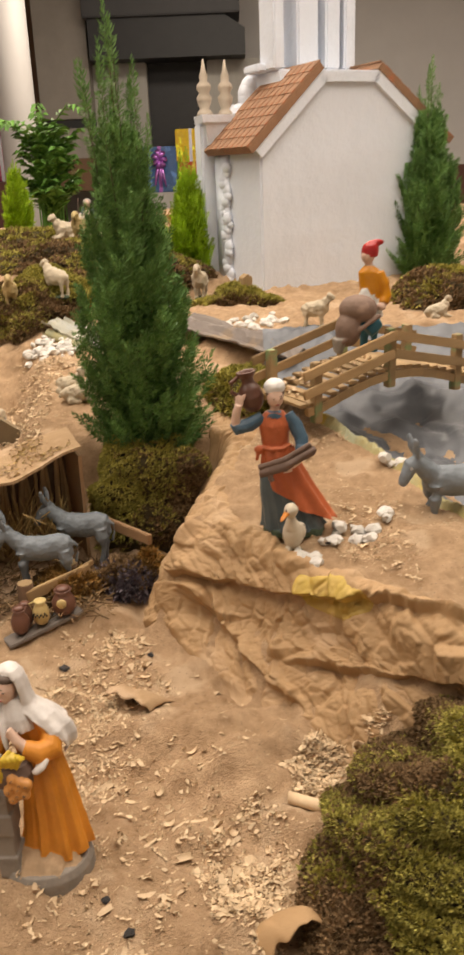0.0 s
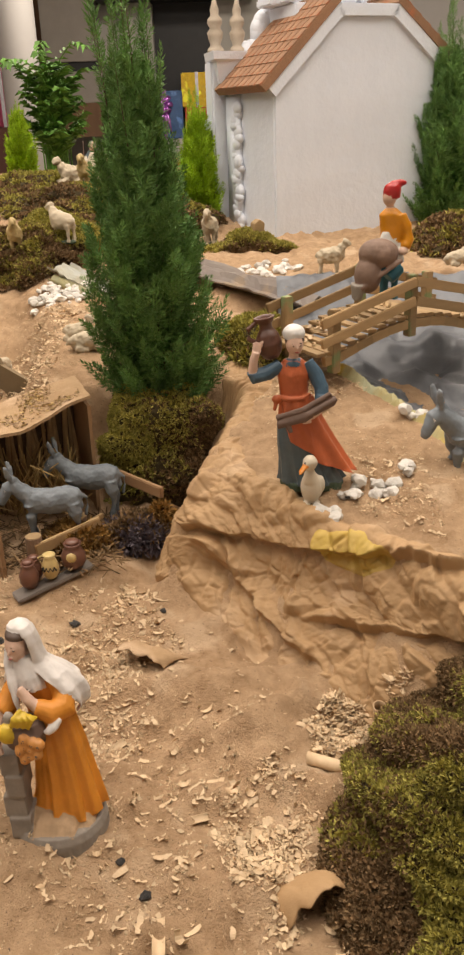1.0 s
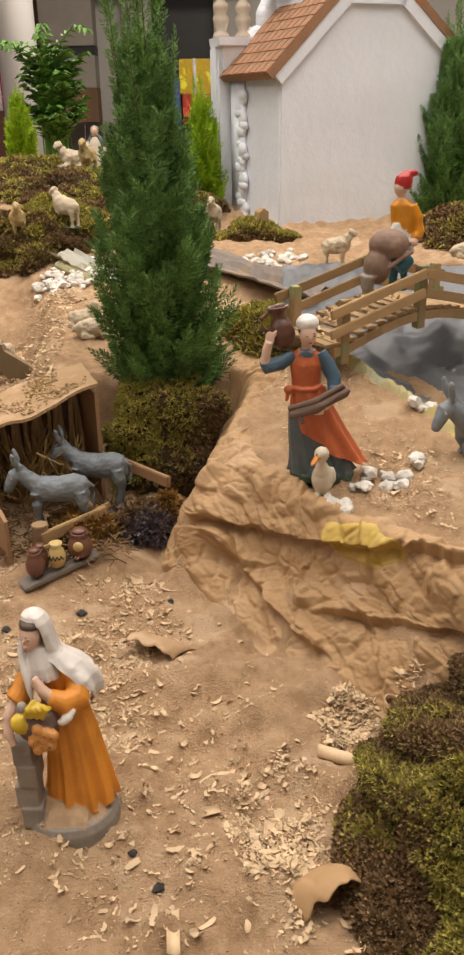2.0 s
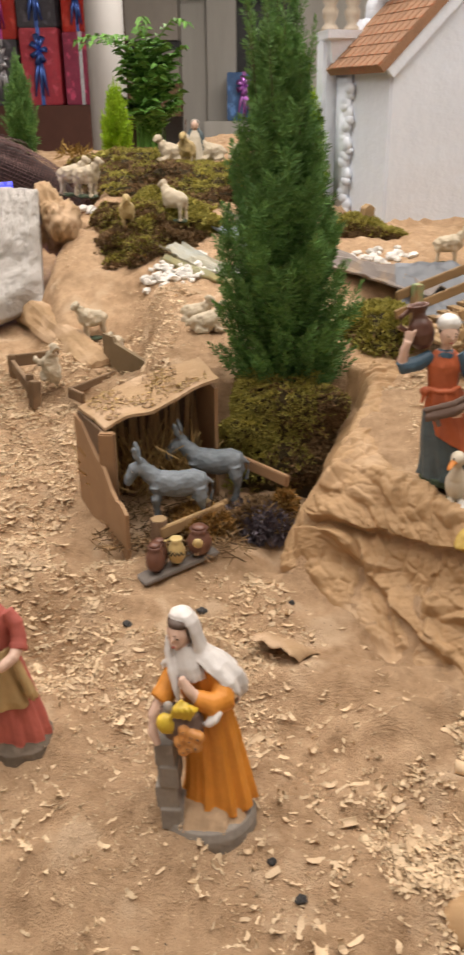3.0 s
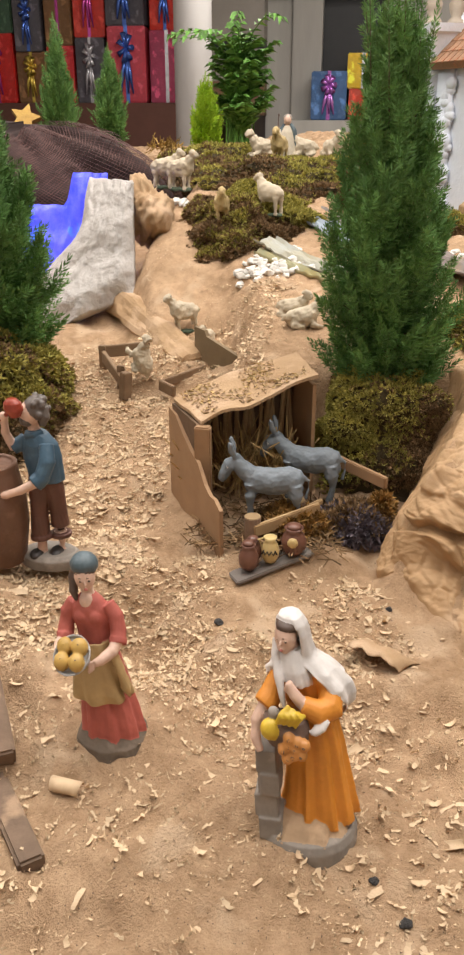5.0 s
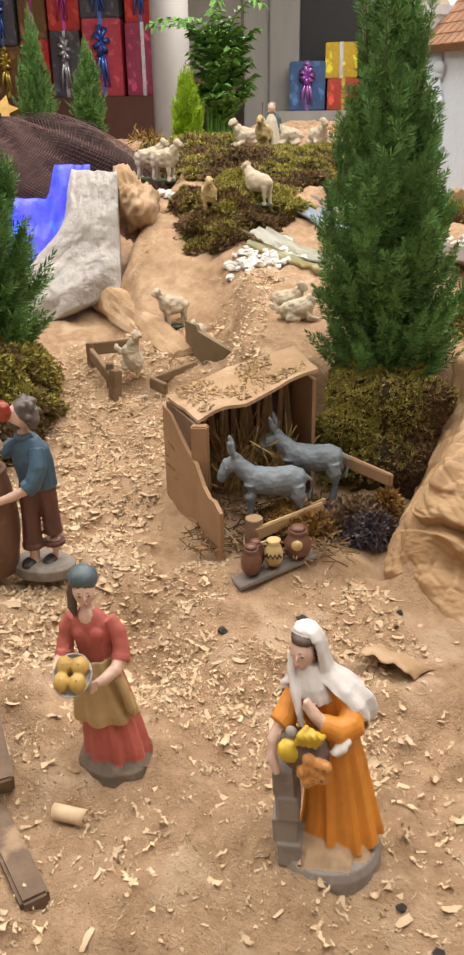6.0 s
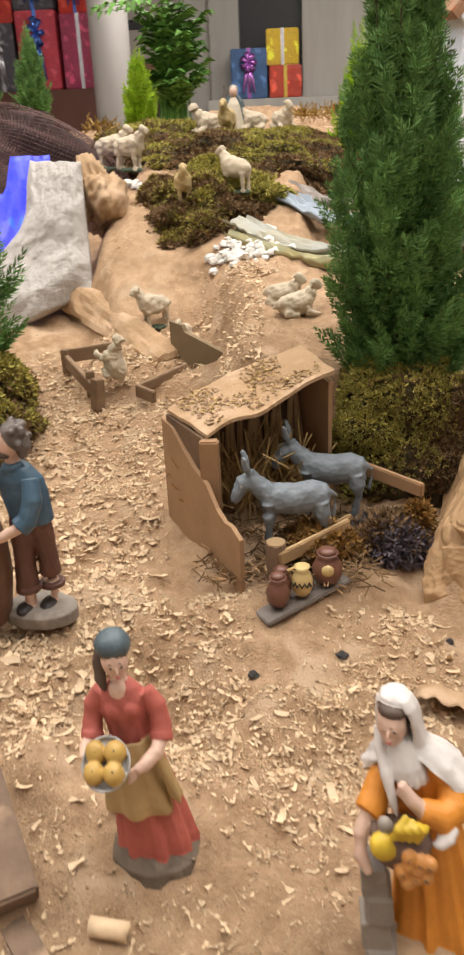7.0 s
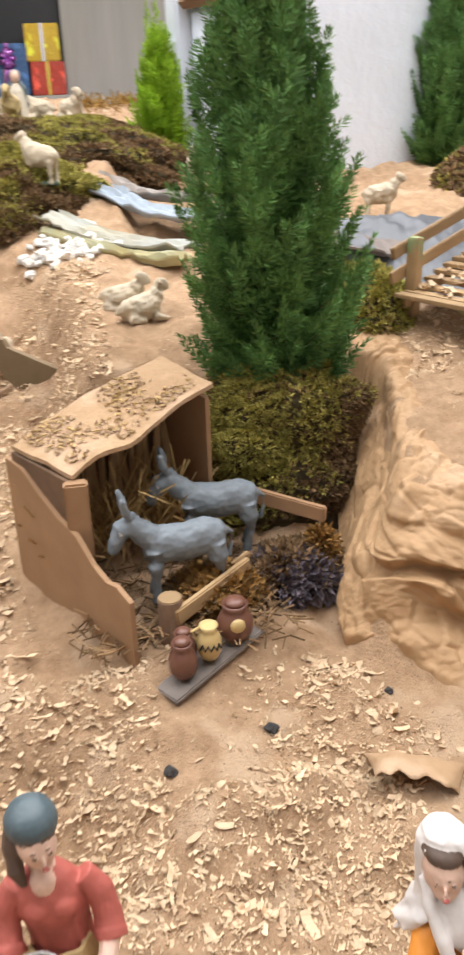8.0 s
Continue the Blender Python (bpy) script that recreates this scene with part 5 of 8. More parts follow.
def drinking_man():
    bm = bmesh.new()
    loft(bm, [(0.0, 0, -0.01, 0.065, 0.045), (0.0, 0, 0.012, 0.066, 0.046), (0, 0, 0.02, 0.055, 0.038)], 24, 4, 0.08, 9)
    for x, y, k in ((-0.012, -0.012, 0), (0.024, 0.008, 1)):
        tube(bm, [(x, y, 0.012), (x + 0.001, y, 0.05), (x * 0.95, y * 0.9, 0.066)], [0.010, 0.011, 0.013], 10, 2)
        tube(bm, [(x, y, 0.056), (x, y, 0.078), (x * 0.95, y * 0.8, 0.12), (x * 0.75, y * 0.5, 0.165), (x * 0.5, 0, 0.195)], [0.0205, 0.0195, 0.018, 0.022, 0.024], 14, 1)
        tube(bm, [(x, y, 0.052), (x, y, 0.062)], [0.0225, 0.0225], 14, 1)
        ball(bm, x - 0.008, y - 0.010, 0.020, 0.014, 0.022, 0.009, 5)
    loft(bm, [(0.008, 0, 0.182, 0.036, 0.027), (0.006, 0, 0.205, 0.037, 0.028), (0.002, 0, 0.235, 0.040, 0.028), (-0.002, 0, 0.262, 0.038, 0.026), (-0.006, 0, 0.282, 0.024, 0.02), (-0.008, 0, 0.290, 0.013, 0.013)], 28, 0, 0.06, 7)
    # near arm on the barrel
    tube(bm, [(0.024, -0.022, 0.268), (0.030, -0.038, 0.238), (0.020, -0.050, 0.205), (0.010, -0.054, 0.196)], [0.015, 0.017, 0.017, 0.016], 12, 0)
    tube(bm, [(0.010, -0.054, 0.197), (-0.020, -0.062, 0.182), (-0.045, -0.064, 0.172)], [0.010, 0.009, 0.008], 9, 2)
    ball(bm, -0.055, -0.066, 0.170, 0.016, 0.008, 0.008, 2)
    # raised arm with ladle
    tube(bm, [(-0.030, 0, 0.268), (-0.046, -0.010, 0.255), (-0.054, -0.016, 0.250)], [0.014, 0.015, 0.014], 12, 0)
    tube(bm, [(-0.050, -0.014, 0.250), (-0.062, -0.022, 0.285), (-0.058, -0.028, 0.315)], [0.010, 0.009, 0.008], 9, 2)
    ball(bm, -0.058, -0.028, 0.322, 0.010, 0.009, 0.010, 2)
    tube(bm, [(-0.080, -0.030, 0.305), (-0.050, -0.030, 0.328), (-0.036, -0.028, 0.338)], [0.005, 0.005, 0.008], 8, 6)
    loft(bm, [(-0.034, -0.028, 0.322, 0.010, 0.010), (-0.036, -0.028, 0.338, 0.019, 0.017), (-0.037, -0.028, 0.352, 0.018, 0.016), (-0.038, -0.028, 0.360, 0.010, 0.009)], 14, 6)
    # head
    tube(bm, [(-0.008, 0, 0.282), (-0.012, -0.003, 0.305)], [0.012, 0.011], 10, 2)
    ball(bm, -0.014, -0.006, 0.325, 0.020, 0.020, 0.025, 2)
    ball(bm, -0.019, -0.010, 0.311, 0.015, 0.016, 0.012, 3)
    ball(bm, -0.004, 0.001, 0.334, 0.024, 0.025, 0.025, 3)
    tube(bm, [(0.012, 0.0, 0.336), (0.016, -0.004, 0.318), (0.012, -0.008, 0.300)], [0.012, 0.012, 0.006], 9, 3)
    # curls of hair, collar
    r = random.Random(6)
    for k in range(22):
        a, e = r.uniform(-1.2, 2.6), r.uniform(-0.6, 1.2)
        ball(bm, -0.004 + 0.025 * math.cos(a) * math.cos(e), 0.001 + 0.026 * math.sin(a) * math.cos(e), 0.333 + 0.026 * math.sin(e), 0.007, mi=3, u=8, v=6)
    tube(bm, [(0.010, -0.006, 0.290), (-0.004, -0.018, 0.284), (-0.020, -0.016, 0.280), (-0.026, -0.002, 0.284)], [0.005, 0.006, 0.006, 0.004], 8, 0)
    tube(bm, [(0.016, -0.050, 0.203), (0.008, -0.055, 0.196)], [0.0185, 0.0180], 12, 0)
    # barrel
    for k, (z0, z1) in enumerate(((0.0, 0.06), (0.062, 0.115), (0.117, 0.175), (0.177, 0.215))):
        f = lambda z: 0.046 + 0.016 * math.sin(math.pi * min(1, z / 0.22))
        loft(bm, [(-0.095, -0.03, z0, f(z0), f(z0)), (-0.095, -0.03, (z0 + z1) / 2, f((z0 + z1) / 2) + 0.001, f((z0 + z1) / 2) + 0.001), (-0.095, -0.03, z1, f(z1), f(z1))], 24, 7)
    loft(bm, [(-0.095, -0.03, 0.205, 0.050, 0.050), (-0.095, -0.03, 0.222, 0.050, 0.050), (-0.095, -0.03, 0.222, 0.042, 0.042), (-0.095, -0.03, 0.214, 0.040, 0.040)], 24, 7)
    return bm


statue("man_figurine", drinking_man(), [DENIM, MAROON, SKIN, GREYHAIR, GREYSTONE, SHOE, LADLE, BARREL], -0.846, 1.54, 0.030, -4,
       "plaster man figurine drinking from a red ladle beside a barrel", scale=0.94, voxel=0.0016, rounds=3)


def jug_maid():
    bm = bmesh.new()
    loft(bm, [(0.034, 0, -0.014, 0.064, 0.044), (0.034, 0, 0.001, 0.062, 0.043)], 22, 6, 0.1, 7)
    # blue skirt swinging to one side, laced bodice
    loft(bm, [(0.034, 0, 0.0, 0.064, 0.040), (0.031, 0, 0.012, 0.060, 0.039), (0.022, 0, 0.04, 0.052, 0.037), (0.012, 0, 0.08, 0.046, 0.034), (0.004, 0, 0.13, 0.038, 0.030)], 44, 1, 0.15, 9)
    # apron: hem high on one side and trailing on the other
    rows = []
    for k in range(9):
        q = k / 8
        rows.append((0.004 + 0.030 * (1 - q) ** 1.5, -0.002, 0.076 + 0.100 * q, 0.030 + 0.030 * (1 - q) ** 1.1, 0.025 + 0.017 * (1 - q), -190, 30))
    old = set(bm.verts)
    shell(bm, rows, -190, 30, 46, 0, 0.004, 0.09, 8, 0.3)
    for v in (q for q in bm.verts if q not in old):
        low = max(0.0, min(1.0, (0.166 - v.co.z) / 0.09))
        v.co.z -= low * (0.62 * (v.co.x - 0.015) + (0.012 if v.co.x > 0.03 else 0))
        v.co.x += low * max(0.0, v.co.x - 0.02) * 0.35
    loft(bm, [(0.001, 0, 0.160, 0.033, 0.027), (-0.001, 0, 0.178, 0.027, 0.022), (-0.002, 0, 0.200, 0.029, 0.022), (-0.002, 0, 0.220, 0.031, 0.023), (-0.002, 0, 0.236, 0.026, 0.018), (-0.002, 0, 0.246, 0.018, 0.015)], 32, 0, 0.03, 7, 0.3)
    tube(bm, [(-0.030, -0.014, 0.176), (-0.010, -0.026, 0.174), (0.012, -0.026, 0.175), (0.028, -0.014, 0.180)], [0.004, 0.0045, 0.0045, 0.004], 8, 0)
    ball(bm, -0.034, -0.014, 0.172, 0.011, 0.009, 0.009, 0, 10, 8)
    tube(bm, [(-0.036, -0.016, 0.168), (-0.040, -0.018, 0.150)], [0.005, 0.003], 7, 0)
    loft(bm, [(-0.002, -0.004, 0.236, 0.019, 0.016), (-0.002, -0.003, 0.243, 0.017, 0.0145), (-0.002, -0.002, 0.248, 0.012, 0.011)], 18, 2)
    # arm raised to the jug
    tube(bm, [(-0.026, 0, 0.236), (-0.050, -0.006, 0.222), (-0.078, -0.010, 0.216), (-0.080, -0.012, 0.226)], [0.012, 0.0145, 0.0145, 0.012], 12, 2)
    tube(bm, [(-0.080, -0.012, 0.226), (-0.077, -0.014, 0.248), (-0.072, -0.013, 0.264)], [0.0095, 0.0085, 0.008], 9, 3)
    for k in range(4):
        tube(bm, [(-0.078 + 0.004 * k, -0.014, 0.262), (-0.076 + 0.005 * k, -0.010, 0.282 + 0.002 * (k % 2))], [0.003, 0.0022], 6, 3)
    # arm round the firewood
    tube(bm, [(0.024, 0, 0.240), (0.040, -0.006, 0.216), (0.050, -0.016, 0.192), (0.050, -0.026, 0.172)], [0.012, 0.0145, 0.0140, 0.0125], 12, 2)
    loft(bm, [(0.050, -0.026, 0.166, 0.0125, 0.0125), (0.050, -0.027, 0.174, 0.0145, 0.0145), (0.050, -0.024, 0.184, 0.0125, 0.0125)], 12, 2)
    tube(bm, [(0.049, -0.028, 0.170), (0.042, -0.040, 0.154), (0.028, -0.050, 0.147)], [0.009, 0.008, 0.0075], 9, 3)
    for k in range(4):
        tube(bm, [(0.028, -0.051 - 0.001 * k, 0.151 - 0.004 * k), (0.012, -0.055, 0.147 - 0.004 * k)], [0.003, 0.002], 6, 3)
    # head, hair, cap
    tube(bm, [(-0.002, 0, 0.240), (-0.001, -0.003, 0.264)], [0.010, 0.009], 9, 3)
    ball(bm, 0.000, -0.009, 0.2765, 0.0165, 0.0175, 0.021, 3, 18, 14)
    ball(bm, 0.001, -0.013, 0.267, 0.010, 0.011, 0.0105, 3)
    ball(bm, 0.0, -0.003, 0.284, 0.0188, 0.0188, 0.0165, 8)
    ball(bm, -0.001, -0.001, 0.2955, 0.0218, 0.0222, 0.0175, 4, 18, 12)
    # jug on the shoulder
    old = set(bm.verts)
    loft(bm, [(0, 0, 0.0, 0.013, 0.013), (0, 0, 0.012, 0.022, 0.022), (0, 0, 0.030, 0.025, 0.025), (0, 0, 0.046, 0.021, 0.021), (0, 0, 0.058, 0.0125, 0.0125), (0, 0, 0.068, 0.0125, 0.0125), (0, 0, 0.078, 0.020, 0.020), (0, 0, 0.081, 0.021, 0.021), (0, 0, 0.080, 0.014, 0.014), (0, 0, 0.070, 0.008, 0.008)], 20, 5)
    tube(bm, [(-0.016, -0.004, 0.074), (-0.034, -0.008, 0.064), (-0.036, -0.006, 0.046), (-0.022, -0.002, 0.034)], [0.004, 0.005, 0.005, 0.004], 8, 5)
    turn_new(bm, old, Matrix.Translation((-0.042, 0.012, 0.246)) @ Matrix.Rotation(radians(-10), 4, "Y"))
    # bundle of firewood
    r = random.Random(4)
    for k in range(8):
        a = Vector((-0.030 + r.uniform(-0.008, 0.006), -0.042 + r.uniform(-0.008, 0.006), 0.134 + r.uniform(-0.010, 0.012)))
        tube(bm, [a, a + Vector((0.05, -0.006, 0.016)), a + Vector((0.102, 0.004, 0.040 + r.uniform(-0.006, 0.006)))], [0.006, 0.007, 0.005], 6, 7)
    tube(bm, [(-0.016, -0.050, 0.132), (-0.010, -0.056, 0.118)], [0.006, 0.005], 6, 7)
    face(bm, (0.001, -0.009, 0.2745), (0.18, -1.0), 0.0172, 8, 9)
    return bm


statue("woman_figurine", jug_maid(), [CORAL, BLUEGREY, DENIM, SKIN, WHITECAP, CLAYJUG, GREENB, STICKS, BROWNH, LIPS], 0.090, 1.63, 0.222, 0,
       "plaster maid figurine in coral apron carrying a jug and firewood", scale=1.0, voxel=0.0014, rounds=3)


def duck():
    bm = bmesh.new()
    loft(bm, [(0, 0, -0.008, 0.022, 0.020), (0, 0, 0.002, 0.020, 0.018)], 16, 2, 0.1, 7)
    ball(bm, 0.002, 0.002, 0.032, 0.0215, 0.023, 0.031, 0)
    ball(bm, 0.020, 0.006, 0.036, 0.008, 0.014, 0.018, 0)
    tube(bm, [(0, -0.006, 0.05), (-0.002, -0.010, 0.068), (-0.001, -0.010, 0.085)], [0.016, 0.0105, 0.0105], 12, 0)
    ball(bm, -0.002, -0.012, 0.088, 0.0145, 0.0155, 0.0150, 0)
    ball(bm, -0.011, -0.022, 0.091, 0.0022, mi=3, u=8, v=6)
    tube(bm, [(-0.012, -0.022, 0.086), (-0.020, -0.034, 0.078), (-0.024, -0.040, 0.074)], [0.007, 0.006, 0.003], 8, 1, 0.5)
    for x in (-0.010, 0.012):
        ball(bm, x, -0.012, 0.004, 0.008, 0.012, 0.004, 0, 8, 6)
    return bm


statue("duck_figurine", duck(), [DUCKW, BEAK, GREENB, BLACKP], 0.115, 1.55, 0.205, 0, "small cream duck figurine with an orange beak", "figurine")


def donkey(turn=0.0):
    """Standing donkey, head towards -x."""
    bm = bmesh.new()
    tube(bm, [(-0.056, 0, 0.092), (-0.050, 0, 0.092), (-0.030, 0, 0.088), (0.005, 0, 0.085), (0.040, 0, 0.090), (0.060, 0, 0.090), (0.068, 0, 0.086)], [0.008, 0.020, 0.026, 0.027, 0.026, 0.020, 0.008], 16, 0, 1.1)
    tube(bm, [(-0.040, 0, 0.096), (-0.058, 0, 0.112), (-0.072, 0, 0.124), (-0.080, 0, 0.130)], [0.022, 0.018, 0.015, 0.013], 12, 0)
    tube(bm, [(-0.072, 0, 0.132), (-0.086, -0.004, 0.122), (-0.096, -0.007, 0.104), (-0.101, -0.008, 0.094)], [0.011, 0.0145, 0.011, 0.0095], 12, 0)
    ball(bm, -0.101, -0.008, 0.093, 0.009, 0.0095, 0.008, 0, 10, 7)
    for s in (-1, 1):
        tube(bm, [(-0.075, s * 0.008, 0.138), (-0.080, s * 0.014, 0.155), (-0.084, s * 0.017, 0.172), (-0.085, s * 0.017, 0.178)], [0.004, 0.0075, 0.005, 0.001], 8, 0)
        ball(bm, -0.090, s * 0.0115 - 0.004, 0.121, 0.003, mi=2, u=8, v=6)
        for x, b in ((-0.042, 0), (0.050, 1)):
            y = s * 0.014
            tube(bm, [(x, y, 0.085), (x + 0.002 * b, y * 1.1, 0.060), (x + 0.006 * b, y, 0.038), (x + 0.002 * b, y, 0.016), (x - 0.001, y, 0.004)], [0.016, 0.013 + 0.003 * b, 0.0075, 0.0065, 0.008], 10, 0)
            loft(bm, [(x - 0.001, y, -0.004, 0.0085, 0.0085), (x - 0.001, y, 0.006, 0.0075, 0.0075)], 10, 1)
    tube(bm, [(0.066, 0, 0.098), (0.078, 0.002, 0.088), (0.078, 0.003, 0.066), (0.072, 0.003, 0.046)], [0.005, 0.0045, 0.004, 0.005], 8, 0)
    tube(bm, [(-0.030, 0, 0.112), (-0.052, 0, 0.124), (-0.072, 0, 0.142), (-0.080, 0, 0.142)], [0.003, 0.006, 0.006, 0.004], 8, 1)
    return bm


EYEW = paint("white_eye_paint", (0.7, 0.7, 0.68))
d0 = statue("donkey_figurine", donkey(), [DONKEY, DONKEY_DARK, EYEW], -0.432, 1.735, 0.055, 5, "blue-grey donkey figurine standing in the open stable", "donkey", rough=0.0016)
copy_thing(d0, pose(-0.362 * S, 1.845 * S, 0.062 * S, 0, 0, -6))
statue("donkey_figurine", donkey(), [DONKEY, DONKEY_DARK, EYEW], 0.482, 1.74, 0.165, 8, "grey donkey figurine standing on the sandy hill", "donkey", scale=1.2, rough=0.0012)


def sack_man():
    bm = bmesh.new()
    for x in (-0.012, 0.014):
        tube(bm, [(x, 0, 0.0), (x, 0, 0.06), (x * 0.8, 0, 0.12)], [0.012, 0.014, 0.019], 10, 5)
    loft(bm, [(0.004, 0, 0.09, 0.032, 0.026), (0.003, 0, 0.12, 0.030, 0.025), (0.003, 0, 0.15, 0.026, 0.022)], 20, 3)
    loft(bm, [(0.004, 0, 0.14, 0.028, 0.022), (0.003, 0, 0.175, 0.030, 0.022), (0.0, 0, 0.205, 0.030, 0.021), (-0.002, 0, 0.220, 0.014, 0.013)], 22, 1, 0.05, 5)
    loft(bm, [(-0.010, -0.012, 0.125, 0.017, 0.014), (-0.012, -0.012, 0.150, 0.017, 0.013), (-0.012, -0.012, 0.165, 0.010, 0.010)], 14, 3)
    tube(bm, [(0.022, -0.008, 0.205), (0.036, -0.010, 0.175), (0.042, -0.014, 0.145), (0.034, -0.022, 0.128)], [0.013, 0.015, 0.014, 0.012], 11, 1)
    ball(bm, 0.028, -0.026, 0.120, 0.012, 0.010, 0.010, 2)
    tube(bm, [(-0.002, 0, 0.215), (-0.004, -0.002, 0.235)], [0.010, 0.009], 9, 2)
    ball(bm, -0.006, -0.003, 0.244, 0.017, 0.017, 0.020, 2)
    loft(bm, [(-0.001, 0.001, 0.243, 0.021, 0.021), (0.000, 0.001, 0.260, 0.022, 0.022), (0.001, 0.001, 0.272, 0.019, 0.019), (0.004, 0.001, 0.280, 0.010, 0.010)], 18, 0, 0.04, 5)
    tube(bm, [(0.000, 0, 0.272), (0.022, 0, 0.278), (0.034, 0, 0.277)], [0.012, 0.009, 0.004], 9, 0)
    # barrow with sack
    ball(bm, -0.035, -0.045, 0.120, 0.050, 0.035, 0.036, 4)
    ball(bm, -0.060, -0.050, 0.070, 0.034, 0.032, 0.045, 4)
    loft(bm, [(-0.085, -0.05, 0.012, 0.012, 0.028), (-0.082, -0.05, 0.05, 0.020, 0.032)], 16, 6)
    tube(bm, [(-0.08, -0.075, 0.04), (0.02, -0.06, 0.105)], [0.007, 0.006], 8, 4)
    tube(bm, [(-0.01, -0.04, 0.06), (0.02, -0.03, 0.085)], [0.02, 0.018], 10, 5)
    return bm


statue("man_figurine", sack_man(), [REDHAT, AMBER, SKIN, WHITECAP, SACK, TEAL, GREYSTONE], 0.362, 2.225, 0.455, 0,
       "plaster man figurine in red cap pushing a brown sack", scale=1.0)


def sheep(lying=False, woolly=0.06, dark=False):
    """Sheep with its head towards -x."""
    bm = bmesh.new()
    zb = 0.026 if lying else 0.052
    ball(bm, 0, 0, zb, 0.042, 0.024, 0.025, 0, 18, 12)
    ball(bm, -0.020, 0, zb + 0.004, 0.026, 0.024, 0.026, 0, 14, 10)
    tube(bm, [(-0.026, 0, zb + 0.010), (-0.038, 0, zb + 0.024), (-0.042, 0, zb + 0.032)], [0.019, 0.015, 0.013], 12, 0)
    tube(bm, [(-0.040, 0, zb + 0.044), (-0.052, 0, zb + 0.040), (-0.064, 0, zb + 0.032)], [0.011, 0.011, 0.007], 10, 1 if not dark else 0)
    for s in (-1, 1):
        tube(bm, [(-0.042, s * 0.007, zb + 0.047), (-0.040, s * 0.015, zb + 0.044)], [0.003, 0.002], 6, 2 if dark else 1)
        for x in (-0.024, 0.026):
            if lying:
                tube(bm, [(x, s * 0.018, 0.012), (x - 0.018, s * 0.024, 0.007), (x - 0.032, s * 0.02, 0.005)], [0.009, 0.007, 0.005], 8, 0)
            else:
                tube(bm, [(x, s * 0.012, zb - 0.010), (x + 0.001, s * 0.012, 0.018), (x, s * 0.012, -0.004)], [0.010, 0.006, 0.0065], 8, 1)
    tube(bm, [(0.038, 0, zb + 0.006), (0.046, 0, zb - 0.006)], [0.006, 0.004], 6, 0)
    r = random.Random(9)
    for v in bm.verts:
        w = noise.noise(v.co * 110) * woolly * 0.06 + noise.noise(v.co * 240) * woolly * 0.03
        if v.co.z > 0.02:
            v.co += (v.co - Vector((v.co.x * 0.6, 0, zb))).normalized() * w
    if not lying:
        loft(bm, [(0, 0, -0.010, 0.040, 0.022), (0, 0, -0.002, 0.038, 0.020)], 16, 3)
    return bm


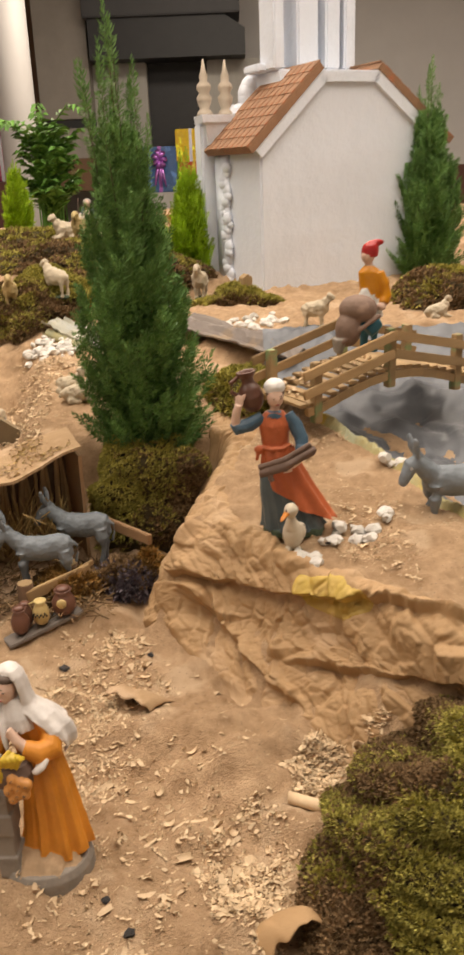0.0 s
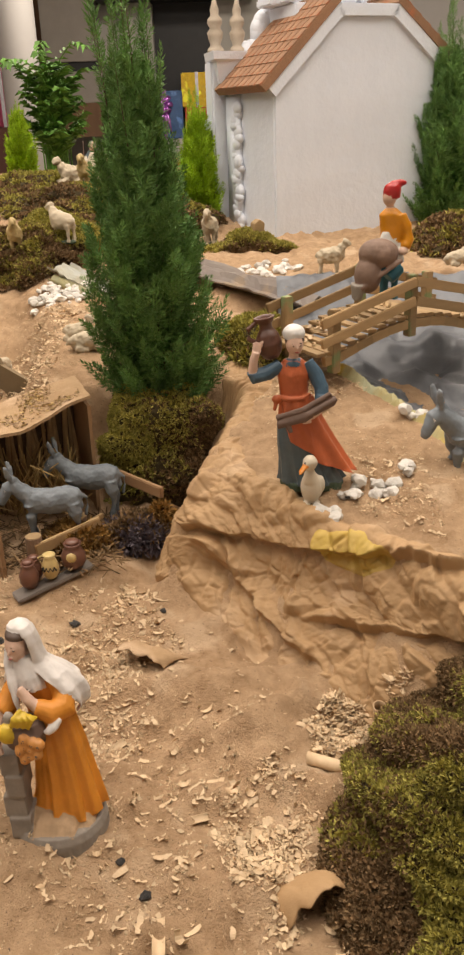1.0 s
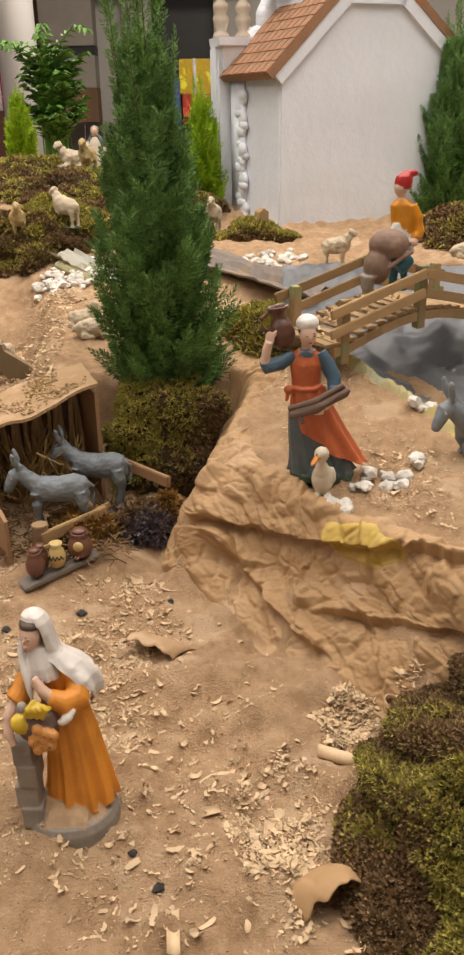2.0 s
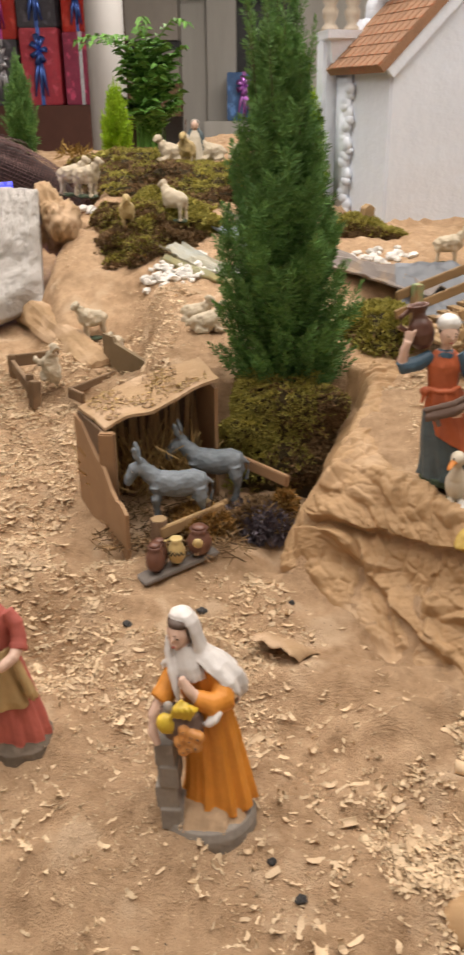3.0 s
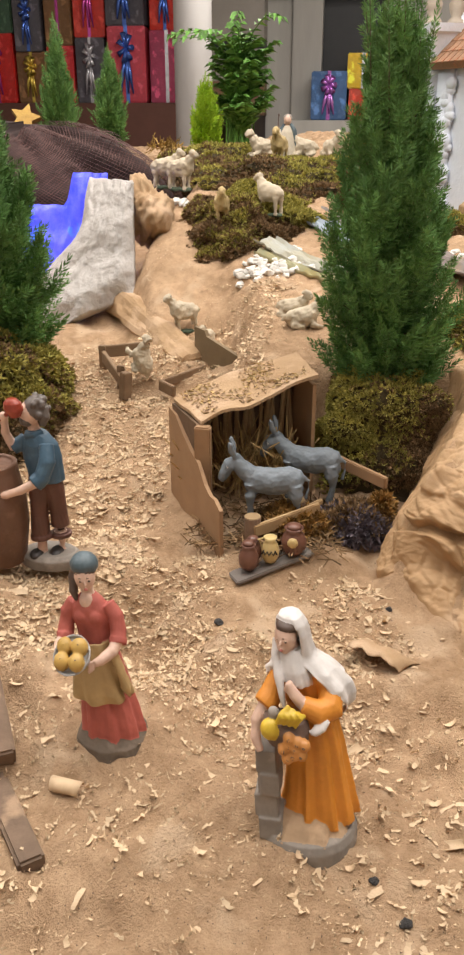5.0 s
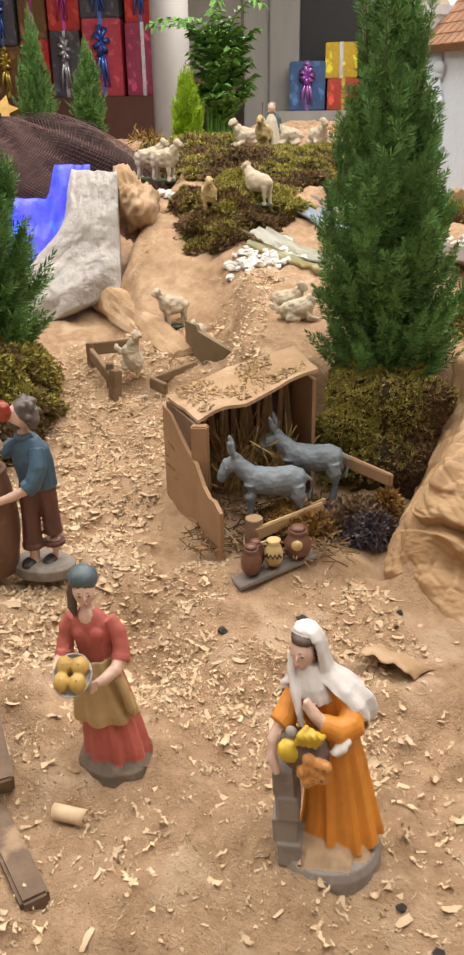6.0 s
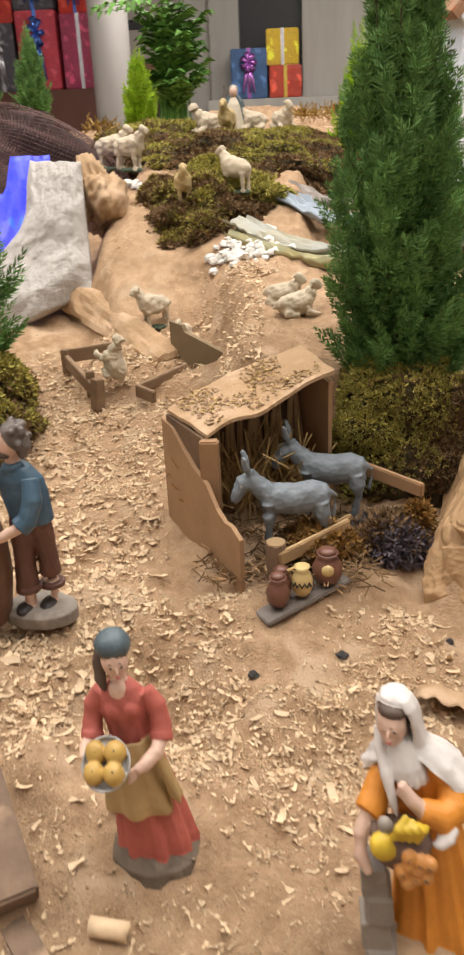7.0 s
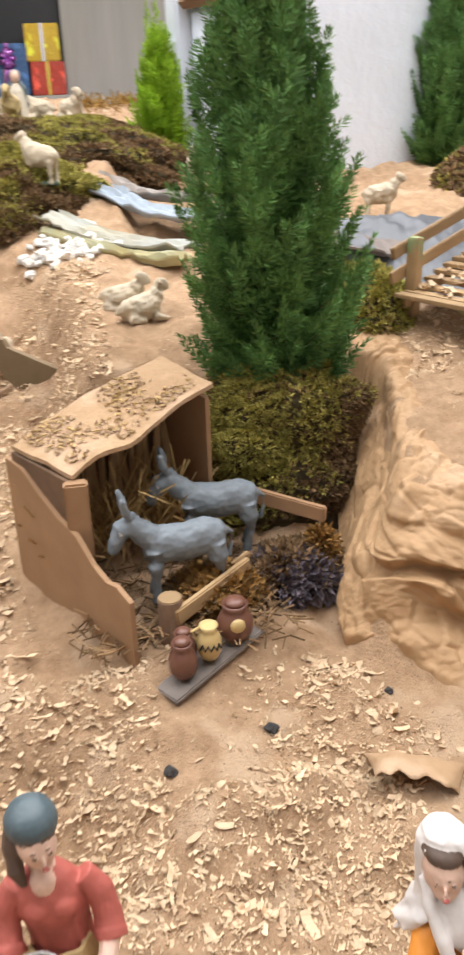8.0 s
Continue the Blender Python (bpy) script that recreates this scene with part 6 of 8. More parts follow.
def flock():
    a = statue("sheep_figurine", sheep(), [WOOL, WOOL, BLACKP, GREENB], -1.05, 3.42, 0.57, 175, "cream sheep figurine standing on the mossy hill", "sheep", voxel=0.0026, rough=0.003, scale=1.25)
    copy_thing(a, pose(-0.98 * S, 3.36 * S, 0.57 * S, 0, 0, 160))
    g = statue("goat_figurine", sheep(woolly=0.02), [WOOL, WOOL, BLACKP, GREENB], -0.60, 3.03, 0.525, -35, "cream goat figurine stretching its neck on the moss", "goat", voxel=0.0026, rough=0.0015, scale=1.16)
    y = statue("sheep_figurine", sheep(), [WOOL_Y, WOOL_Y, BLACKP, GREENB], -0.755, 2.98, 0.50, 100, "yellowed sheep figurine seen on mossy slope", "sheep", voxel=0.0026, rough=0.003, scale=1.07)
    b = statue("sheep_figurine", sheep(dark=True), [WOOL, WOOL, BLACKP, GREENB], -0.80, 2.60, 0.235, 30, "cream sheep figurine with black ears on the sand ledge", "sheep", voxel=0.0026, rough=0.003, scale=1.03)
    statue("lamb_figurine", sheep(dark=True), [WOOL, WHITECAP, BLACKP, GREENB], -0.712, 2.50, 0.205, 75, "small white lamb figurine with black ears", "sheep", voxel=0.0026, rough=0.003, scale=0.73)
    p = statue("sheep_figurine", sheep(True), [WOOL, WOOL, BLACKP, GREENB], -0.90, 2.37, 0.16, 0, "sandy cream sheep figurine rearing up in the wooden pen", "sheep", voxel=0.0026, rough=0.003, scale=1.2, slim=0.8)
    p.matrix_world = pose(-0.885 * S, 2.36 * S, 0.190 * S, 0, 62, -40)
    l = statue("sheep_figurine", sheep(True), [WOOL, WOOL, BLACKP, GREENB], -0.43, 2.30, 0.325, 200, "cream sheep figurine lying on the sand ledge", "sheep", voxel=0.0026, rough=0.003, scale=1.03)
    copy_thing(l, pose(-0.46 * S, 2.36 * S, 0.335 * S, 0, 0, 150))
    m = statue("sheep_figurine", sheep(True), [WOOL, WOOL, BLACKP, GREENB], -0.80, 4.42, 0.615, 20, "cream sheep figurine lying around the shepherd", "sheep", voxel=0.0026, rough=0.003, scale=1.55)
    copy_thing(m, pose(-0.62 * S, 4.45 * S, 0.615 * S, 0, 0, 30))
    copy_thing(m, pose(-0.50 * S, 4.55 * S, 0.610 * S, 0, 0, 120))
    statue("sheep_figurine", sheep(), [WOOL_Y, WOOL_Y, BLACKP, GREENB], -0.72, 4.30, 0.60, 80, "yellowed sheep figurine sitting before the shepherd", "sheep", voxel=0.0026, rough=0.003, scale=1.46)
    statue("sheep_figurine", sheep(), [WOOL, WOOL, BLACKP, GREENB], 0.285, 2.95, 0.40, 165, "cream sheep figurine before the white church", "sheep", voxel=0.0026, rough=0.003, scale=1.07)
    statue("lamb_figurine", sheep(), [WOOL, WOOL, BLACKP, GREENB], -0.125, 3.55, 0.43, 80, "cream lamb figurine beside the lime conifer", "sheep", voxel=0.0026, rough=0.003, scale=1.29)
    statue("sheep_figurine", sheep(True), [WOOL, WOOL, BLACKP, GREENB], 0.70, 2.95, 0.41, 200, "cream sheep figurine lying beyond the bridge", "sheep", voxel=0.0026, rough=0.003, scale=0.95)


flock()


def shepherd():
    bm = bmesh.new()
    loft(bm, [(0, 0, -0.01, 0.055, 0.045), (0, 0, 0.03, 0.052, 0.042), (0, 0, 0.09, 0.042, 0.036), (0, 0, 0.14, 0.034, 0.028), (0, 0, 0.165, 0.020, 0.018)], 24, 1, 0.12, 8)
    shell(bm, [(0, 0.006, 0.02, 0.062, 0.050, -30, 210), (0, 0.005, 0.09, 0.052, 0.044, -38, 218), (0, 0.004, 0.15, 0.040, 0.034, -50, 230), (0, 0.003, 0.176, 0.022, 0.022, -60, 240)], -30, 210, 24, 0, 0.006)
    ball(bm, 0, -0.006, 0.190, 0.018, 0.019, 0.023, 3)
    ball(bm, 0.0, 0.003, 0.198, 0.022, 0.022, 0.020, 2)
    tube(bm, [(-0.035, -0.01, 0.14), (-0.045, -0.035, 0.12), (-0.04, -0.05, 0.13)], [0.013, 0.012, 0.008], 10, 1)
    tube(bm, [(-0.045, -0.055, -0.01), (-0.04, -0.05, 0.13), (-0.036, -0.048, 0.22)], [0.004, 0.004, 0.004], 7, 4)
    return bm


statue("shepherd_figurine", shepherd(), [BLUEGREY, DUCKW, GREYSTONE, SKIN, STICKS], -0.70, 4.42, 0.585, 0, "small shepherd figurine in cream robe and dark cloak", scale=1.0, voxel=0.003)


# ---- stable for the donkeys ----
def grid_slab(bm, f, nu, nv, thick):
    """A thick sheet: f(u, v) gives its upper side."""
    top = [[bm.verts.new(f(i / nu, j / nv)) for i in range(nu + 1)] for j in range(nv + 1)]
    bot = [[bm.verts.new(Vector(f(i / nu, j / nv)) - Vector((0, 0, thick))) for i in range(nu + 1)] for j in range(nv + 1)]
    for j in range(nv):
        for i in range(nu):
            bm.faces.new((top[j][i], top[j][i + 1], top[j + 1][i + 1], top[j + 1][i]))
            bm.faces.new((bot[j][i], bot[j + 1][i], bot[j + 1][i + 1], bot[j][i + 1]))
    for i in range(nu):
        bm.faces.new((top[0][i], bot[0][i], bot[0][i + 1], top[0][i + 1]))
        bm.faces.new((top[nv][i], top[nv][i + 1], bot[nv][i + 1], bot[nv][i]))
    for j in range(nv):
        bm.faces.new((top[j][0], top[j + 1][0], bot[j + 1][0], bot[j][0]))
        bm.faces.new((top[j][nu], bot[j][nu], bot[j + 1][nu], top[j + 1][nu]))
    return bm


def board(bm, a, b, prof, thick):
    """An upright board from a to b (x, y); prof: (share along it, low z, high z)."""
    a, b = Vector((*a, 0)), Vector((*b, 0))
    n = Vector((-(b - a).y, (b - a).x, 0)).normalized() * thick / 2
    rows = []
    for u, z0, z1 in prof:
        p = a.lerp(b, u)
        rows.append([bm.verts.new(p + s * n + Vector((0, 0, z))) for s, z in ((-1, z0), (-1, z1), (1, z1), (1, z0))])
    for r, q in zip(rows, rows[1:]):
        for k in range(4):
            bm.faces.new((r[k], r[(k + 1) % 4], q[(k + 1) % 4], q[k]))
    bm.faces.new(rows[0]), bm.faces.new(rows[-1][::-1])
    return bm


def straw(rg, n, place, direct, length, width):
    V, F = [], []
    for k in range(n):
        p, d = np.array(place(k)), np.array(direct(k), float)
        d /= np.linalg.norm(d)
        s = np.cross(d, rg.normal(size=3))
        s = s / np.linalg.norm(s) * width
        l = length * rg.uniform(0.6, 1.2)
        t = np.cross(d, s)
        i = len(V)
        V += [p + s, p - s * 0.5 + t * 0.8, p - s * 0.5 - t * 0.8, p + d * l + s, p + d * l - s * 0.5 + t * 0.8, p + d * l - s * 0.5 - t * 0.8]
        F += [[i, i + 1, i + 4, i + 3], [i + 1, i + 2, i + 5, i + 4], [i + 2, i, i + 3, i + 5]]
    return np.array(V), np.array(F)


def stable():
    t = thing("stable", -0.5, 1.85, 0.04, 0, "open cardboard stable with a sandy roof and straw wall", "stable")
    o = Vector((0.5, -1.85, -0.04))
    fl, fr, br, bl = (Vector(p) for p in ((-0.578, 1.733, 0.262), (-0.352, 1.893, 0.326), (-0.415, 2.045, 0.328), (-0.664, 1.86, 0.268)))

    def roof(u, v):
        p = fl.lerp(fr, u).lerp(bl.lerp(br, u), v)
        p = p + Vector((0, 0, 0.006 * math.sin(u * 9) * (1 - v) + 0.012 * math.sin(u * 3.1) * v))
        p.y += 0.010 * math.sin(u * 11 + 1) * (1 - v)
        p.z += 0.004 * noise.noise(p * 18)
        return p + o
    bm = bmesh.new()
    grid_slab(bm, roof, 24, 14, 0.007)
    r = part("roof", bm, DUSTY, t, "warped cardboard roof dusted with sand")
    rg = np.random.default_rng(31)

    def on_roof(k):
        u, v = rg.uniform(0.05, 0.95), rg.uniform(0.08, 0.95)
        while noise.noise(Vector((u * 4.0, v * 3.0, 5.0))) < rg.uniform(-0.25, 0.35):
            u, v = rg.uniform(0.05, 0.95), rg.uniform(0.08, 0.95)
        return tuple(roof(u, v) + Vector((0, 0, 0.003)))
    vv, ff = straw(rg, 240, on_roof, lambda k: (rg.normal(), rg.normal(), 0.15 * rg.normal()), 0.009, 0.0017)
    tagged(raw("chaff", vv, ff, STRAW, r, smooth=False), kind="stuff")
    v0 = np.array([on_roof(0) for _ in range(500)])
    tv, tf = np.array([(-1, -1, -0.5), (1, -1, -0.5), (1, 1, -0.4), (-1, 1, -0.5), (0, 0, 0.8)]) * 0.0022, np.array([[0, 1, 4, 4], [1, 2, 4, 4], [2, 3, 4, 4], [3, 0, 4, 4]])
    vv, ff = place_many(tv, tf[:, :3], spin(500, rg, 0.8) * rg.uniform(0.4, 1.3, 500)[:, None, None], v0)
    tagged(raw("grit", vv, ff, SAND, r), kind="stuff")
    bm = bmesh.new()
    board(bm, (-0.675 + 0.5, 1.872 - 1.85), (-0.515 + 0.5, 1.615 - 1.85), [(0, -0.02, 0.205), (0.15, -0.03, 0.20), (0.3, -0.03, 0.172), (0.45, -0.035, 0.150), (0.6, -0.035, 0.138), (0.72, -0.04, 0.105), (0.82, -0.04, 0.092), (0.9, -0.045, 0.095), (1.0, -0.05, 0.082)], 0.008)
    part("side_board", bm, CARD, t, "ragged brown cardboard side wall")
    bm = bmesh.new()
    box(bm, -0.092, -0.122, -0.02, -0.058, -0.100, 0.212, 0.003)
    part("post", bm, CARD, t)
    bm = bmesh.new()
    board(bm, (-0.165, 0.012), (-0.085, -0.105), [(0, -0.02, 0.216), (1, -0.02, 0.212)], 0.006)
    part("side_panel", bm, DARKWOOD, t)
    bm = bmesh.new()
    board(bm, (-0.16, 0.02), (0.09, 0.17), [(0, -0.03, 0.21), (1, -0.03, 0.272)], 0.008)
    part("back_panel", bm, DARKWOOD, t)
    bm = bmesh.new()
    board(bm, (0.085, 0.16), (0.14, 0.05), [(0, -0.03, 0.27), (1, -0.02, 0.26)], 0.008)
    part("end_panel", bm, CARD, t)
    for k in range(22):
        u = k / 21
        bm = bmesh.new()
        p = Vector((-0.155 + 0.235 * u, 0.005 + 0.145 * u, 0.0))
        w = 0.005 + 0.004 * ((k * 7) % 5) / 5
        tube(bm, [p, p + Vector((0.004 * math.sin(k), -0.004, 0.10)), p + Vector((0.012 * math.sin(k * 1.7), -0.006, 0.20 + 0.05 * u + 0.012 * math.sin(k * 3)))], [w, w, w * 0.8], 6)
        part("reed", bm, STICKWOOD, t)
    vv, ff = straw(rg, 260, lambda k: (rg.uniform(-0.15, 0.10), rg.uniform(-0.02, 0.10), rg.uniform(0.0, 0.10)), lambda k: (rg.normal() * 0.5, rg.normal() * 0.4 - 0.2, 0.9), 0.09, 0.0016)
    tagged(raw("straw", vv, ff, STRAW, t, smooth=False), kind="stuff")
    vv, ff = straw(rg, 900, lambda k: (rg.uniform(-0.09, 0.22), rg.uniform(-0.23, 0.02), -0.012 + rg.uniform(0, 0.02)), lambda k: (rg.normal(), rg.normal(), 0.3 * rg.normal()), 0.03, 0.0015)
    tagged(raw("litter", vv, ff, MOSS_DRY, t, smooth=False), kind="stuff")


stable()


STUMP = mat("pale_bark", (0.30, 0.20, 0.13), (0.20, 0.125, 0.08), 40, 0.9, 0.8)


def stick_fence():
    t = thing("stick_fence", -0.455, 1.665, 0.03, 0, "low fence of split wood between two log stumps", "fence")
    for x, y, h, r_ in ((-0.005, 0.0, 0.06, 0.018), (0.075, 0.09, 0.062, 0.02)):
        bm = bmesh.new()
        loft(bm, [(x, y, -0.02, r_ * 1.05, r_), (x, y, h * 0.6, r_, r_ * 0.95), (x, y, h, r_ * 0.98, r_)], 14)
        log = part("stump", bm, STUMP, t, "sawn log stump")
        bm = bmesh.new()
        loft(bm, [(x, y, h, r_ * 0.93, r_ * 0.93), (x, y, h + 0.002, r_ * 0.92, r_ * 0.92)], 14)
        part("sawn_face", bm, STICKWOOD, log)
    bm = bmesh.new()
    beam(bm, (0.0, -0.015, 0.035), (0.125, 0.075, 0.055), 0.010, 0.026, 0.002)
    part("plank", bm, STICKWOOD, t)
    bm = bmesh.new()
    beam(bm, (0.04, 0.05, 0.03), (0.13, 0.095, 0.062), 0.008, 0.012, 0.002)
    part("plank", bm, STICKWOOD, t)


stick_fence()


def loose_plank(a, b, w, h, label, m=STICKWOOD):
    bm = bmesh.new()
    a, b = Vector(a), Vector(b)
    beam(bm, (0, 0, 0), b - a, w, h, 0.002)
    ob = part("plank", bm, m)
    put(ob, *a)
    tagged(ob, label, "plank")


loose_plank((-0.335, 1.915, 0.135), (-0.195, 1.79, 0.128), 0.012, 0.026, "brown wooden plank leaning beside the donkeys", CARD)
moss("dry_twigs", -0.240, 1.785, 0.02, 0.075, 0.06, 0.045, 1300, (MOSS_DRY, mat("purple_twig", (0.16, 0.13, 0.15), (0.10, 0.08, 0.095), 60, 0.8, 0, isl=0.4)), dry=0.45, seed=41, label="heap of dry brown and purple twigs by the stable", size=0.022)
RUST = mat("rusty_moss", (0.34, 0.19, 0.055), (0.22, 0.12, 0.04), 60, 0.9, 0.0, isl=0.45, spec=0.15)
moss("dry_moss", -0.385, 1.735, 0.02, 0.075, 0.05, 0.055, 1500, (RUST, MOSS_DRY), dry=0.45, seed=42, label="rusty brown dry moss behind the stick fence", size=0.018)
moss("dry_moss", -0.20, 1.79, 0.03, 0.025, 0.03, 0.06, 400, (RUST, MOSS_DRY), dry=0.4, seed=43, label="small rusty tuft of dry moss by the twigs", size=0.018)

GLAZE = paint("brown_glaze", (0.17, 0.075, 0.05), 0.35)
CREAMG = paint("cream_glaze", (0.62, 0.46, 0.20), 0.3)


def jar(x, y, z, h, r, m, lid, label, zig=False, tag=False):
    t = thing("clay_jar", x, y, z, 0, label, "jar", "jars on the tray")
    bm = bmesh.new()
    loft(bm, [(0, 0, 0, r * 0.7, r * 0.7), (0, 0, h * 0.2, r * 0.95, r * 0.95), (0, 0, h * 0.5, r, r), (0, 0, h * 0.75, r * 0.75, r * 0.75), (0, 0, h * 0.85, r * 0.55, r * 0.55), (0, 0, h, r * 0.75, r * 0.75), (0, 0, h * 0.98, r * 0.5, r * 0.5)], 18)
    body = part("body", bm, m, t, smooth=True)
    if lid:
        bm = bmesh.new()
        loft(bm, [(0, 0, h * 0.97, r * 0.6, r * 0.6), (0, 0, h * 1.1, r * 0.55, r * 0.55), (0, 0, h * 1.14, r * 0.2, r * 0.2)], 14)
        part("lid", bm, m, t, smooth=True)
    if zig:
        bm = bmesh.new()
        pts = [(r * 1.03 * math.sin(a), -r * 1.03 * math.cos(a), h * (0.38 + 0.16 * (k % 2))) for k, a in enumerate(np.linspace(-0.9, 0.9, 9))]
        tube(bm, pts, [r * 0.11] * 9, 5)
        part("zigzag", bm, BLACKP, body)
        bm = bmesh.new()
        tube(bm, [(-r * 0.6, 0, h * 0.95), (-r * 1.3, 0, h * 0.85), (-r * 0.9, 0, h * 0.55)], [r * 0.13] * 3, 6)
        part("jar_grip", bm, m, body)
    if tag:
        bm = bmesh.new()
        ball(bm, 0, -r * 0.85, h * 0.55, r * 0.42, r * 0.25, r * 0.42)
        part("medallion", bm, CREAMG, body, smooth=True)


def tray():
    bm = bmesh.new()
    beam(bm, (0.0, 0.0, 0), (0.140, 0.098, 0.026), 0.052, 0.008, 0.002)
    ob = part("wooden_tray", bm, mat("weathered_tray", (0.20, 0.17, 0.145), (0.14, 0.115, 0.10), 30, 0.8, 0.4))
    put(ob, -0.485, 1.558, 0.006)
    tagged(ob, "weathered grey wooden tray carrying clay jars", "tray")


tray()
jar(-0.455, 1.578, 0.022, 0.052, 0.020, GLAZE, True, "brown glazed clay jar on the tray")
jar(-0.415, 1.60, 0.030, 0.052, 0.018, CREAMG, False, "cream clay jug with a black zigzag band", zig=True)
jar(-0.372, 1.632, 0.036, 0.054, 0.026, GLAZE, True, "round brown clay jar with a cream medallion", tag=True)
jar(-0.45, 1.605, 0.026, 0.045, 0.018, GLAZE, True, "small brown clay jar behind the others")


# ---- pen, board, paper rolls on the ledge ----
PENWOOD = mat("pen_wood", (0.27, 0.175, 0.10), (0.18, 0.11, 0.06), 40, 0.8, 0.5, stretch=(0.3, 1, 1))


def pen():
    t = thing("sheep_pen", -0.95, 2.4, 0.14, 0, "small rough wooden sheep pen half sunk in shavings", "pen")
    for n, a, b, w, h in (("rail", (-0.075, 0.085, 0.035), (0.04, -0.10, 0.01), 0.012, 0.035), ("rail", (-0.07, 0.09, 0.045), (0.06, 0.12, 0.055), 0.012, 0.035), ("post", (0.045, -0.11, -0.03), (0.05, -0.105, 0.045), 0.028, 0.025),
                          ("post", (-0.075, 0.085, -0.03), (-0.075, 0.085, 0.065), 0.02, 0.02), ("rail", (0.14, -0.09, 0.01), (0.25, 0.0, 0.035), 0.012, 0.022), ("rail", (0.14, -0.09, 0.01), (0.19, -0.13, 0.005), 0.012, 0.03), ("post", (0.02, -0.06, -0.03), (0.022, -0.06, 0.05), 0.015, 0.02)):
        bm = bmesh.new()
        beam(bm, a, b, w, h, 0.002)
        part(n, bm, PENWOOD, t)


pen()


def dark_board():
    bm = bmesh.new()
    board(bm, (-0.045, 0.045), (0.11, -0.080), [(0, -0.10, 0.112), (0.22, -0.10, 0.108), (0.26, -0.10, 0.092), (1, -0.10, 0.058)], 0.012)
    ob = part("broken_board", bm, mat("olive_board", (0.22, 0.155, 0.085), (0.15, 0.105, 0.055), 25, 0.8, 0.3))
    put(ob, -0.695, 2.425, 0.165)
    tagged(ob, "dark broken wooden board standing upright in the sand", "board")


dark_board()




def paper_roll(name, a, b, r0, r1, label, seed):
    """A rolled sheet, open at its far end, with long straight folds."""
    a, b = Vector(a), Vector(b)
    bm = bmesh.new()
    n, m_ = 34, 22
    d = b - a
    q = d.to_track_quat("Z", "Y").to_matrix()
    rows = []
    steps = [(0.10, 0.55), (0.02, 0.68), (0.0, 0.86)] + [(i / n, 1.0) for i in range(n)] + [(1.0, 0.9), (1.01, 0.5)]
    for u, f in steps:
        r_ = r0 + (r1 - r0) * u
        row = []
        for k in range(m_):
            ang = 2 * math.pi * k / m_
            c = float(crumple(np.array(u * d.length * 0.5 + seed), np.array(math.sin(ang) * 0.12), 8.0))
            fold = float(tri(np.array(k / m_ * 3 + u * 0.7 + 0.3 * noise.noise(Vector((u * 4, seed, 0)))))) - 0.5
            rr = r_ * f * (1 + 0.20 * c + 0.42 * fold + 0.04 * noise.noise(Vector((math.cos(ang) * 1.3, math.sin(ang) * 1.3, u * 5 + seed))))
            row.append(bm.verts.new(q @ Vector((math.cos(ang) * rr, math.sin(ang) * rr, u * d.length))))
        rows.append(row)
    for x_, y_ in zip(rows, rows[1:]):
        for k in range(m_):
            bm.faces.new((x_[k], x_[(k + 1) % m_], y_[(k + 1) % m_], y_[k]))
    bm.faces.new(rows[0][::-1]), bm.faces.new(rows[-1])
    ob = part(name, bm, DUSTY)
    put(ob, *a)
    return tagged(ob, label, "kraft paper")


def crumpled_rock(x, y, z, rx, ry, rz, seed, label):
    bm = bmesh.new()
    bmesh.ops.create_icosphere(bm, subdivisions=5, radius=1)
    for v in bm.verts:
        p = v.co.copy()
        o = Vector((seed, seed * 2.0, 0))
        w = 1 + 0.38 * noise.noise(p * 1.1 + o) - 0.22 * abs(noise.noise(p * 2.3 + o)) - 0.20 * abs(noise.noise(p * 4.0 + o)) + 0.06 * noise.noise(p * 11 + o)
        w -= 0.28 * max(0.0, 1 - (p - Vector((-0.15, -0.85, -0.45))).length / 0.42)
        v.co = Vector((p.x * rx, p.y * ry, p.z * rz)) * w
    ob = part("paper_boulder", bm, DUSTY, smooth=True)
    put(ob, x, y, z)
    tagged(ob, label, "kraft paper")


paper_roll("paper_roll", (-1.15, 2.95, 0.27), (-0.745, 2.44, 0.175), 0.046, 0.040, "long crumpled kraft paper roll edging the sand ledge", 2)
crumpled_rock(-1.03, 3.10, 0.50, 0.09, 0.13, 0.125, 9, "crumpled kraft paper boulder at the mossy hill")


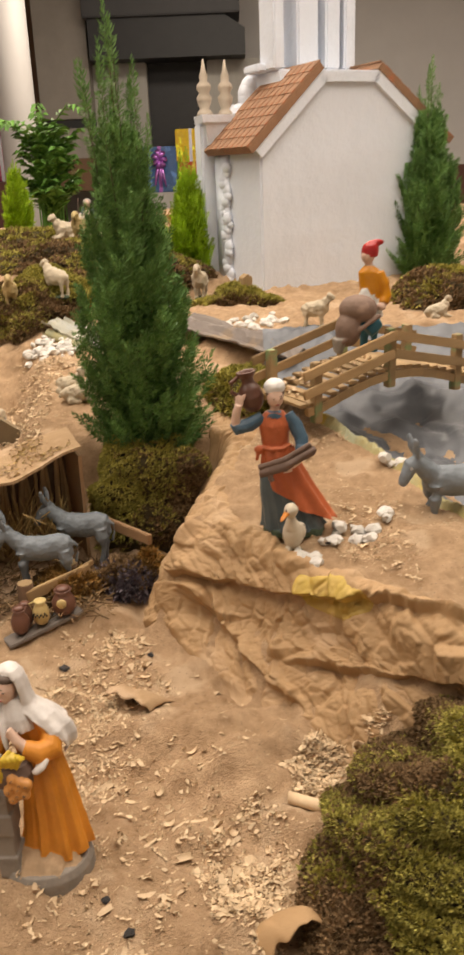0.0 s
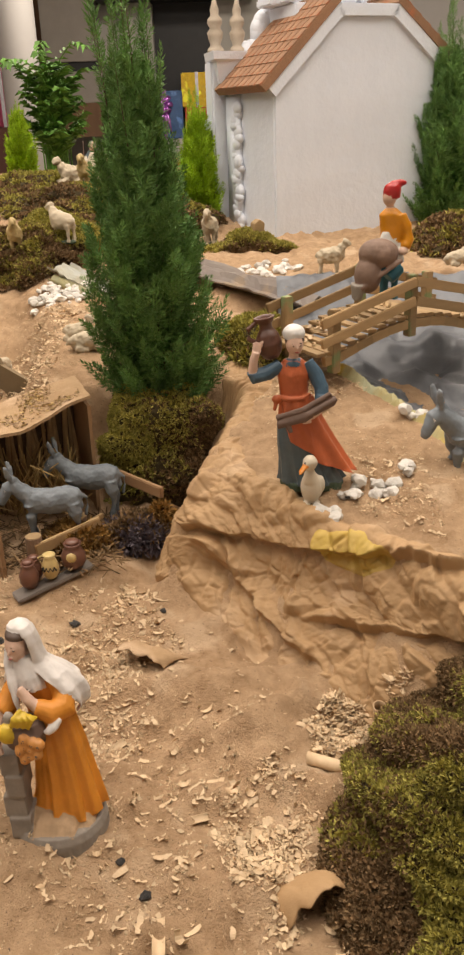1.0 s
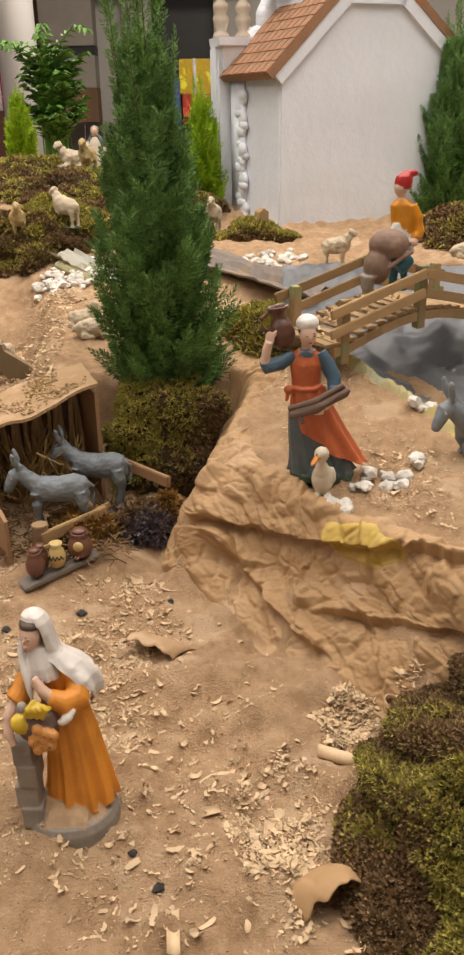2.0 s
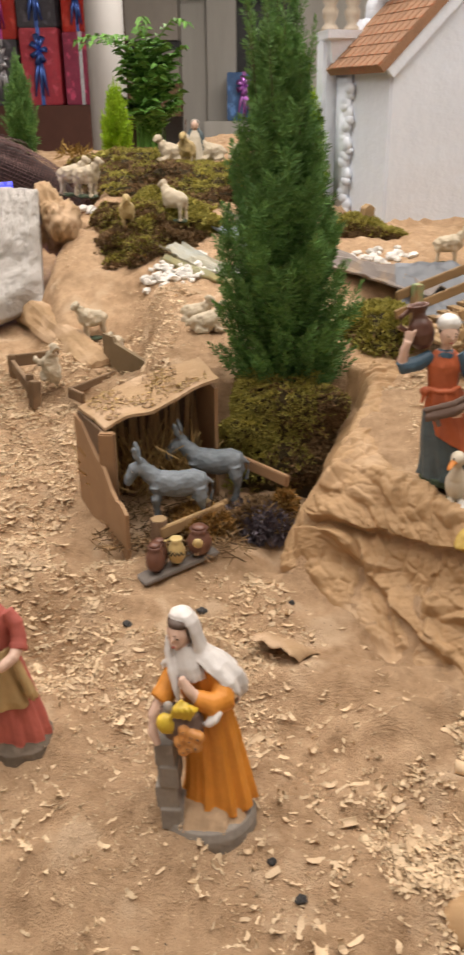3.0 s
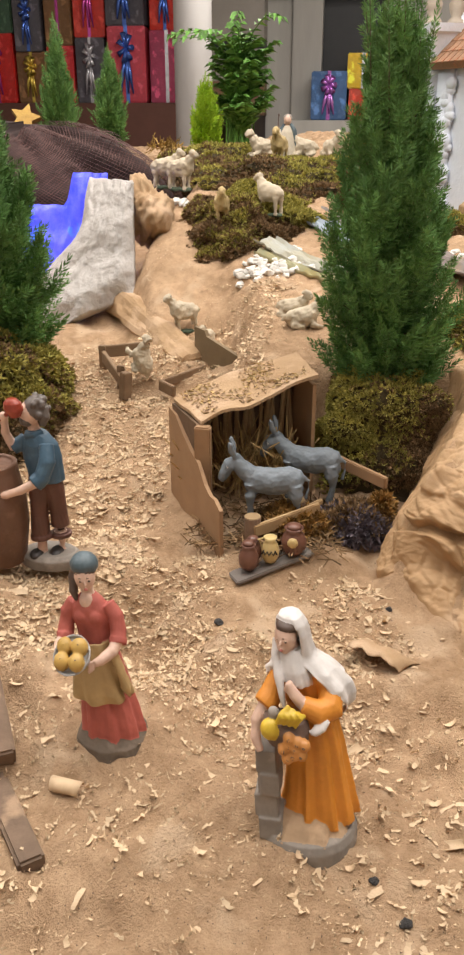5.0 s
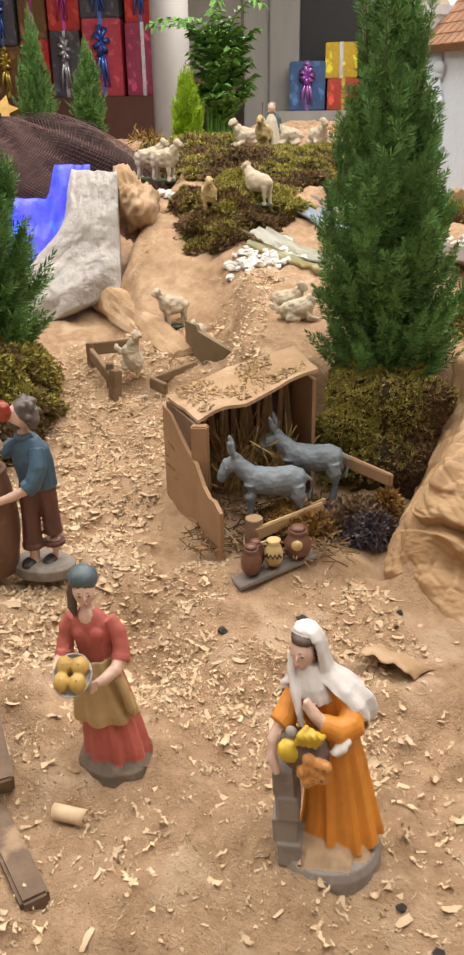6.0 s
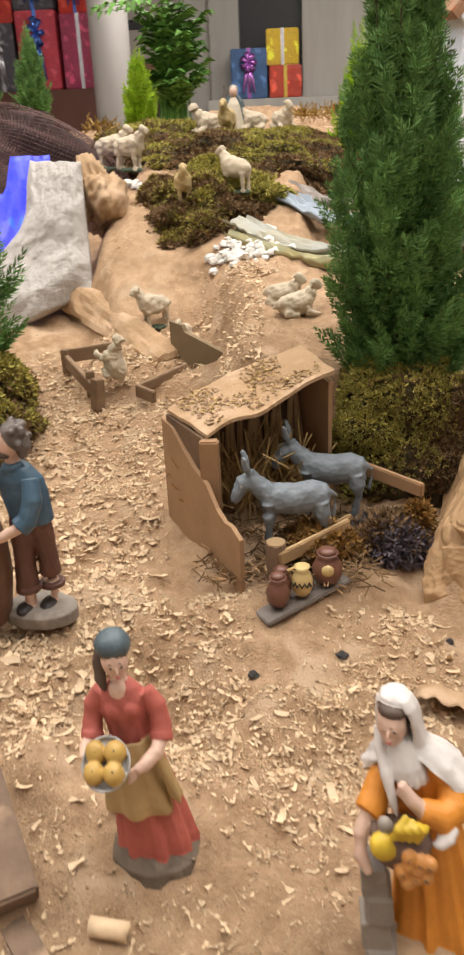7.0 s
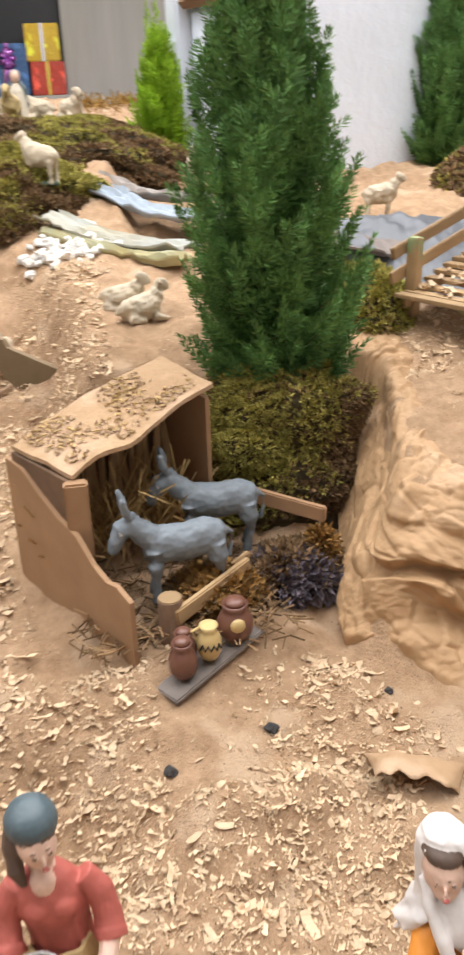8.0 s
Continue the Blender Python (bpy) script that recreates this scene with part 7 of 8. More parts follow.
# ---- rock wall, waterfall, net, star ----
def rock_wall():
    bm = bmesh.new()
    tl, tr, br, bl = (Vector(p) for p in ((-1.235, 3.10, 0.635), (-1.06, 3.0, 0.635), (-1.015, 2.80, 0.30), (-1.345, 2.70, 0.17)))
    nu, nv = 60, 70
    front, back = [], []
    for j in range(nv + 1):
        fr, bk = [], []
        for i in range(nu + 1):
            u, v = i / nu, j / nv
            p = tl.lerp(tr, u).lerp(bl.lerp(br, u), v)
            p.x += (0.04 * noise.noise((0.3, v * 4, 2)) + 0.03 * math.sin(v * 7)) * (1 - u)
            n_ = Vector((0.1, -0.85, 0.5)).normalized()
            w = 0.022 * noise.noise(Vector((u * 3, v * 4, 1))) + 0.008 * noise.noise(Vector((u * 9, v * 12, 3))) + 0.004 * noise.noise(Vector((u * 24, v * 34, 5)))
            edge = 0.03 * (1 - min(1, min(u, 1 - u, v, 1 - v) * 8))
            fr.append(bm.verts.new(p + n_ * (w - edge)))
            bk.append(bm.verts.new(p - n_ * 0.06))
        front.append(fr), back.append(bk)
    for j in range(nv):
        for i in range(nu):
            bm.faces.new((front[j][i], front[j + 1][i], front[j + 1][i + 1], front[j][i + 1]))
            bm.faces.new((back[j][i], back[j][i + 1], back[j + 1][i + 1], back[j + 1][i]))
    for i in range(nu):
        bm.faces.new((front[0][i], front[0][i + 1], back[0][i + 1], back[0][i]))
        bm.faces.new((front[nv][i], back[nv][i], back[nv][i + 1], front[nv][i + 1]))
    for j in range(nv):
        bm.faces.new((front[j][0], back[j][0], back[j + 1][0], front[j + 1][0]))
        bm.faces.new((front[j][nu], front[j + 1][nu], back[j + 1][nu], back[j][nu]))
    tagged(part("rock_wall", bm, ROCK, smooth=True), "rough whitewashed rock slab beside the blue waterfall", "rock")


rock_wall()
BLUEGLOW = mat("blue_lit_plastic", (0.03, 0.06, 0.95), (0.16, 0.16, 0.85), 16, 0.25, 0.6, 30, emit=0.65, dist=0.01, third=((0.02, 0.3, 1.0), 9, 0.58))


def waterfall():
    def f(u, v):
        p = Vector((-1.52, 3.2, 0.14)).lerp(Vector((-1.20, 3.2, 0.14)), u)
        p.z = 0.14 + v * (0.38 + 0.11 * float(ss(0.5, 0.62, np.array(u))))
        p.y = 3.06 + 0.12 * v + 0.02 * noise.noise(Vector((u * 6, v * 7, 0))) + 0.012 * math.sin(u * 30 + v * 3)
        return p
    bm = bmesh.new()
    grid_slab(bm, f, 34, 30, 0.02)
    tagged(part("waterfall", bm, BLUEGLOW, smooth=True), "frozen-looking waterfall sheet lit blue from within", "waterfall")


waterfall()


def net_mound():
    t = thing("netted_mound", -1.72, 3.75, 0.40, 0, "mound covered in dark brown fishing net", "mound")
    rx, ry, h = 0.60, 0.42, 0.36
    A, E2 = np.meshgrid(np.linspace(0, 2 * np.pi, 65), np.linspace(-0.3, np.pi / 2, 24))

    def surf(a, e):
        w = 1 + 0.12 * vnoise(np.cos(a) * 3 + 5, np.sin(a) * 3 + e * 2) + 0.05 * vnoise(np.cos(a) * 8, np.sin(a) * 8 + e * 6)
        return np.stack([rx * np.cos(a) * np.cos(e) ** 0.7 * w if np.isscalar(e) else rx * np.cos(a) * np.abs(np.cos(e)) ** 0.7 * w, ry * np.sin(a) * np.abs(np.cos(e)) ** 0.7 * w, h * np.sin(e) * w], -1)
    v = surf(A, E2).reshape(-1, 3)
    i = np.arange(65 * 24).reshape(24, 65)
    q = np.stack([i[:-1, :-1], i[:-1, 1:], i[1:, 1:], i[1:, :-1]], -1).reshape(-1, 4)
    raw("mound", v * 0.96, q, mat("mound_cloth", (0.045, 0.025, 0.022), (0.03, 0.018, 0.016), 30, 0.9, 0.6), t)
    V, F = [], []
    m = 190
    for k in range(m):
        for sg in (-1, 1):
            a = np.linspace(0, 1.5, 26) * sg + 2 * np.pi * k / m
            e = np.linspace(-0.2, 1.45, 26)
            p = surf(a, e)
            d = np.zeros_like(p)
            d[:-1] = p[1:] - p[:-1]
            d[-1] = d[-2]
            up = p / np.linalg.norm(p, axis=1, keepdims=True)
            s = np.cross(d, up)
            s = s / (np.linalg.norm(s, axis=1, keepdims=True) + 1e-9) * 0.0016
            b = len(V)
            for x in range(26):
                V += [p[x] + s[x] + up[x] * 0.002, p[x] - s[x] + up[x] * 0.002]
            F += [[b + 2 * x, b + 2 * x + 1, b + 2 * x + 3, b + 2 * x + 2] for x in range(25)]
    tagged(raw("net", np.array(V), np.array(F), NET, t, smooth=False), kind="stuff")


net_mound()
GOLD = mat("gold_foil", (0.40, 0.25, 0.06), (0.26, 0.15, 0.04), 60, 0.55, 0.9, metal=0.6)


def star():
    bm = bmesh.new()
    pts = [(math.cos(math.pi / 2 + k * math.pi / 5) * (0.068 if k % 2 == 0 else 0.034), math.sin(math.pi / 2 + k * math.pi / 5) * (0.068 if k % 2 == 0 else 0.034)) for k in range(10)]
    prism(bm, pts, -0.012, 0.012)
    ob = part("gold_star", bm, GOLD)
    put(ob, -1.78, 3.92, 0.79, 10, -38, 14)
    tagged(ob, "glittering gold star lying on the netted mound", "star ornament")


star()


def tinsel(x, y, z, lx, ly, n, seed):
    rg = np.random.default_rng(seed)
    vv, ff = straw(rg, n, lambda k: (rg.uniform(-lx, lx), rg.uniform(-ly, ly), rg.uniform(0, 0.03)), lambda k: rg.normal(size=3) + [0, 0, 0.4], 0.05, 0.0025)
    ob = raw("gold_tinsel", vv, ff, GOLD, smooth=False)
    put(ob, x, y, z)
    tagged(ob, "gold tinsel garland along the back of the display", "tinsel")


tinsel(-1.33, 4.6, 0.63, 0.07, 0.05, 120, 51)
tinsel(-0.30, 5.3, 0.63, 0.16, 0.06, 260, 52)
tinsel(0.02, 4.5, 0.56, 0.06, 0.06, 120, 53)
conifer("conifer_tree", -2.45, 6.2, 0.62, 0.72, 0.22, 70, NEEDLE, 16, "small green conifer before the wall of presents", size=0.06)
conifer("conifer_tree", -2.12, 6.3, 0.62, 0.55, 0.16, 60, NEEDLE, 17, "slim green conifer before the wall of presents", size=0.06)


# ---- bridge, pond, stream ----
BRIDGEPOST = mat("green_daubed_post", (0.40, 0.27, 0.14), (0.29, 0.19, 0.09), 40, 0.8, 0.4, obj=0.15, third=((0.22, 0.28, 0.13), 22, 0.53))


def bridge():
    t = thing("wooden_bridge", 0.21, 2.06, 0.36, math.degrees(math.atan2(0.12, 0.2)), "small arched bridge of light wooden sticks over the pond", "bridge")
    L, Wd = 0.50, 0.20
    arch = lambda x: 0.055 * math.sin(math.pi * min(1, max(0, x / L)))
    for y in (0.0, Wd):
        xs = (0.0, 0.235, 0.47)
        for x in xs:
            bm = bmesh.new()
            box(bm, x - 0.012, y - 0.012, arch(x) - 0.045, x + 0.012, y + 0.012, arch(x) + 0.108, 0.002)
            part("post", bm, BRIDGEPOST, t)
        for z in (0.045, 0.092):
            for a, b in ((-0.05, 0.235), (0.235, 0.52)):
                bm = bmesh.new()
                s = -0.017 if y == 0.0 else 0.017
                beam(bm, (a, y + s, arch(a) + z - (0.012 if a < 0 else 0)), (b, y + s, arch(b) + z - (0.012 if b > L else 0)), 0.009, 0.024, 0.002)
                part("rail", bm, STICKWOOD, t)
        n = 12
        for k in range(n):
            a, b = -0.03 + 0.56 * k / n, -0.03 + 0.56 * (k + 1) / n
            bm = bmesh.new()
            beam(bm, (a, y, arch(a) - 0.014), (b + 0.004, y, arch(b) - 0.014), 0.016, 0.022, 0.001)
            part("arch_block", bm, STICKWOOD, t)
    for k in range(20):
        x = -0.04 + 0.58 * k / 19
        bm = bmesh.new()
        box(bm, x - 0.013, -0.005, arch(x), x + 0.013, Wd + 0.005, arch(x) + 0.008, 0.001)
        part("deck_plank", bm, STICKWOOD, t)


bridge()


def pond_z(x, y):
    return land(x, y) - 0.01 + 0.02 * ss(-0.02, 0.03, pond_q(x, y)) + 0.014 * crumple(x, y, 3.0) * ss(0, 0.1, pond_q(x, y)) + 0.06 * ss(2.3, 2.6, y)


tagged(sheet("pond_sheet", pond_z, 0.1, 1.3, 1.3, 2.75, 0.012, TARP, lambda x, y: (pond_q(x, y) > -0.03) & (y > 1.75 + 0.5 * np.maximum(0, 0.5 - x))), "grey plastic sheet forming the pond under the bridge", "pond sheet")
RIMP = mat("yellow_green_rim_paper", (0.42, 0.33, 0.12), (0.36, 0.38, 0.26), 14, 0.6, 0.3, third=((0.55, 0.38, 0.06), 10, 0.56))
tagged(sheet("painted_paper_edge", lambda x, y: land(x, y) - 0.010 + 0.026 * np.exp(-((pond_q(x, y) - 0.005 + 0.008 * vnoise(x * 12, y * 12)) / 0.018) ** 2) + 0.003 * crumple(x, y, 9), 0.1, 0.7, 1.5, 2.4, 0.006, RIMP,
             lambda x, y: (pond_q(x, y) > -0.06) & (pond_q(x, y) < 0.04), smooth=False), "yellow and green painted paper rim of the pond", "paper rim")


def ribbon(name, a, b, w, m, label, lift=0.02, sag=0.02, seed=0, yellow=None):
    """A stiff folded paper strip from a to b lying on the land."""
    a, b = Vector(a), Vector(b)
    s = (b - a).cross(Vector((0, 0, 1))).normalized() * w / 2

    def f(u, v):
        p = a.lerp(b, u) + s * (2 * v - 1)
        p.z += 0.022 * float(tri(np.array(v * 1.6 + 0.2))) + 0.012 * noise.noise(Vector((u * 4 + seed, v * 5, seed))) - sag * math.sin(math.pi * u) + 0.006 * float(crumple(np.array(u * 0.6 + seed), np.array(v * 0.3), 7))
        return p
    bm = bmesh.new()
    grid_slab(bm, f, 26, 12, 0.005)
    tagged(part(name, bm, m), label, "paper strip")


ribbon("stream_strip", (-0.60, 2.89, 0.45), (-0.28, 2.62, 0.40), 0.10, PAINTPAPER, "pale painted paper strip forming a stream bed", seed=1)
ribbon("stream_strip", (-0.61, 2.84, 0.425), (-0.30, 2.56, 0.385), 0.05, RIMP, "yellow painted paper strip edging the stream bed", seed=2)
ribbon("stream_strip", (-0.46, 3.13, 0.485), (-0.20, 2.86, 0.43), 0.10, PAINTBLUE, "pale blue painted paper strip of the stream", seed=3)
ribbon("stream_strip", (-0.45, 3.25, 0.50), (-0.18, 3.0, 0.46), 0.06, mat("grey_brown_paper", (0.30, 0.27, 0.24), (0.24, 0.20, 0.17), 12, 0.7, 0.3), "grey-brown painted paper strip above the stream", seed=4)
ribbon("stream_strip", (-0.53, 4.0, 0.58), (-0.40, 3.7, 0.55), 0.12, PAINTBLUE, "pale blue paper scrap on the mossy hill", seed=5)
ribbon("stream_sheet", (-0.20, 3.05, 0.42), (0.22, 2.60, 0.37), 0.17, mat("grey_brown_sheet", (0.20, 0.165, 0.14), (0.13, 0.10, 0.085), 10, 0.55, 0.4, third=((0.30, 0.21, 0.125), 8, 0.54)), "grey and brown crumpled sheet of the dry stream", seed=6, sag=0.0)

# ---- white stones, coal ----
def stone_mesh(seed):
    bm = bmesh.new()
    bmesh.ops.create_icosphere(bm, subdivisions=2, radius=1)
    for v in bm.verts:
        v.co *= 1 + 0.5 * noise.noise(v.co * 1.2 + Vector((seed * 3, 0, 0))) + 0.1 * noise.noise(v.co * 2.6 + Vector((0, seed, 0)))
        v.co.z *= 0.62
    bmesh.ops.scale(bm, vec=(S, S, S), verts=bm.verts)
    me = bpy.data.meshes.new("white_stone")
    bm.to_mesh(me)
    bm.free()
    return me


STONES = [stone_mesh(k) for k in range(5)]
for me_ in STONES:
    me_.materials.append(WHITESTONE)


def stones(n, cx, cy, rx, ry, size, seed, label, rot=0.0):
    r = random.Random(seed)
    for k in range(n):
        a, q = r.uniform(0, 6.28), math.sqrt(r.random()) * r.uniform(0.6, 1)
        u, v = math.cos(a) * rx * q, math.sin(a) * ry * q
        x, y = cx + u * math.cos(rot) - v * math.sin(rot), cy + u * math.sin(rot) + v * math.cos(rot)
        sz = size * r.uniform(0.6, 1.35)
        ob = new("white_stone", STONES[k % 5])
        ob.matrix_world = pose(x * S, y * S, (at(x, y) + sz * 0.45) * S, r.uniform(-20, 20), r.uniform(-20, 20), r.uniform(0, 360)) @ Matrix.Diagonal((sz, sz * r.uniform(0.65, 1), sz, 1))
        tagged(ob, label, "stone", "white stones")


stones(70, -0.535, 2.74, 0.15, 0.11, 0.0135, 61, "small white decorative stone on the sand ledge", 0.5)
stones(14, -0.52, 2.86, 0.04, 0.05, 0.014, 66, "white decorative stone heaped below the hillside")
stones(46, 0.06, 3.06, 0.17, 0.12, 0.016, 62, "white decorative stone beside the dry stream")
stones(17, 0.255, 1.61, 0.14, 0.055, 0.015, 63, "white stone lying behind the cream duck", 0.55)
stones(5, 0.15, 1.515, 0.035, 0.02, 0.017, 64, "white stone at the foot of the hill path")
stones(12, -0.93, 3.30, 0.06, 0.05, 0.017, 65, "white stone beside the grazing sheep")
stones(3, 0.37, 1.90, 0.03, 0.03, 0.02, 67, "white stone on the pond rim")

r_ = random.Random(8)
for x_, y_ in ((-0.352, 1.49), (-0.18, 1.522), (-0.195, 0.94), (-0.155, 0.885), (-0.49, 1.45), (-0.10, 1.60), (0.19, 1.58), (0.26, 1.64)):
    ob_ = new("coal_lump", STONES[int(r_.random() * 5)].copy())
    ob_.data.materials.clear()
    ob_.data.materials.append(COAL)
    z_ = r_.uniform(0.006, 0.010)
    ob_.matrix_world = pose(x_ * S, y_ * S, (at(x_, y_) + z_ * 0.4) * S, 0, 0, r_.uniform(0, 360)) @ Matrix.Scale(z_, 4)
    tagged(ob_, "small black lump of coal on the sand", "coal", "coal lumps")


# ---- trestle at the edge of the sand ----
def trestle():
    t = thing("wooden_trestle", -0.695, 0.985, -0.025, 0, "weathered wooden trestle with a thick leg on the sand", "trestle")
    for n, a, b, w, h in (("block", (-0.13, 0.16, 0.09), (-0.045, 0.02, 0.02), 0.07, 0.05), ("leg", (-0.055, 0.03, -0.005), (0.068, -0.118, -0.006), 0.036, 0.024)):
        bm = bmesh.new()
        beam(bm, a, b, w, h, 0.004)
        part(n, bm, mat("weathered_wood", (0.22, 0.145, 0.095), (0.13, 0.085, 0.055), 30, 0.85, 0.6, third=((0.36, 0.24, 0.15), 20, 0.56)), t)


trestle()


# ---- wood shavings ----
def curl(r, ang, w, segs=9, twist=0.0, flat=1.0):
    """A curled strip: an arc of radius r over the angle, w wide."""
    v, f = [], []
    for k in range(segs + 1):
        a = ang * (k / segs - 0.5)
        rr = r * (1 - 0.25 * k / segs * (ang > 5))
        ww = w * (0.75 + 0.25 * math.sin(k * 2.1)) * (0.8 if k in (0, segs) else 1)
        c = np.array([rr * math.sin(a), twist * (k / segs - 0.5), rr * (1 - math.cos(a)) * flat])
        v += [c + [0, ww / 2, 0], c - [0, ww / 2, 0]]
    for k in range(segs):
        f.append([2 * k, 2 * k + 1, 2 * k + 3, 2 * k + 2])
    return np.array(v), np.array(f)


def shavings(name, n, region, seed, label, smin=0.3, smax=1.1, lift=0.001, lean=0.5, m_=None, cat="wood shavings"):
    rg = np.random.default_rng(seed)
    tmpl = [curl(0.012, 2.6, 0.006, 9, 0.004, 0.45), curl(0.020, 1.5, 0.0055, 8, 0.010, 0.4), curl(0.036, 0.7, 0.007, 6, 0.012, 0.6), curl(0.0065, 5.0, 0.004, 12, 0.012, 0.6), curl(0.024, 1.3, 0.0026, 9, 0.016, 0.35),
            curl(0.018, 0.9, 0.010, 4, 0.005, 0.8), curl(0.013, 1.2, 0.006, 4, 0.006, 0.8), curl(0.010, 3.2, 0.0025, 10, 0.016, 0.5), curl(0.030, 0.35, 0.005, 3, 0.004, 0.5), curl(0.030, 0.28, 0.008, 3, 0.006, 0.5), curl(0.009, 1.6, 0.005, 4, 0.004, 0.5)]
    for tv, tf in tmpl:
        tv += rg.normal(size=tv.shape) * 0.0014
    V, F, off = [], [], 0
    x, y = region(rg, n)
    z = land(x, y)
    which = rg.integers(0, len(tmpl), len(x))
    for k, (tv, tf) in enumerate(tmpl):
        m = which == k
        c = int(m.sum())
        if not c:
            continue
        R = spin(c, rg, lean) * (smin + (smax - smin) * rg.random(c) ** 3)[:, None, None]
        vv, ff = place_many(tv, tf, R, np.stack([x[m], y[m], z[m] + lift + rg.uniform(-0.006, 0.002, c)], -1))
        V.append(vv), F.append(ff + off)
        off += len(vv)
    ob = raw(name, np.concatenate(V), np.concatenate(F), m_ or WOODCHIP)
    tagged(ob, label, cat, kind="stuff")


def clumped(x0, x1, y0, y1, f, thr, keep=None):
    def region(rg, n):
        x, y = rg.uniform(x0, x1, n * 4), rg.uniform(y0, y1, n * 4)
        p = fnoise(x + 3, y + 5, f, 3) + rg.uniform(-0.25, 0.25, len(x)) > thr
        if keep is not None:
            p &= keep(x, y)
        return x[p][:n], y[p][:n]
    return region


in_stable = lambda x, y: (x > -0.66) & (x < -0.2) & (y > 1.63) & (y < 2.08)
off_hill = lambda x, y: ~((hill_mask(x, y)[1] > -0.03) & (hill_mask(x, y)[1] < 0.21) & (x > -0.24) & (y < 1.9)) & ~((x > -0.24) & (x < 0.05) & (y > 1.6) & (y < 2.3))
left_bank = lambda x, y: ~in_stable(x, y) & (pond_q(x, y) < 0) & off_hill(x, y)
shavings("wood_shavings", 13000, clumped(-1.3, -0.5, 1.25, 2.6, 5, -0.55, left_bank), 71, "pale curled wood shavings strewn thickly over the sand", 0.25, 1.6, 0.003, 0.4)
shavings("wood_shavings", 6500, clumped(-0.9, 0.35, 0.72, 1.7, 6, -0.1, left_bank), 72, "pale curled wood shavings scattered on the sand", 0.15, 1.3)
shavings("wood_shavings", 2600, clumped(-0.66, -0.10, 1.08, 1.58, 6, -0.3, lambda x, y: left_bank(x, y) & (((x + 0.38) / 0.24) ** 2 + ((y - 1.33) / 0.22) ** 2 + 0.9 * fnoise(x, y, 7, 2) < 0.85)), 80, "loose drift of wood shavings before the stable", 0.35, 1.2)
shavings("wood_shavings", 1400, clumped(0.06, 0.27, 1.09, 1.30, 9, -0.8, lambda x, y: ((x - 0.165) / 0.085) ** 2 + ((y - 1.195) / 0.085) ** 2 + 0.9 * fnoise(x, y, 15, 2) < 0.8), 73, "heap of wood shavings at the foot of the hill", 0.5, 1.4, 0.007, 0.5)
shavings("wood_shavings", 1500, clumped(-0.12, 0.22, 0.76, 1.20, 7, -0.3, lambda x, y: ((x - 0.04) / 0.12) ** 2 + ((y - 0.97) / 0.19) ** 2 + 0.9 * fnoise(x, y, 9, 2) < 0.8), 74, "heap of wood shavings on the open sand", 0.4, 1.4, 0.003, 0.45)
shavings("wood_shavings", 420, clumped(-0.34, -0.10, 1.34, 1.66, 7, -0.3, lambda x, y: off_hill(x, y) & (((x + 0.215) / 0.09) ** 2 + ((y - 1.5) / 0.13) ** 2 + 0.9 * fnoise(x, y, 12, 2) < 0.8)), 75, "wood shavings below the paper slope", 0.5, 1.2)
shavings("wood_shavings", 1100, clumped(0.0, 0.35, 2.0, 2.55, 7, -0.4, lambda x, y: (hill_mask(x, y)[2] > 0.05) & (pond_q(x, y) < 0.02)), 76, "wood shavings heaped before the bridge", 0.5, 1.3)
shavings("wood_shavings", 1100, clumped(-1.0, -0.45, 2.2, 3.0, 6, -0.1), 77, "wood shavings on the sand ledge", 0.3, 1.0)
shavings("wood_shavings", 420, clumped(0.2, 0.7, 1.35, 1.75, 7, 0.0, lambda x, y: (pond_q(x, y) < -0.03) & off_hill(x, y)), 78, "wood shavings scattered on the hill", 0.4, 1.1)
shavings("wood_shavings", 500, clumped(0.0, 0.35, 1.55, 2.05, 7, -0.1, lambda x, y: (pond_q(x, y) < -0.05) & off_hill(x, y)), 82, "wood shavings lying on the sandy hilltop", 0.3, 1.0)
shavings("wood_chips", 16000, clumped(-1.2, 0.6, 0.6, 2.4, 8, -0.1, left_bank), 79, "fine crumbs of pale wood on the sand", 0.08, 0.45, 0.001)


CRUMB = mat("dark_crumb", (0.10, 0.07, 0.05), (0.16, 0.11, 0.075), 60, 0.9, 0.0, isl=0.5, spec=0.2)
shavings("dark_crumbs", 6500, clumped(-1.1, 0.5, 0.65, 1.9, 5, -0.1, left_bank), 81, "tiny dark crumbs of bark strewn over the sand", 0.06, 0.24, 0.001, 0.5, CRUMB, "bark crumbs")


shavings("sand_crumbs", 15000, clumped(-1.1, 0.5, 0.6, 1.75, 4, -0.7, left_bank), 83, "small crumbs and lumps of damp sand on the ground", 0.06, 0.34, 0.001, 1.2, SAND, "sand crumbs")


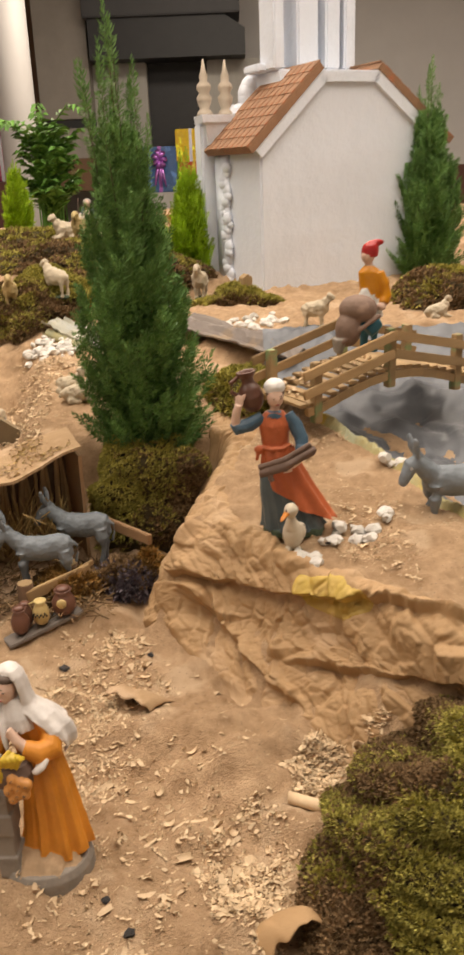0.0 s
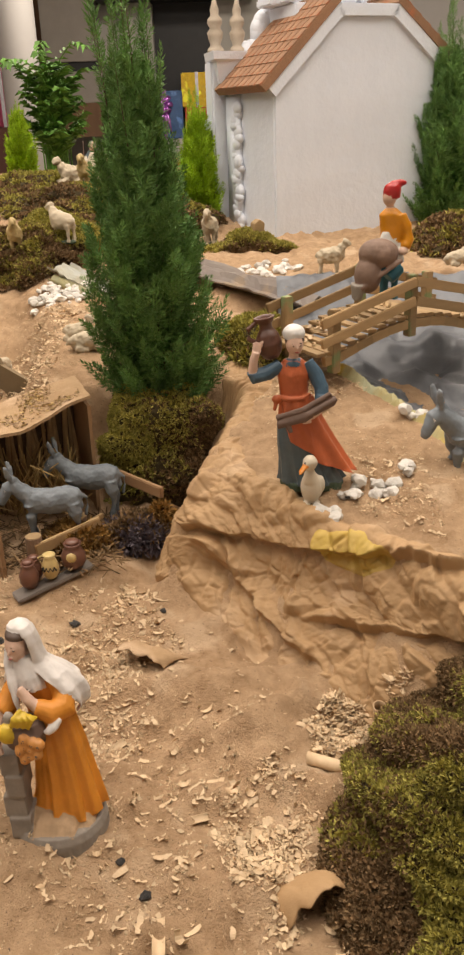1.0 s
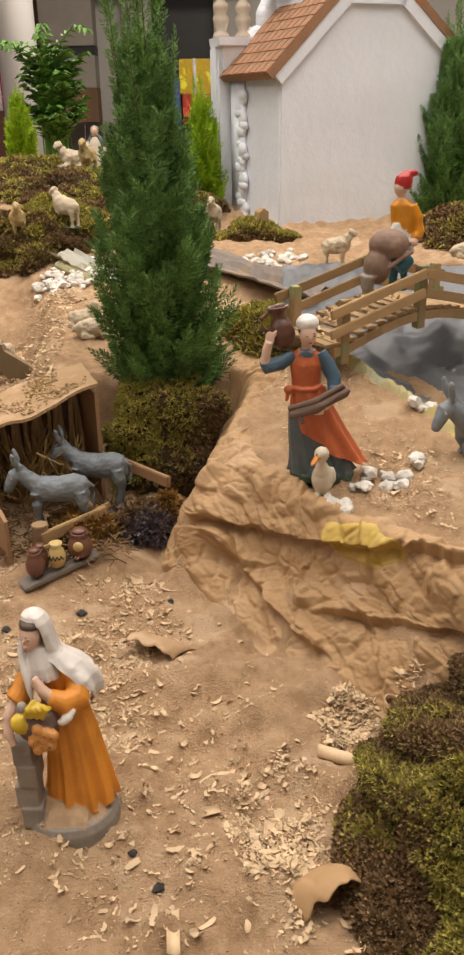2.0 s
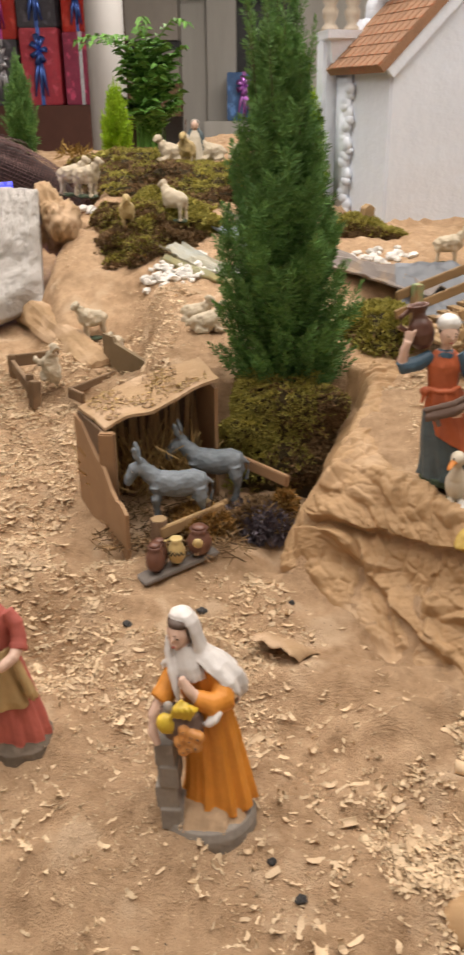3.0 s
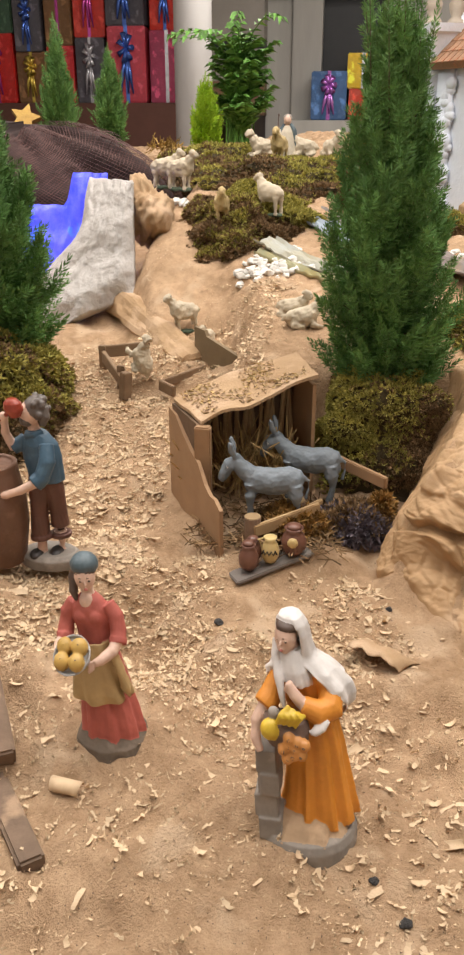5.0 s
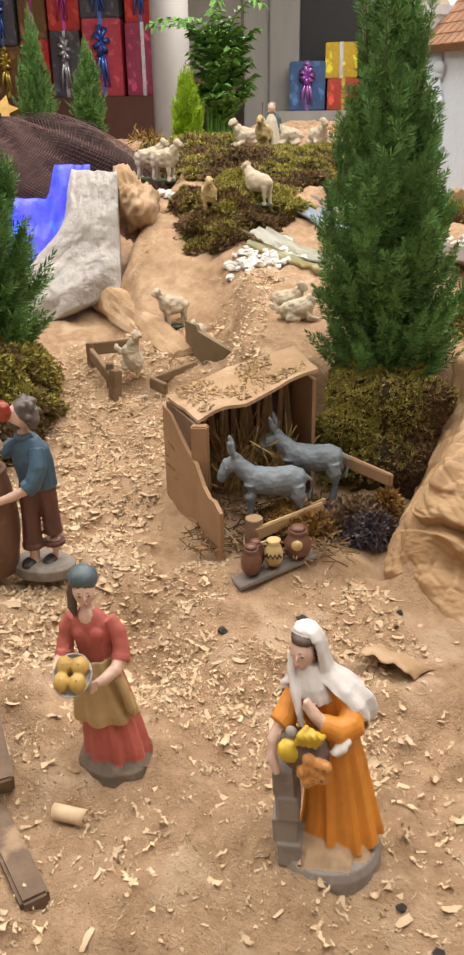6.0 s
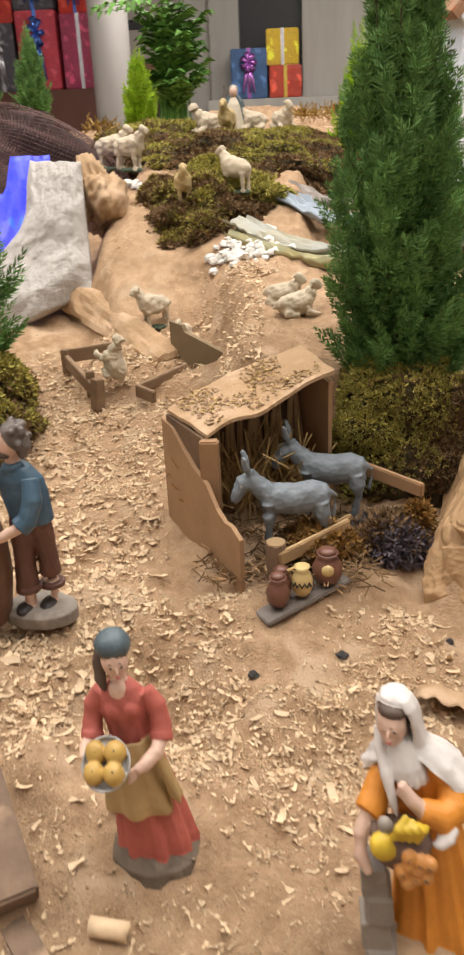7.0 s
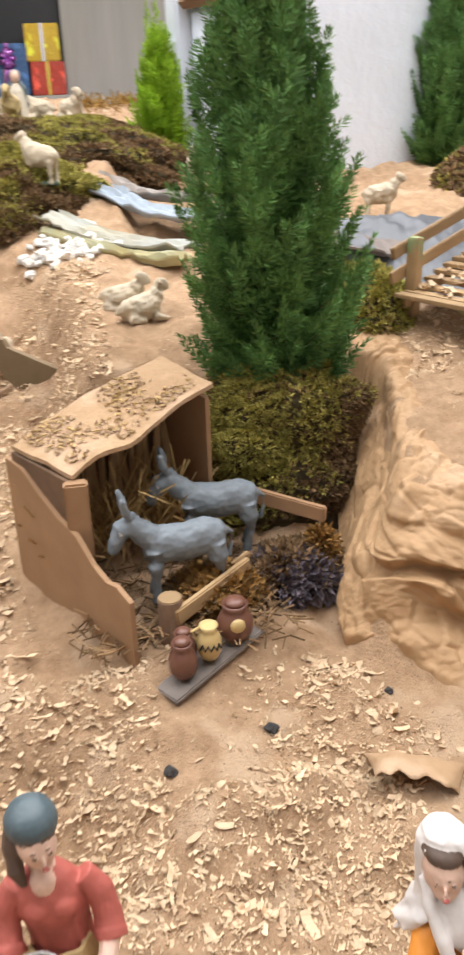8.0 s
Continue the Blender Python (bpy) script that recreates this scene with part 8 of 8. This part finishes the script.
def wood_roll(x, y, length, r, rz, tilt, turns, label, dz=0.0):
    """One large curled shaving."""
    bm = bmesh.new()
    n = 22
    rows = []
    for k in range(n + 1):
        a = turns * 2 * math.pi * k / n - (math.pi / 2 + turns * math.pi if turns < 0.5 else 0)
        rr = r * (1 - 0.12 * k / n) * (1 + 0.06 * math.sin(a * 2.3))
        rows.append([bm.verts.new((s * length / 2 * (1 + 0.05 * math.sin(a * 1.3)), math.cos(a) * rr, math.sin(a) * rr)) for s in (-1, -0.33, 0.33, 1)])
    for p, q in zip(rows, rows[1:]):
        for k in range(3):
            bm.faces.new((p[k], p[k + 1], q[k + 1], q[k]))
    ob = part("wood_curl", bm, WOODROLL, smooth=True)
    md = ob.modifiers.new("thickness", "SOLIDIFY")
    md.thickness = 0.0008
    put(ob, x, y, at(x, y) + r * 0.9 + dz, rz, 0, tilt)
    tagged(ob, label, "wood shaving", "large curls")


for c_ in ((0.112, 1.125, 0.07, 0.0105, -25, 0, 0.85), (0.204, 1.205, 0.055, 0.012, 80, 70, 1.0), (-0.002, 0.965, 0.045, 0.020, 85, 0, 0.24), (-0.095, 1.018, 0.042, 0.010, 18, 0, 0.3), (-0.625, 0.992, 0.045, 0.011, -8, 0, 0.6),
           (-0.132, 0.812, 0.065, 0.014, 95, 0, 0.22), (-0.245, 1.60, 0.045, 0.012, 10, 0, 0.3), (-0.72, 1.50, 0.05, 0.012, -30, 0, 0.3), (-0.235, 1.18, 0.05, 0.011, 50, 0, 0.3)):
    wood_roll(*c_, "large curled pale wood shaving lying on the sand", dz=0.03 if c_[5] else 0.0)


# ---- broad shavings that lie singly ----
def flake_mesh(seed):
    """A broad curled shaving with torn ends, as thick as card."""
    rg = random.Random(seed)
    bm = bmesh.new()
    l, w, r = rg.uniform(0.022, 0.046), rg.uniform(0.007, 0.014), rg.choice((0.010, 0.016, 0.03, 0.05))
    n = 7
    rows = []
    for k in range(n + 1):
        q = k / n - 0.5
        a = q * l / r
        ww = w / 2 * (0.55 + 0.45 * math.sin(math.pi * (k + 0.6) / (n + 1.2))) * rg.uniform(0.85, 1.15)
        tw = q * rg.uniform(0.002, 0.006)
        for h in (0.0, 0.0009):
            rr = r - h
            rows.append([bm.verts.new((rr * math.sin(a), sg * ww + tw, r - rr * math.cos(a) + 0.0015 * sg * q)) for sg in (-1, 1)])
    for k in range(n):
        a0, b0, a1, b1 = rows[2 * k], rows[2 * k + 1], rows[2 * k + 2], rows[2 * k + 3]
        bm.faces.new((a0[0], a0[1], a1[1], a1[0])), bm.faces.new((b0[0], b1[0], b1[1], b0[1]))
        bm.faces.new((a0[0], a1[0], b1[0], b0[0])), bm.faces.new((a0[1], b0[1], b1[1], a1[1]))
    bm.faces.new((rows[0][0], rows[1][0], rows[1][1], rows[0][1])), bm.faces.new((rows[-2][0], rows[-2][1], rows[-1][1], rows[-1][0]))
    bmesh.ops.scale(bm, vec=(S, S, S), verts=bm.verts)
    bmesh.ops.recalc_face_normals(bm, faces=bm.faces)
    me = bpy.data.meshes.new("wood_flake")
    bm.to_mesh(me)
    bm.free()
    me.materials.append(WOODROLL)
    return me


FLAKES = [flake_mesh(k) for k in range(14)]


def flakes(n, cx, cy, rx, ry, seed, label, keep=None, big=1.0):
    r = random.Random(seed)
    k = 0
    while k < n:
        x, y = r.gauss(cx, rx * 0.5), r.gauss(cy, ry * 0.5)
        if keep is not None and not keep(np.array(x), np.array(y)):
            continue
        k += 1
        ob = new("wood_flake", FLAKES[r.randrange(14)])
        ob.matrix_world = pose(x * S, y * S, (at(x, y) + 0.002) * S, r.uniform(-16, 16) + (180 if r.random() < 0.4 else 0), r.uniform(-14, 14), r.uniform(0, 360)) @ Matrix.Scale(big * r.uniform(0.45, 1.05), 4)
        tagged(ob, label, "wood shaving", "broad shavings")


flakes(55, 0.03, 0.98, 0.16, 0.26, 91, "broad pale wood shaving on the open sand", left_bank)
flakes(32, 0.165, 1.20, 0.10, 0.11, 92, "broad pale wood shaving heaped below the paper slope", left_bank)
flakes(30, -0.21, 1.50, 0.14, 0.18, 93, "broad pale wood shaving beside the torn paper", left_bank)
flakes(60, -0.36, 1.28, 0.30, 0.22, 94, "broad pale wood shaving between the stable and figurines", left_bank)
flakes(70, -0.86, 1.75, 0.26, 0.5, 95, "broad pale wood shaving on the thickly strewn bank", left_bank, 1.15)
flakes(30, -0.78, 1.33, 0.12, 0.10, 96, "broad pale wood shaving piled behind the red figurine", left_bank, 1.2)
flakes(30, -0.35, 0.86, 0.4, 0.10, 97, "broad pale wood shaving half sunk in sand", left_bank, 0.7)
def deck_flakes(n, seed):
    """Shavings spread over the planks of the bridge."""
    r = random.Random(seed)
    a = math.atan2(0.12, 0.2)
    for k in range(n):
        u, v = r.uniform(-0.02, 0.26) * r.random() ** 0.5, r.uniform(0.02, 0.18)
        ob = new("wood_flake", FLAKES[r.randrange(14)])
        ob.matrix_world = pose((0.21 + u * math.cos(a) - v * math.sin(a)) * S, (2.06 + u * math.sin(a) + v * math.cos(a)) * S, (0.372 + 0.055 * math.sin(math.pi * max(0, u / 0.5))) * S,
                               r.uniform(-20, 20), r.uniform(-16, 16), r.uniform(0, 360)) @ Matrix.Scale(r.uniform(0.5, 0.95), 4)
        tagged(ob, "pale wood shaving lying on the bridge deck", "wood shaving", "broad shavings")


deck_flakes(46, 99)
flakes(24, 0.14, 2.2, 0.14, 0.24, 98, "broad pale wood shaving heaped before the bridge", lambda x, y: (hill_mask(x, y)[2] > 0.06) & (pond_q(x, y) < 0.0))


# ---- torn kraft paper flaps ----
def flap(x, y, w, l, rise, rz, label, seed, m=None):
    def f(u, v):
        p = Vector(((u - 0.5) * w * (1 - 0.25 * v), l * v, rise * math.sin(v * 1.75) * (1 - 0.5 * (2 * u - 1) ** 4)))
        p.z += (0.006 * float(crumple(np.array(u * w * 0.8 + seed), np.array(v * l), 6.0)) + 0.010 * math.sin(u * 5 + seed)) * v
        p.y += 0.02 * noise.noise(Vector((u * 4, seed, 0))) * v + 0.004 * noise.noise(Vector((u * 9, seed, 3))) * v
        return p
    bm = bmesh.new()
    grid_slab(bm, f, 30, 20, 0.0015)
    ob = part("kraft_flap", bm, m or DUSTY, smooth=True)
    put(ob, x, y, at(x, y) - 0.006, rz)
    tagged(ob, label, "kraft paper")


flap(-0.180, 1.425, 0.13, 0.085, 0.058, 160, "torn kraft paper edge poking out of the sand", 3)
flap(0.045, 0.905, 0.12, 0.085, 0.050, 200, "torn curled kraft paper flap on the sand", 6, KRAFT)
flap(0.30, 1.20, 0.25, 0.08, 0.03, 172, "folded kraft paper edge at the foot of the hill", 9)
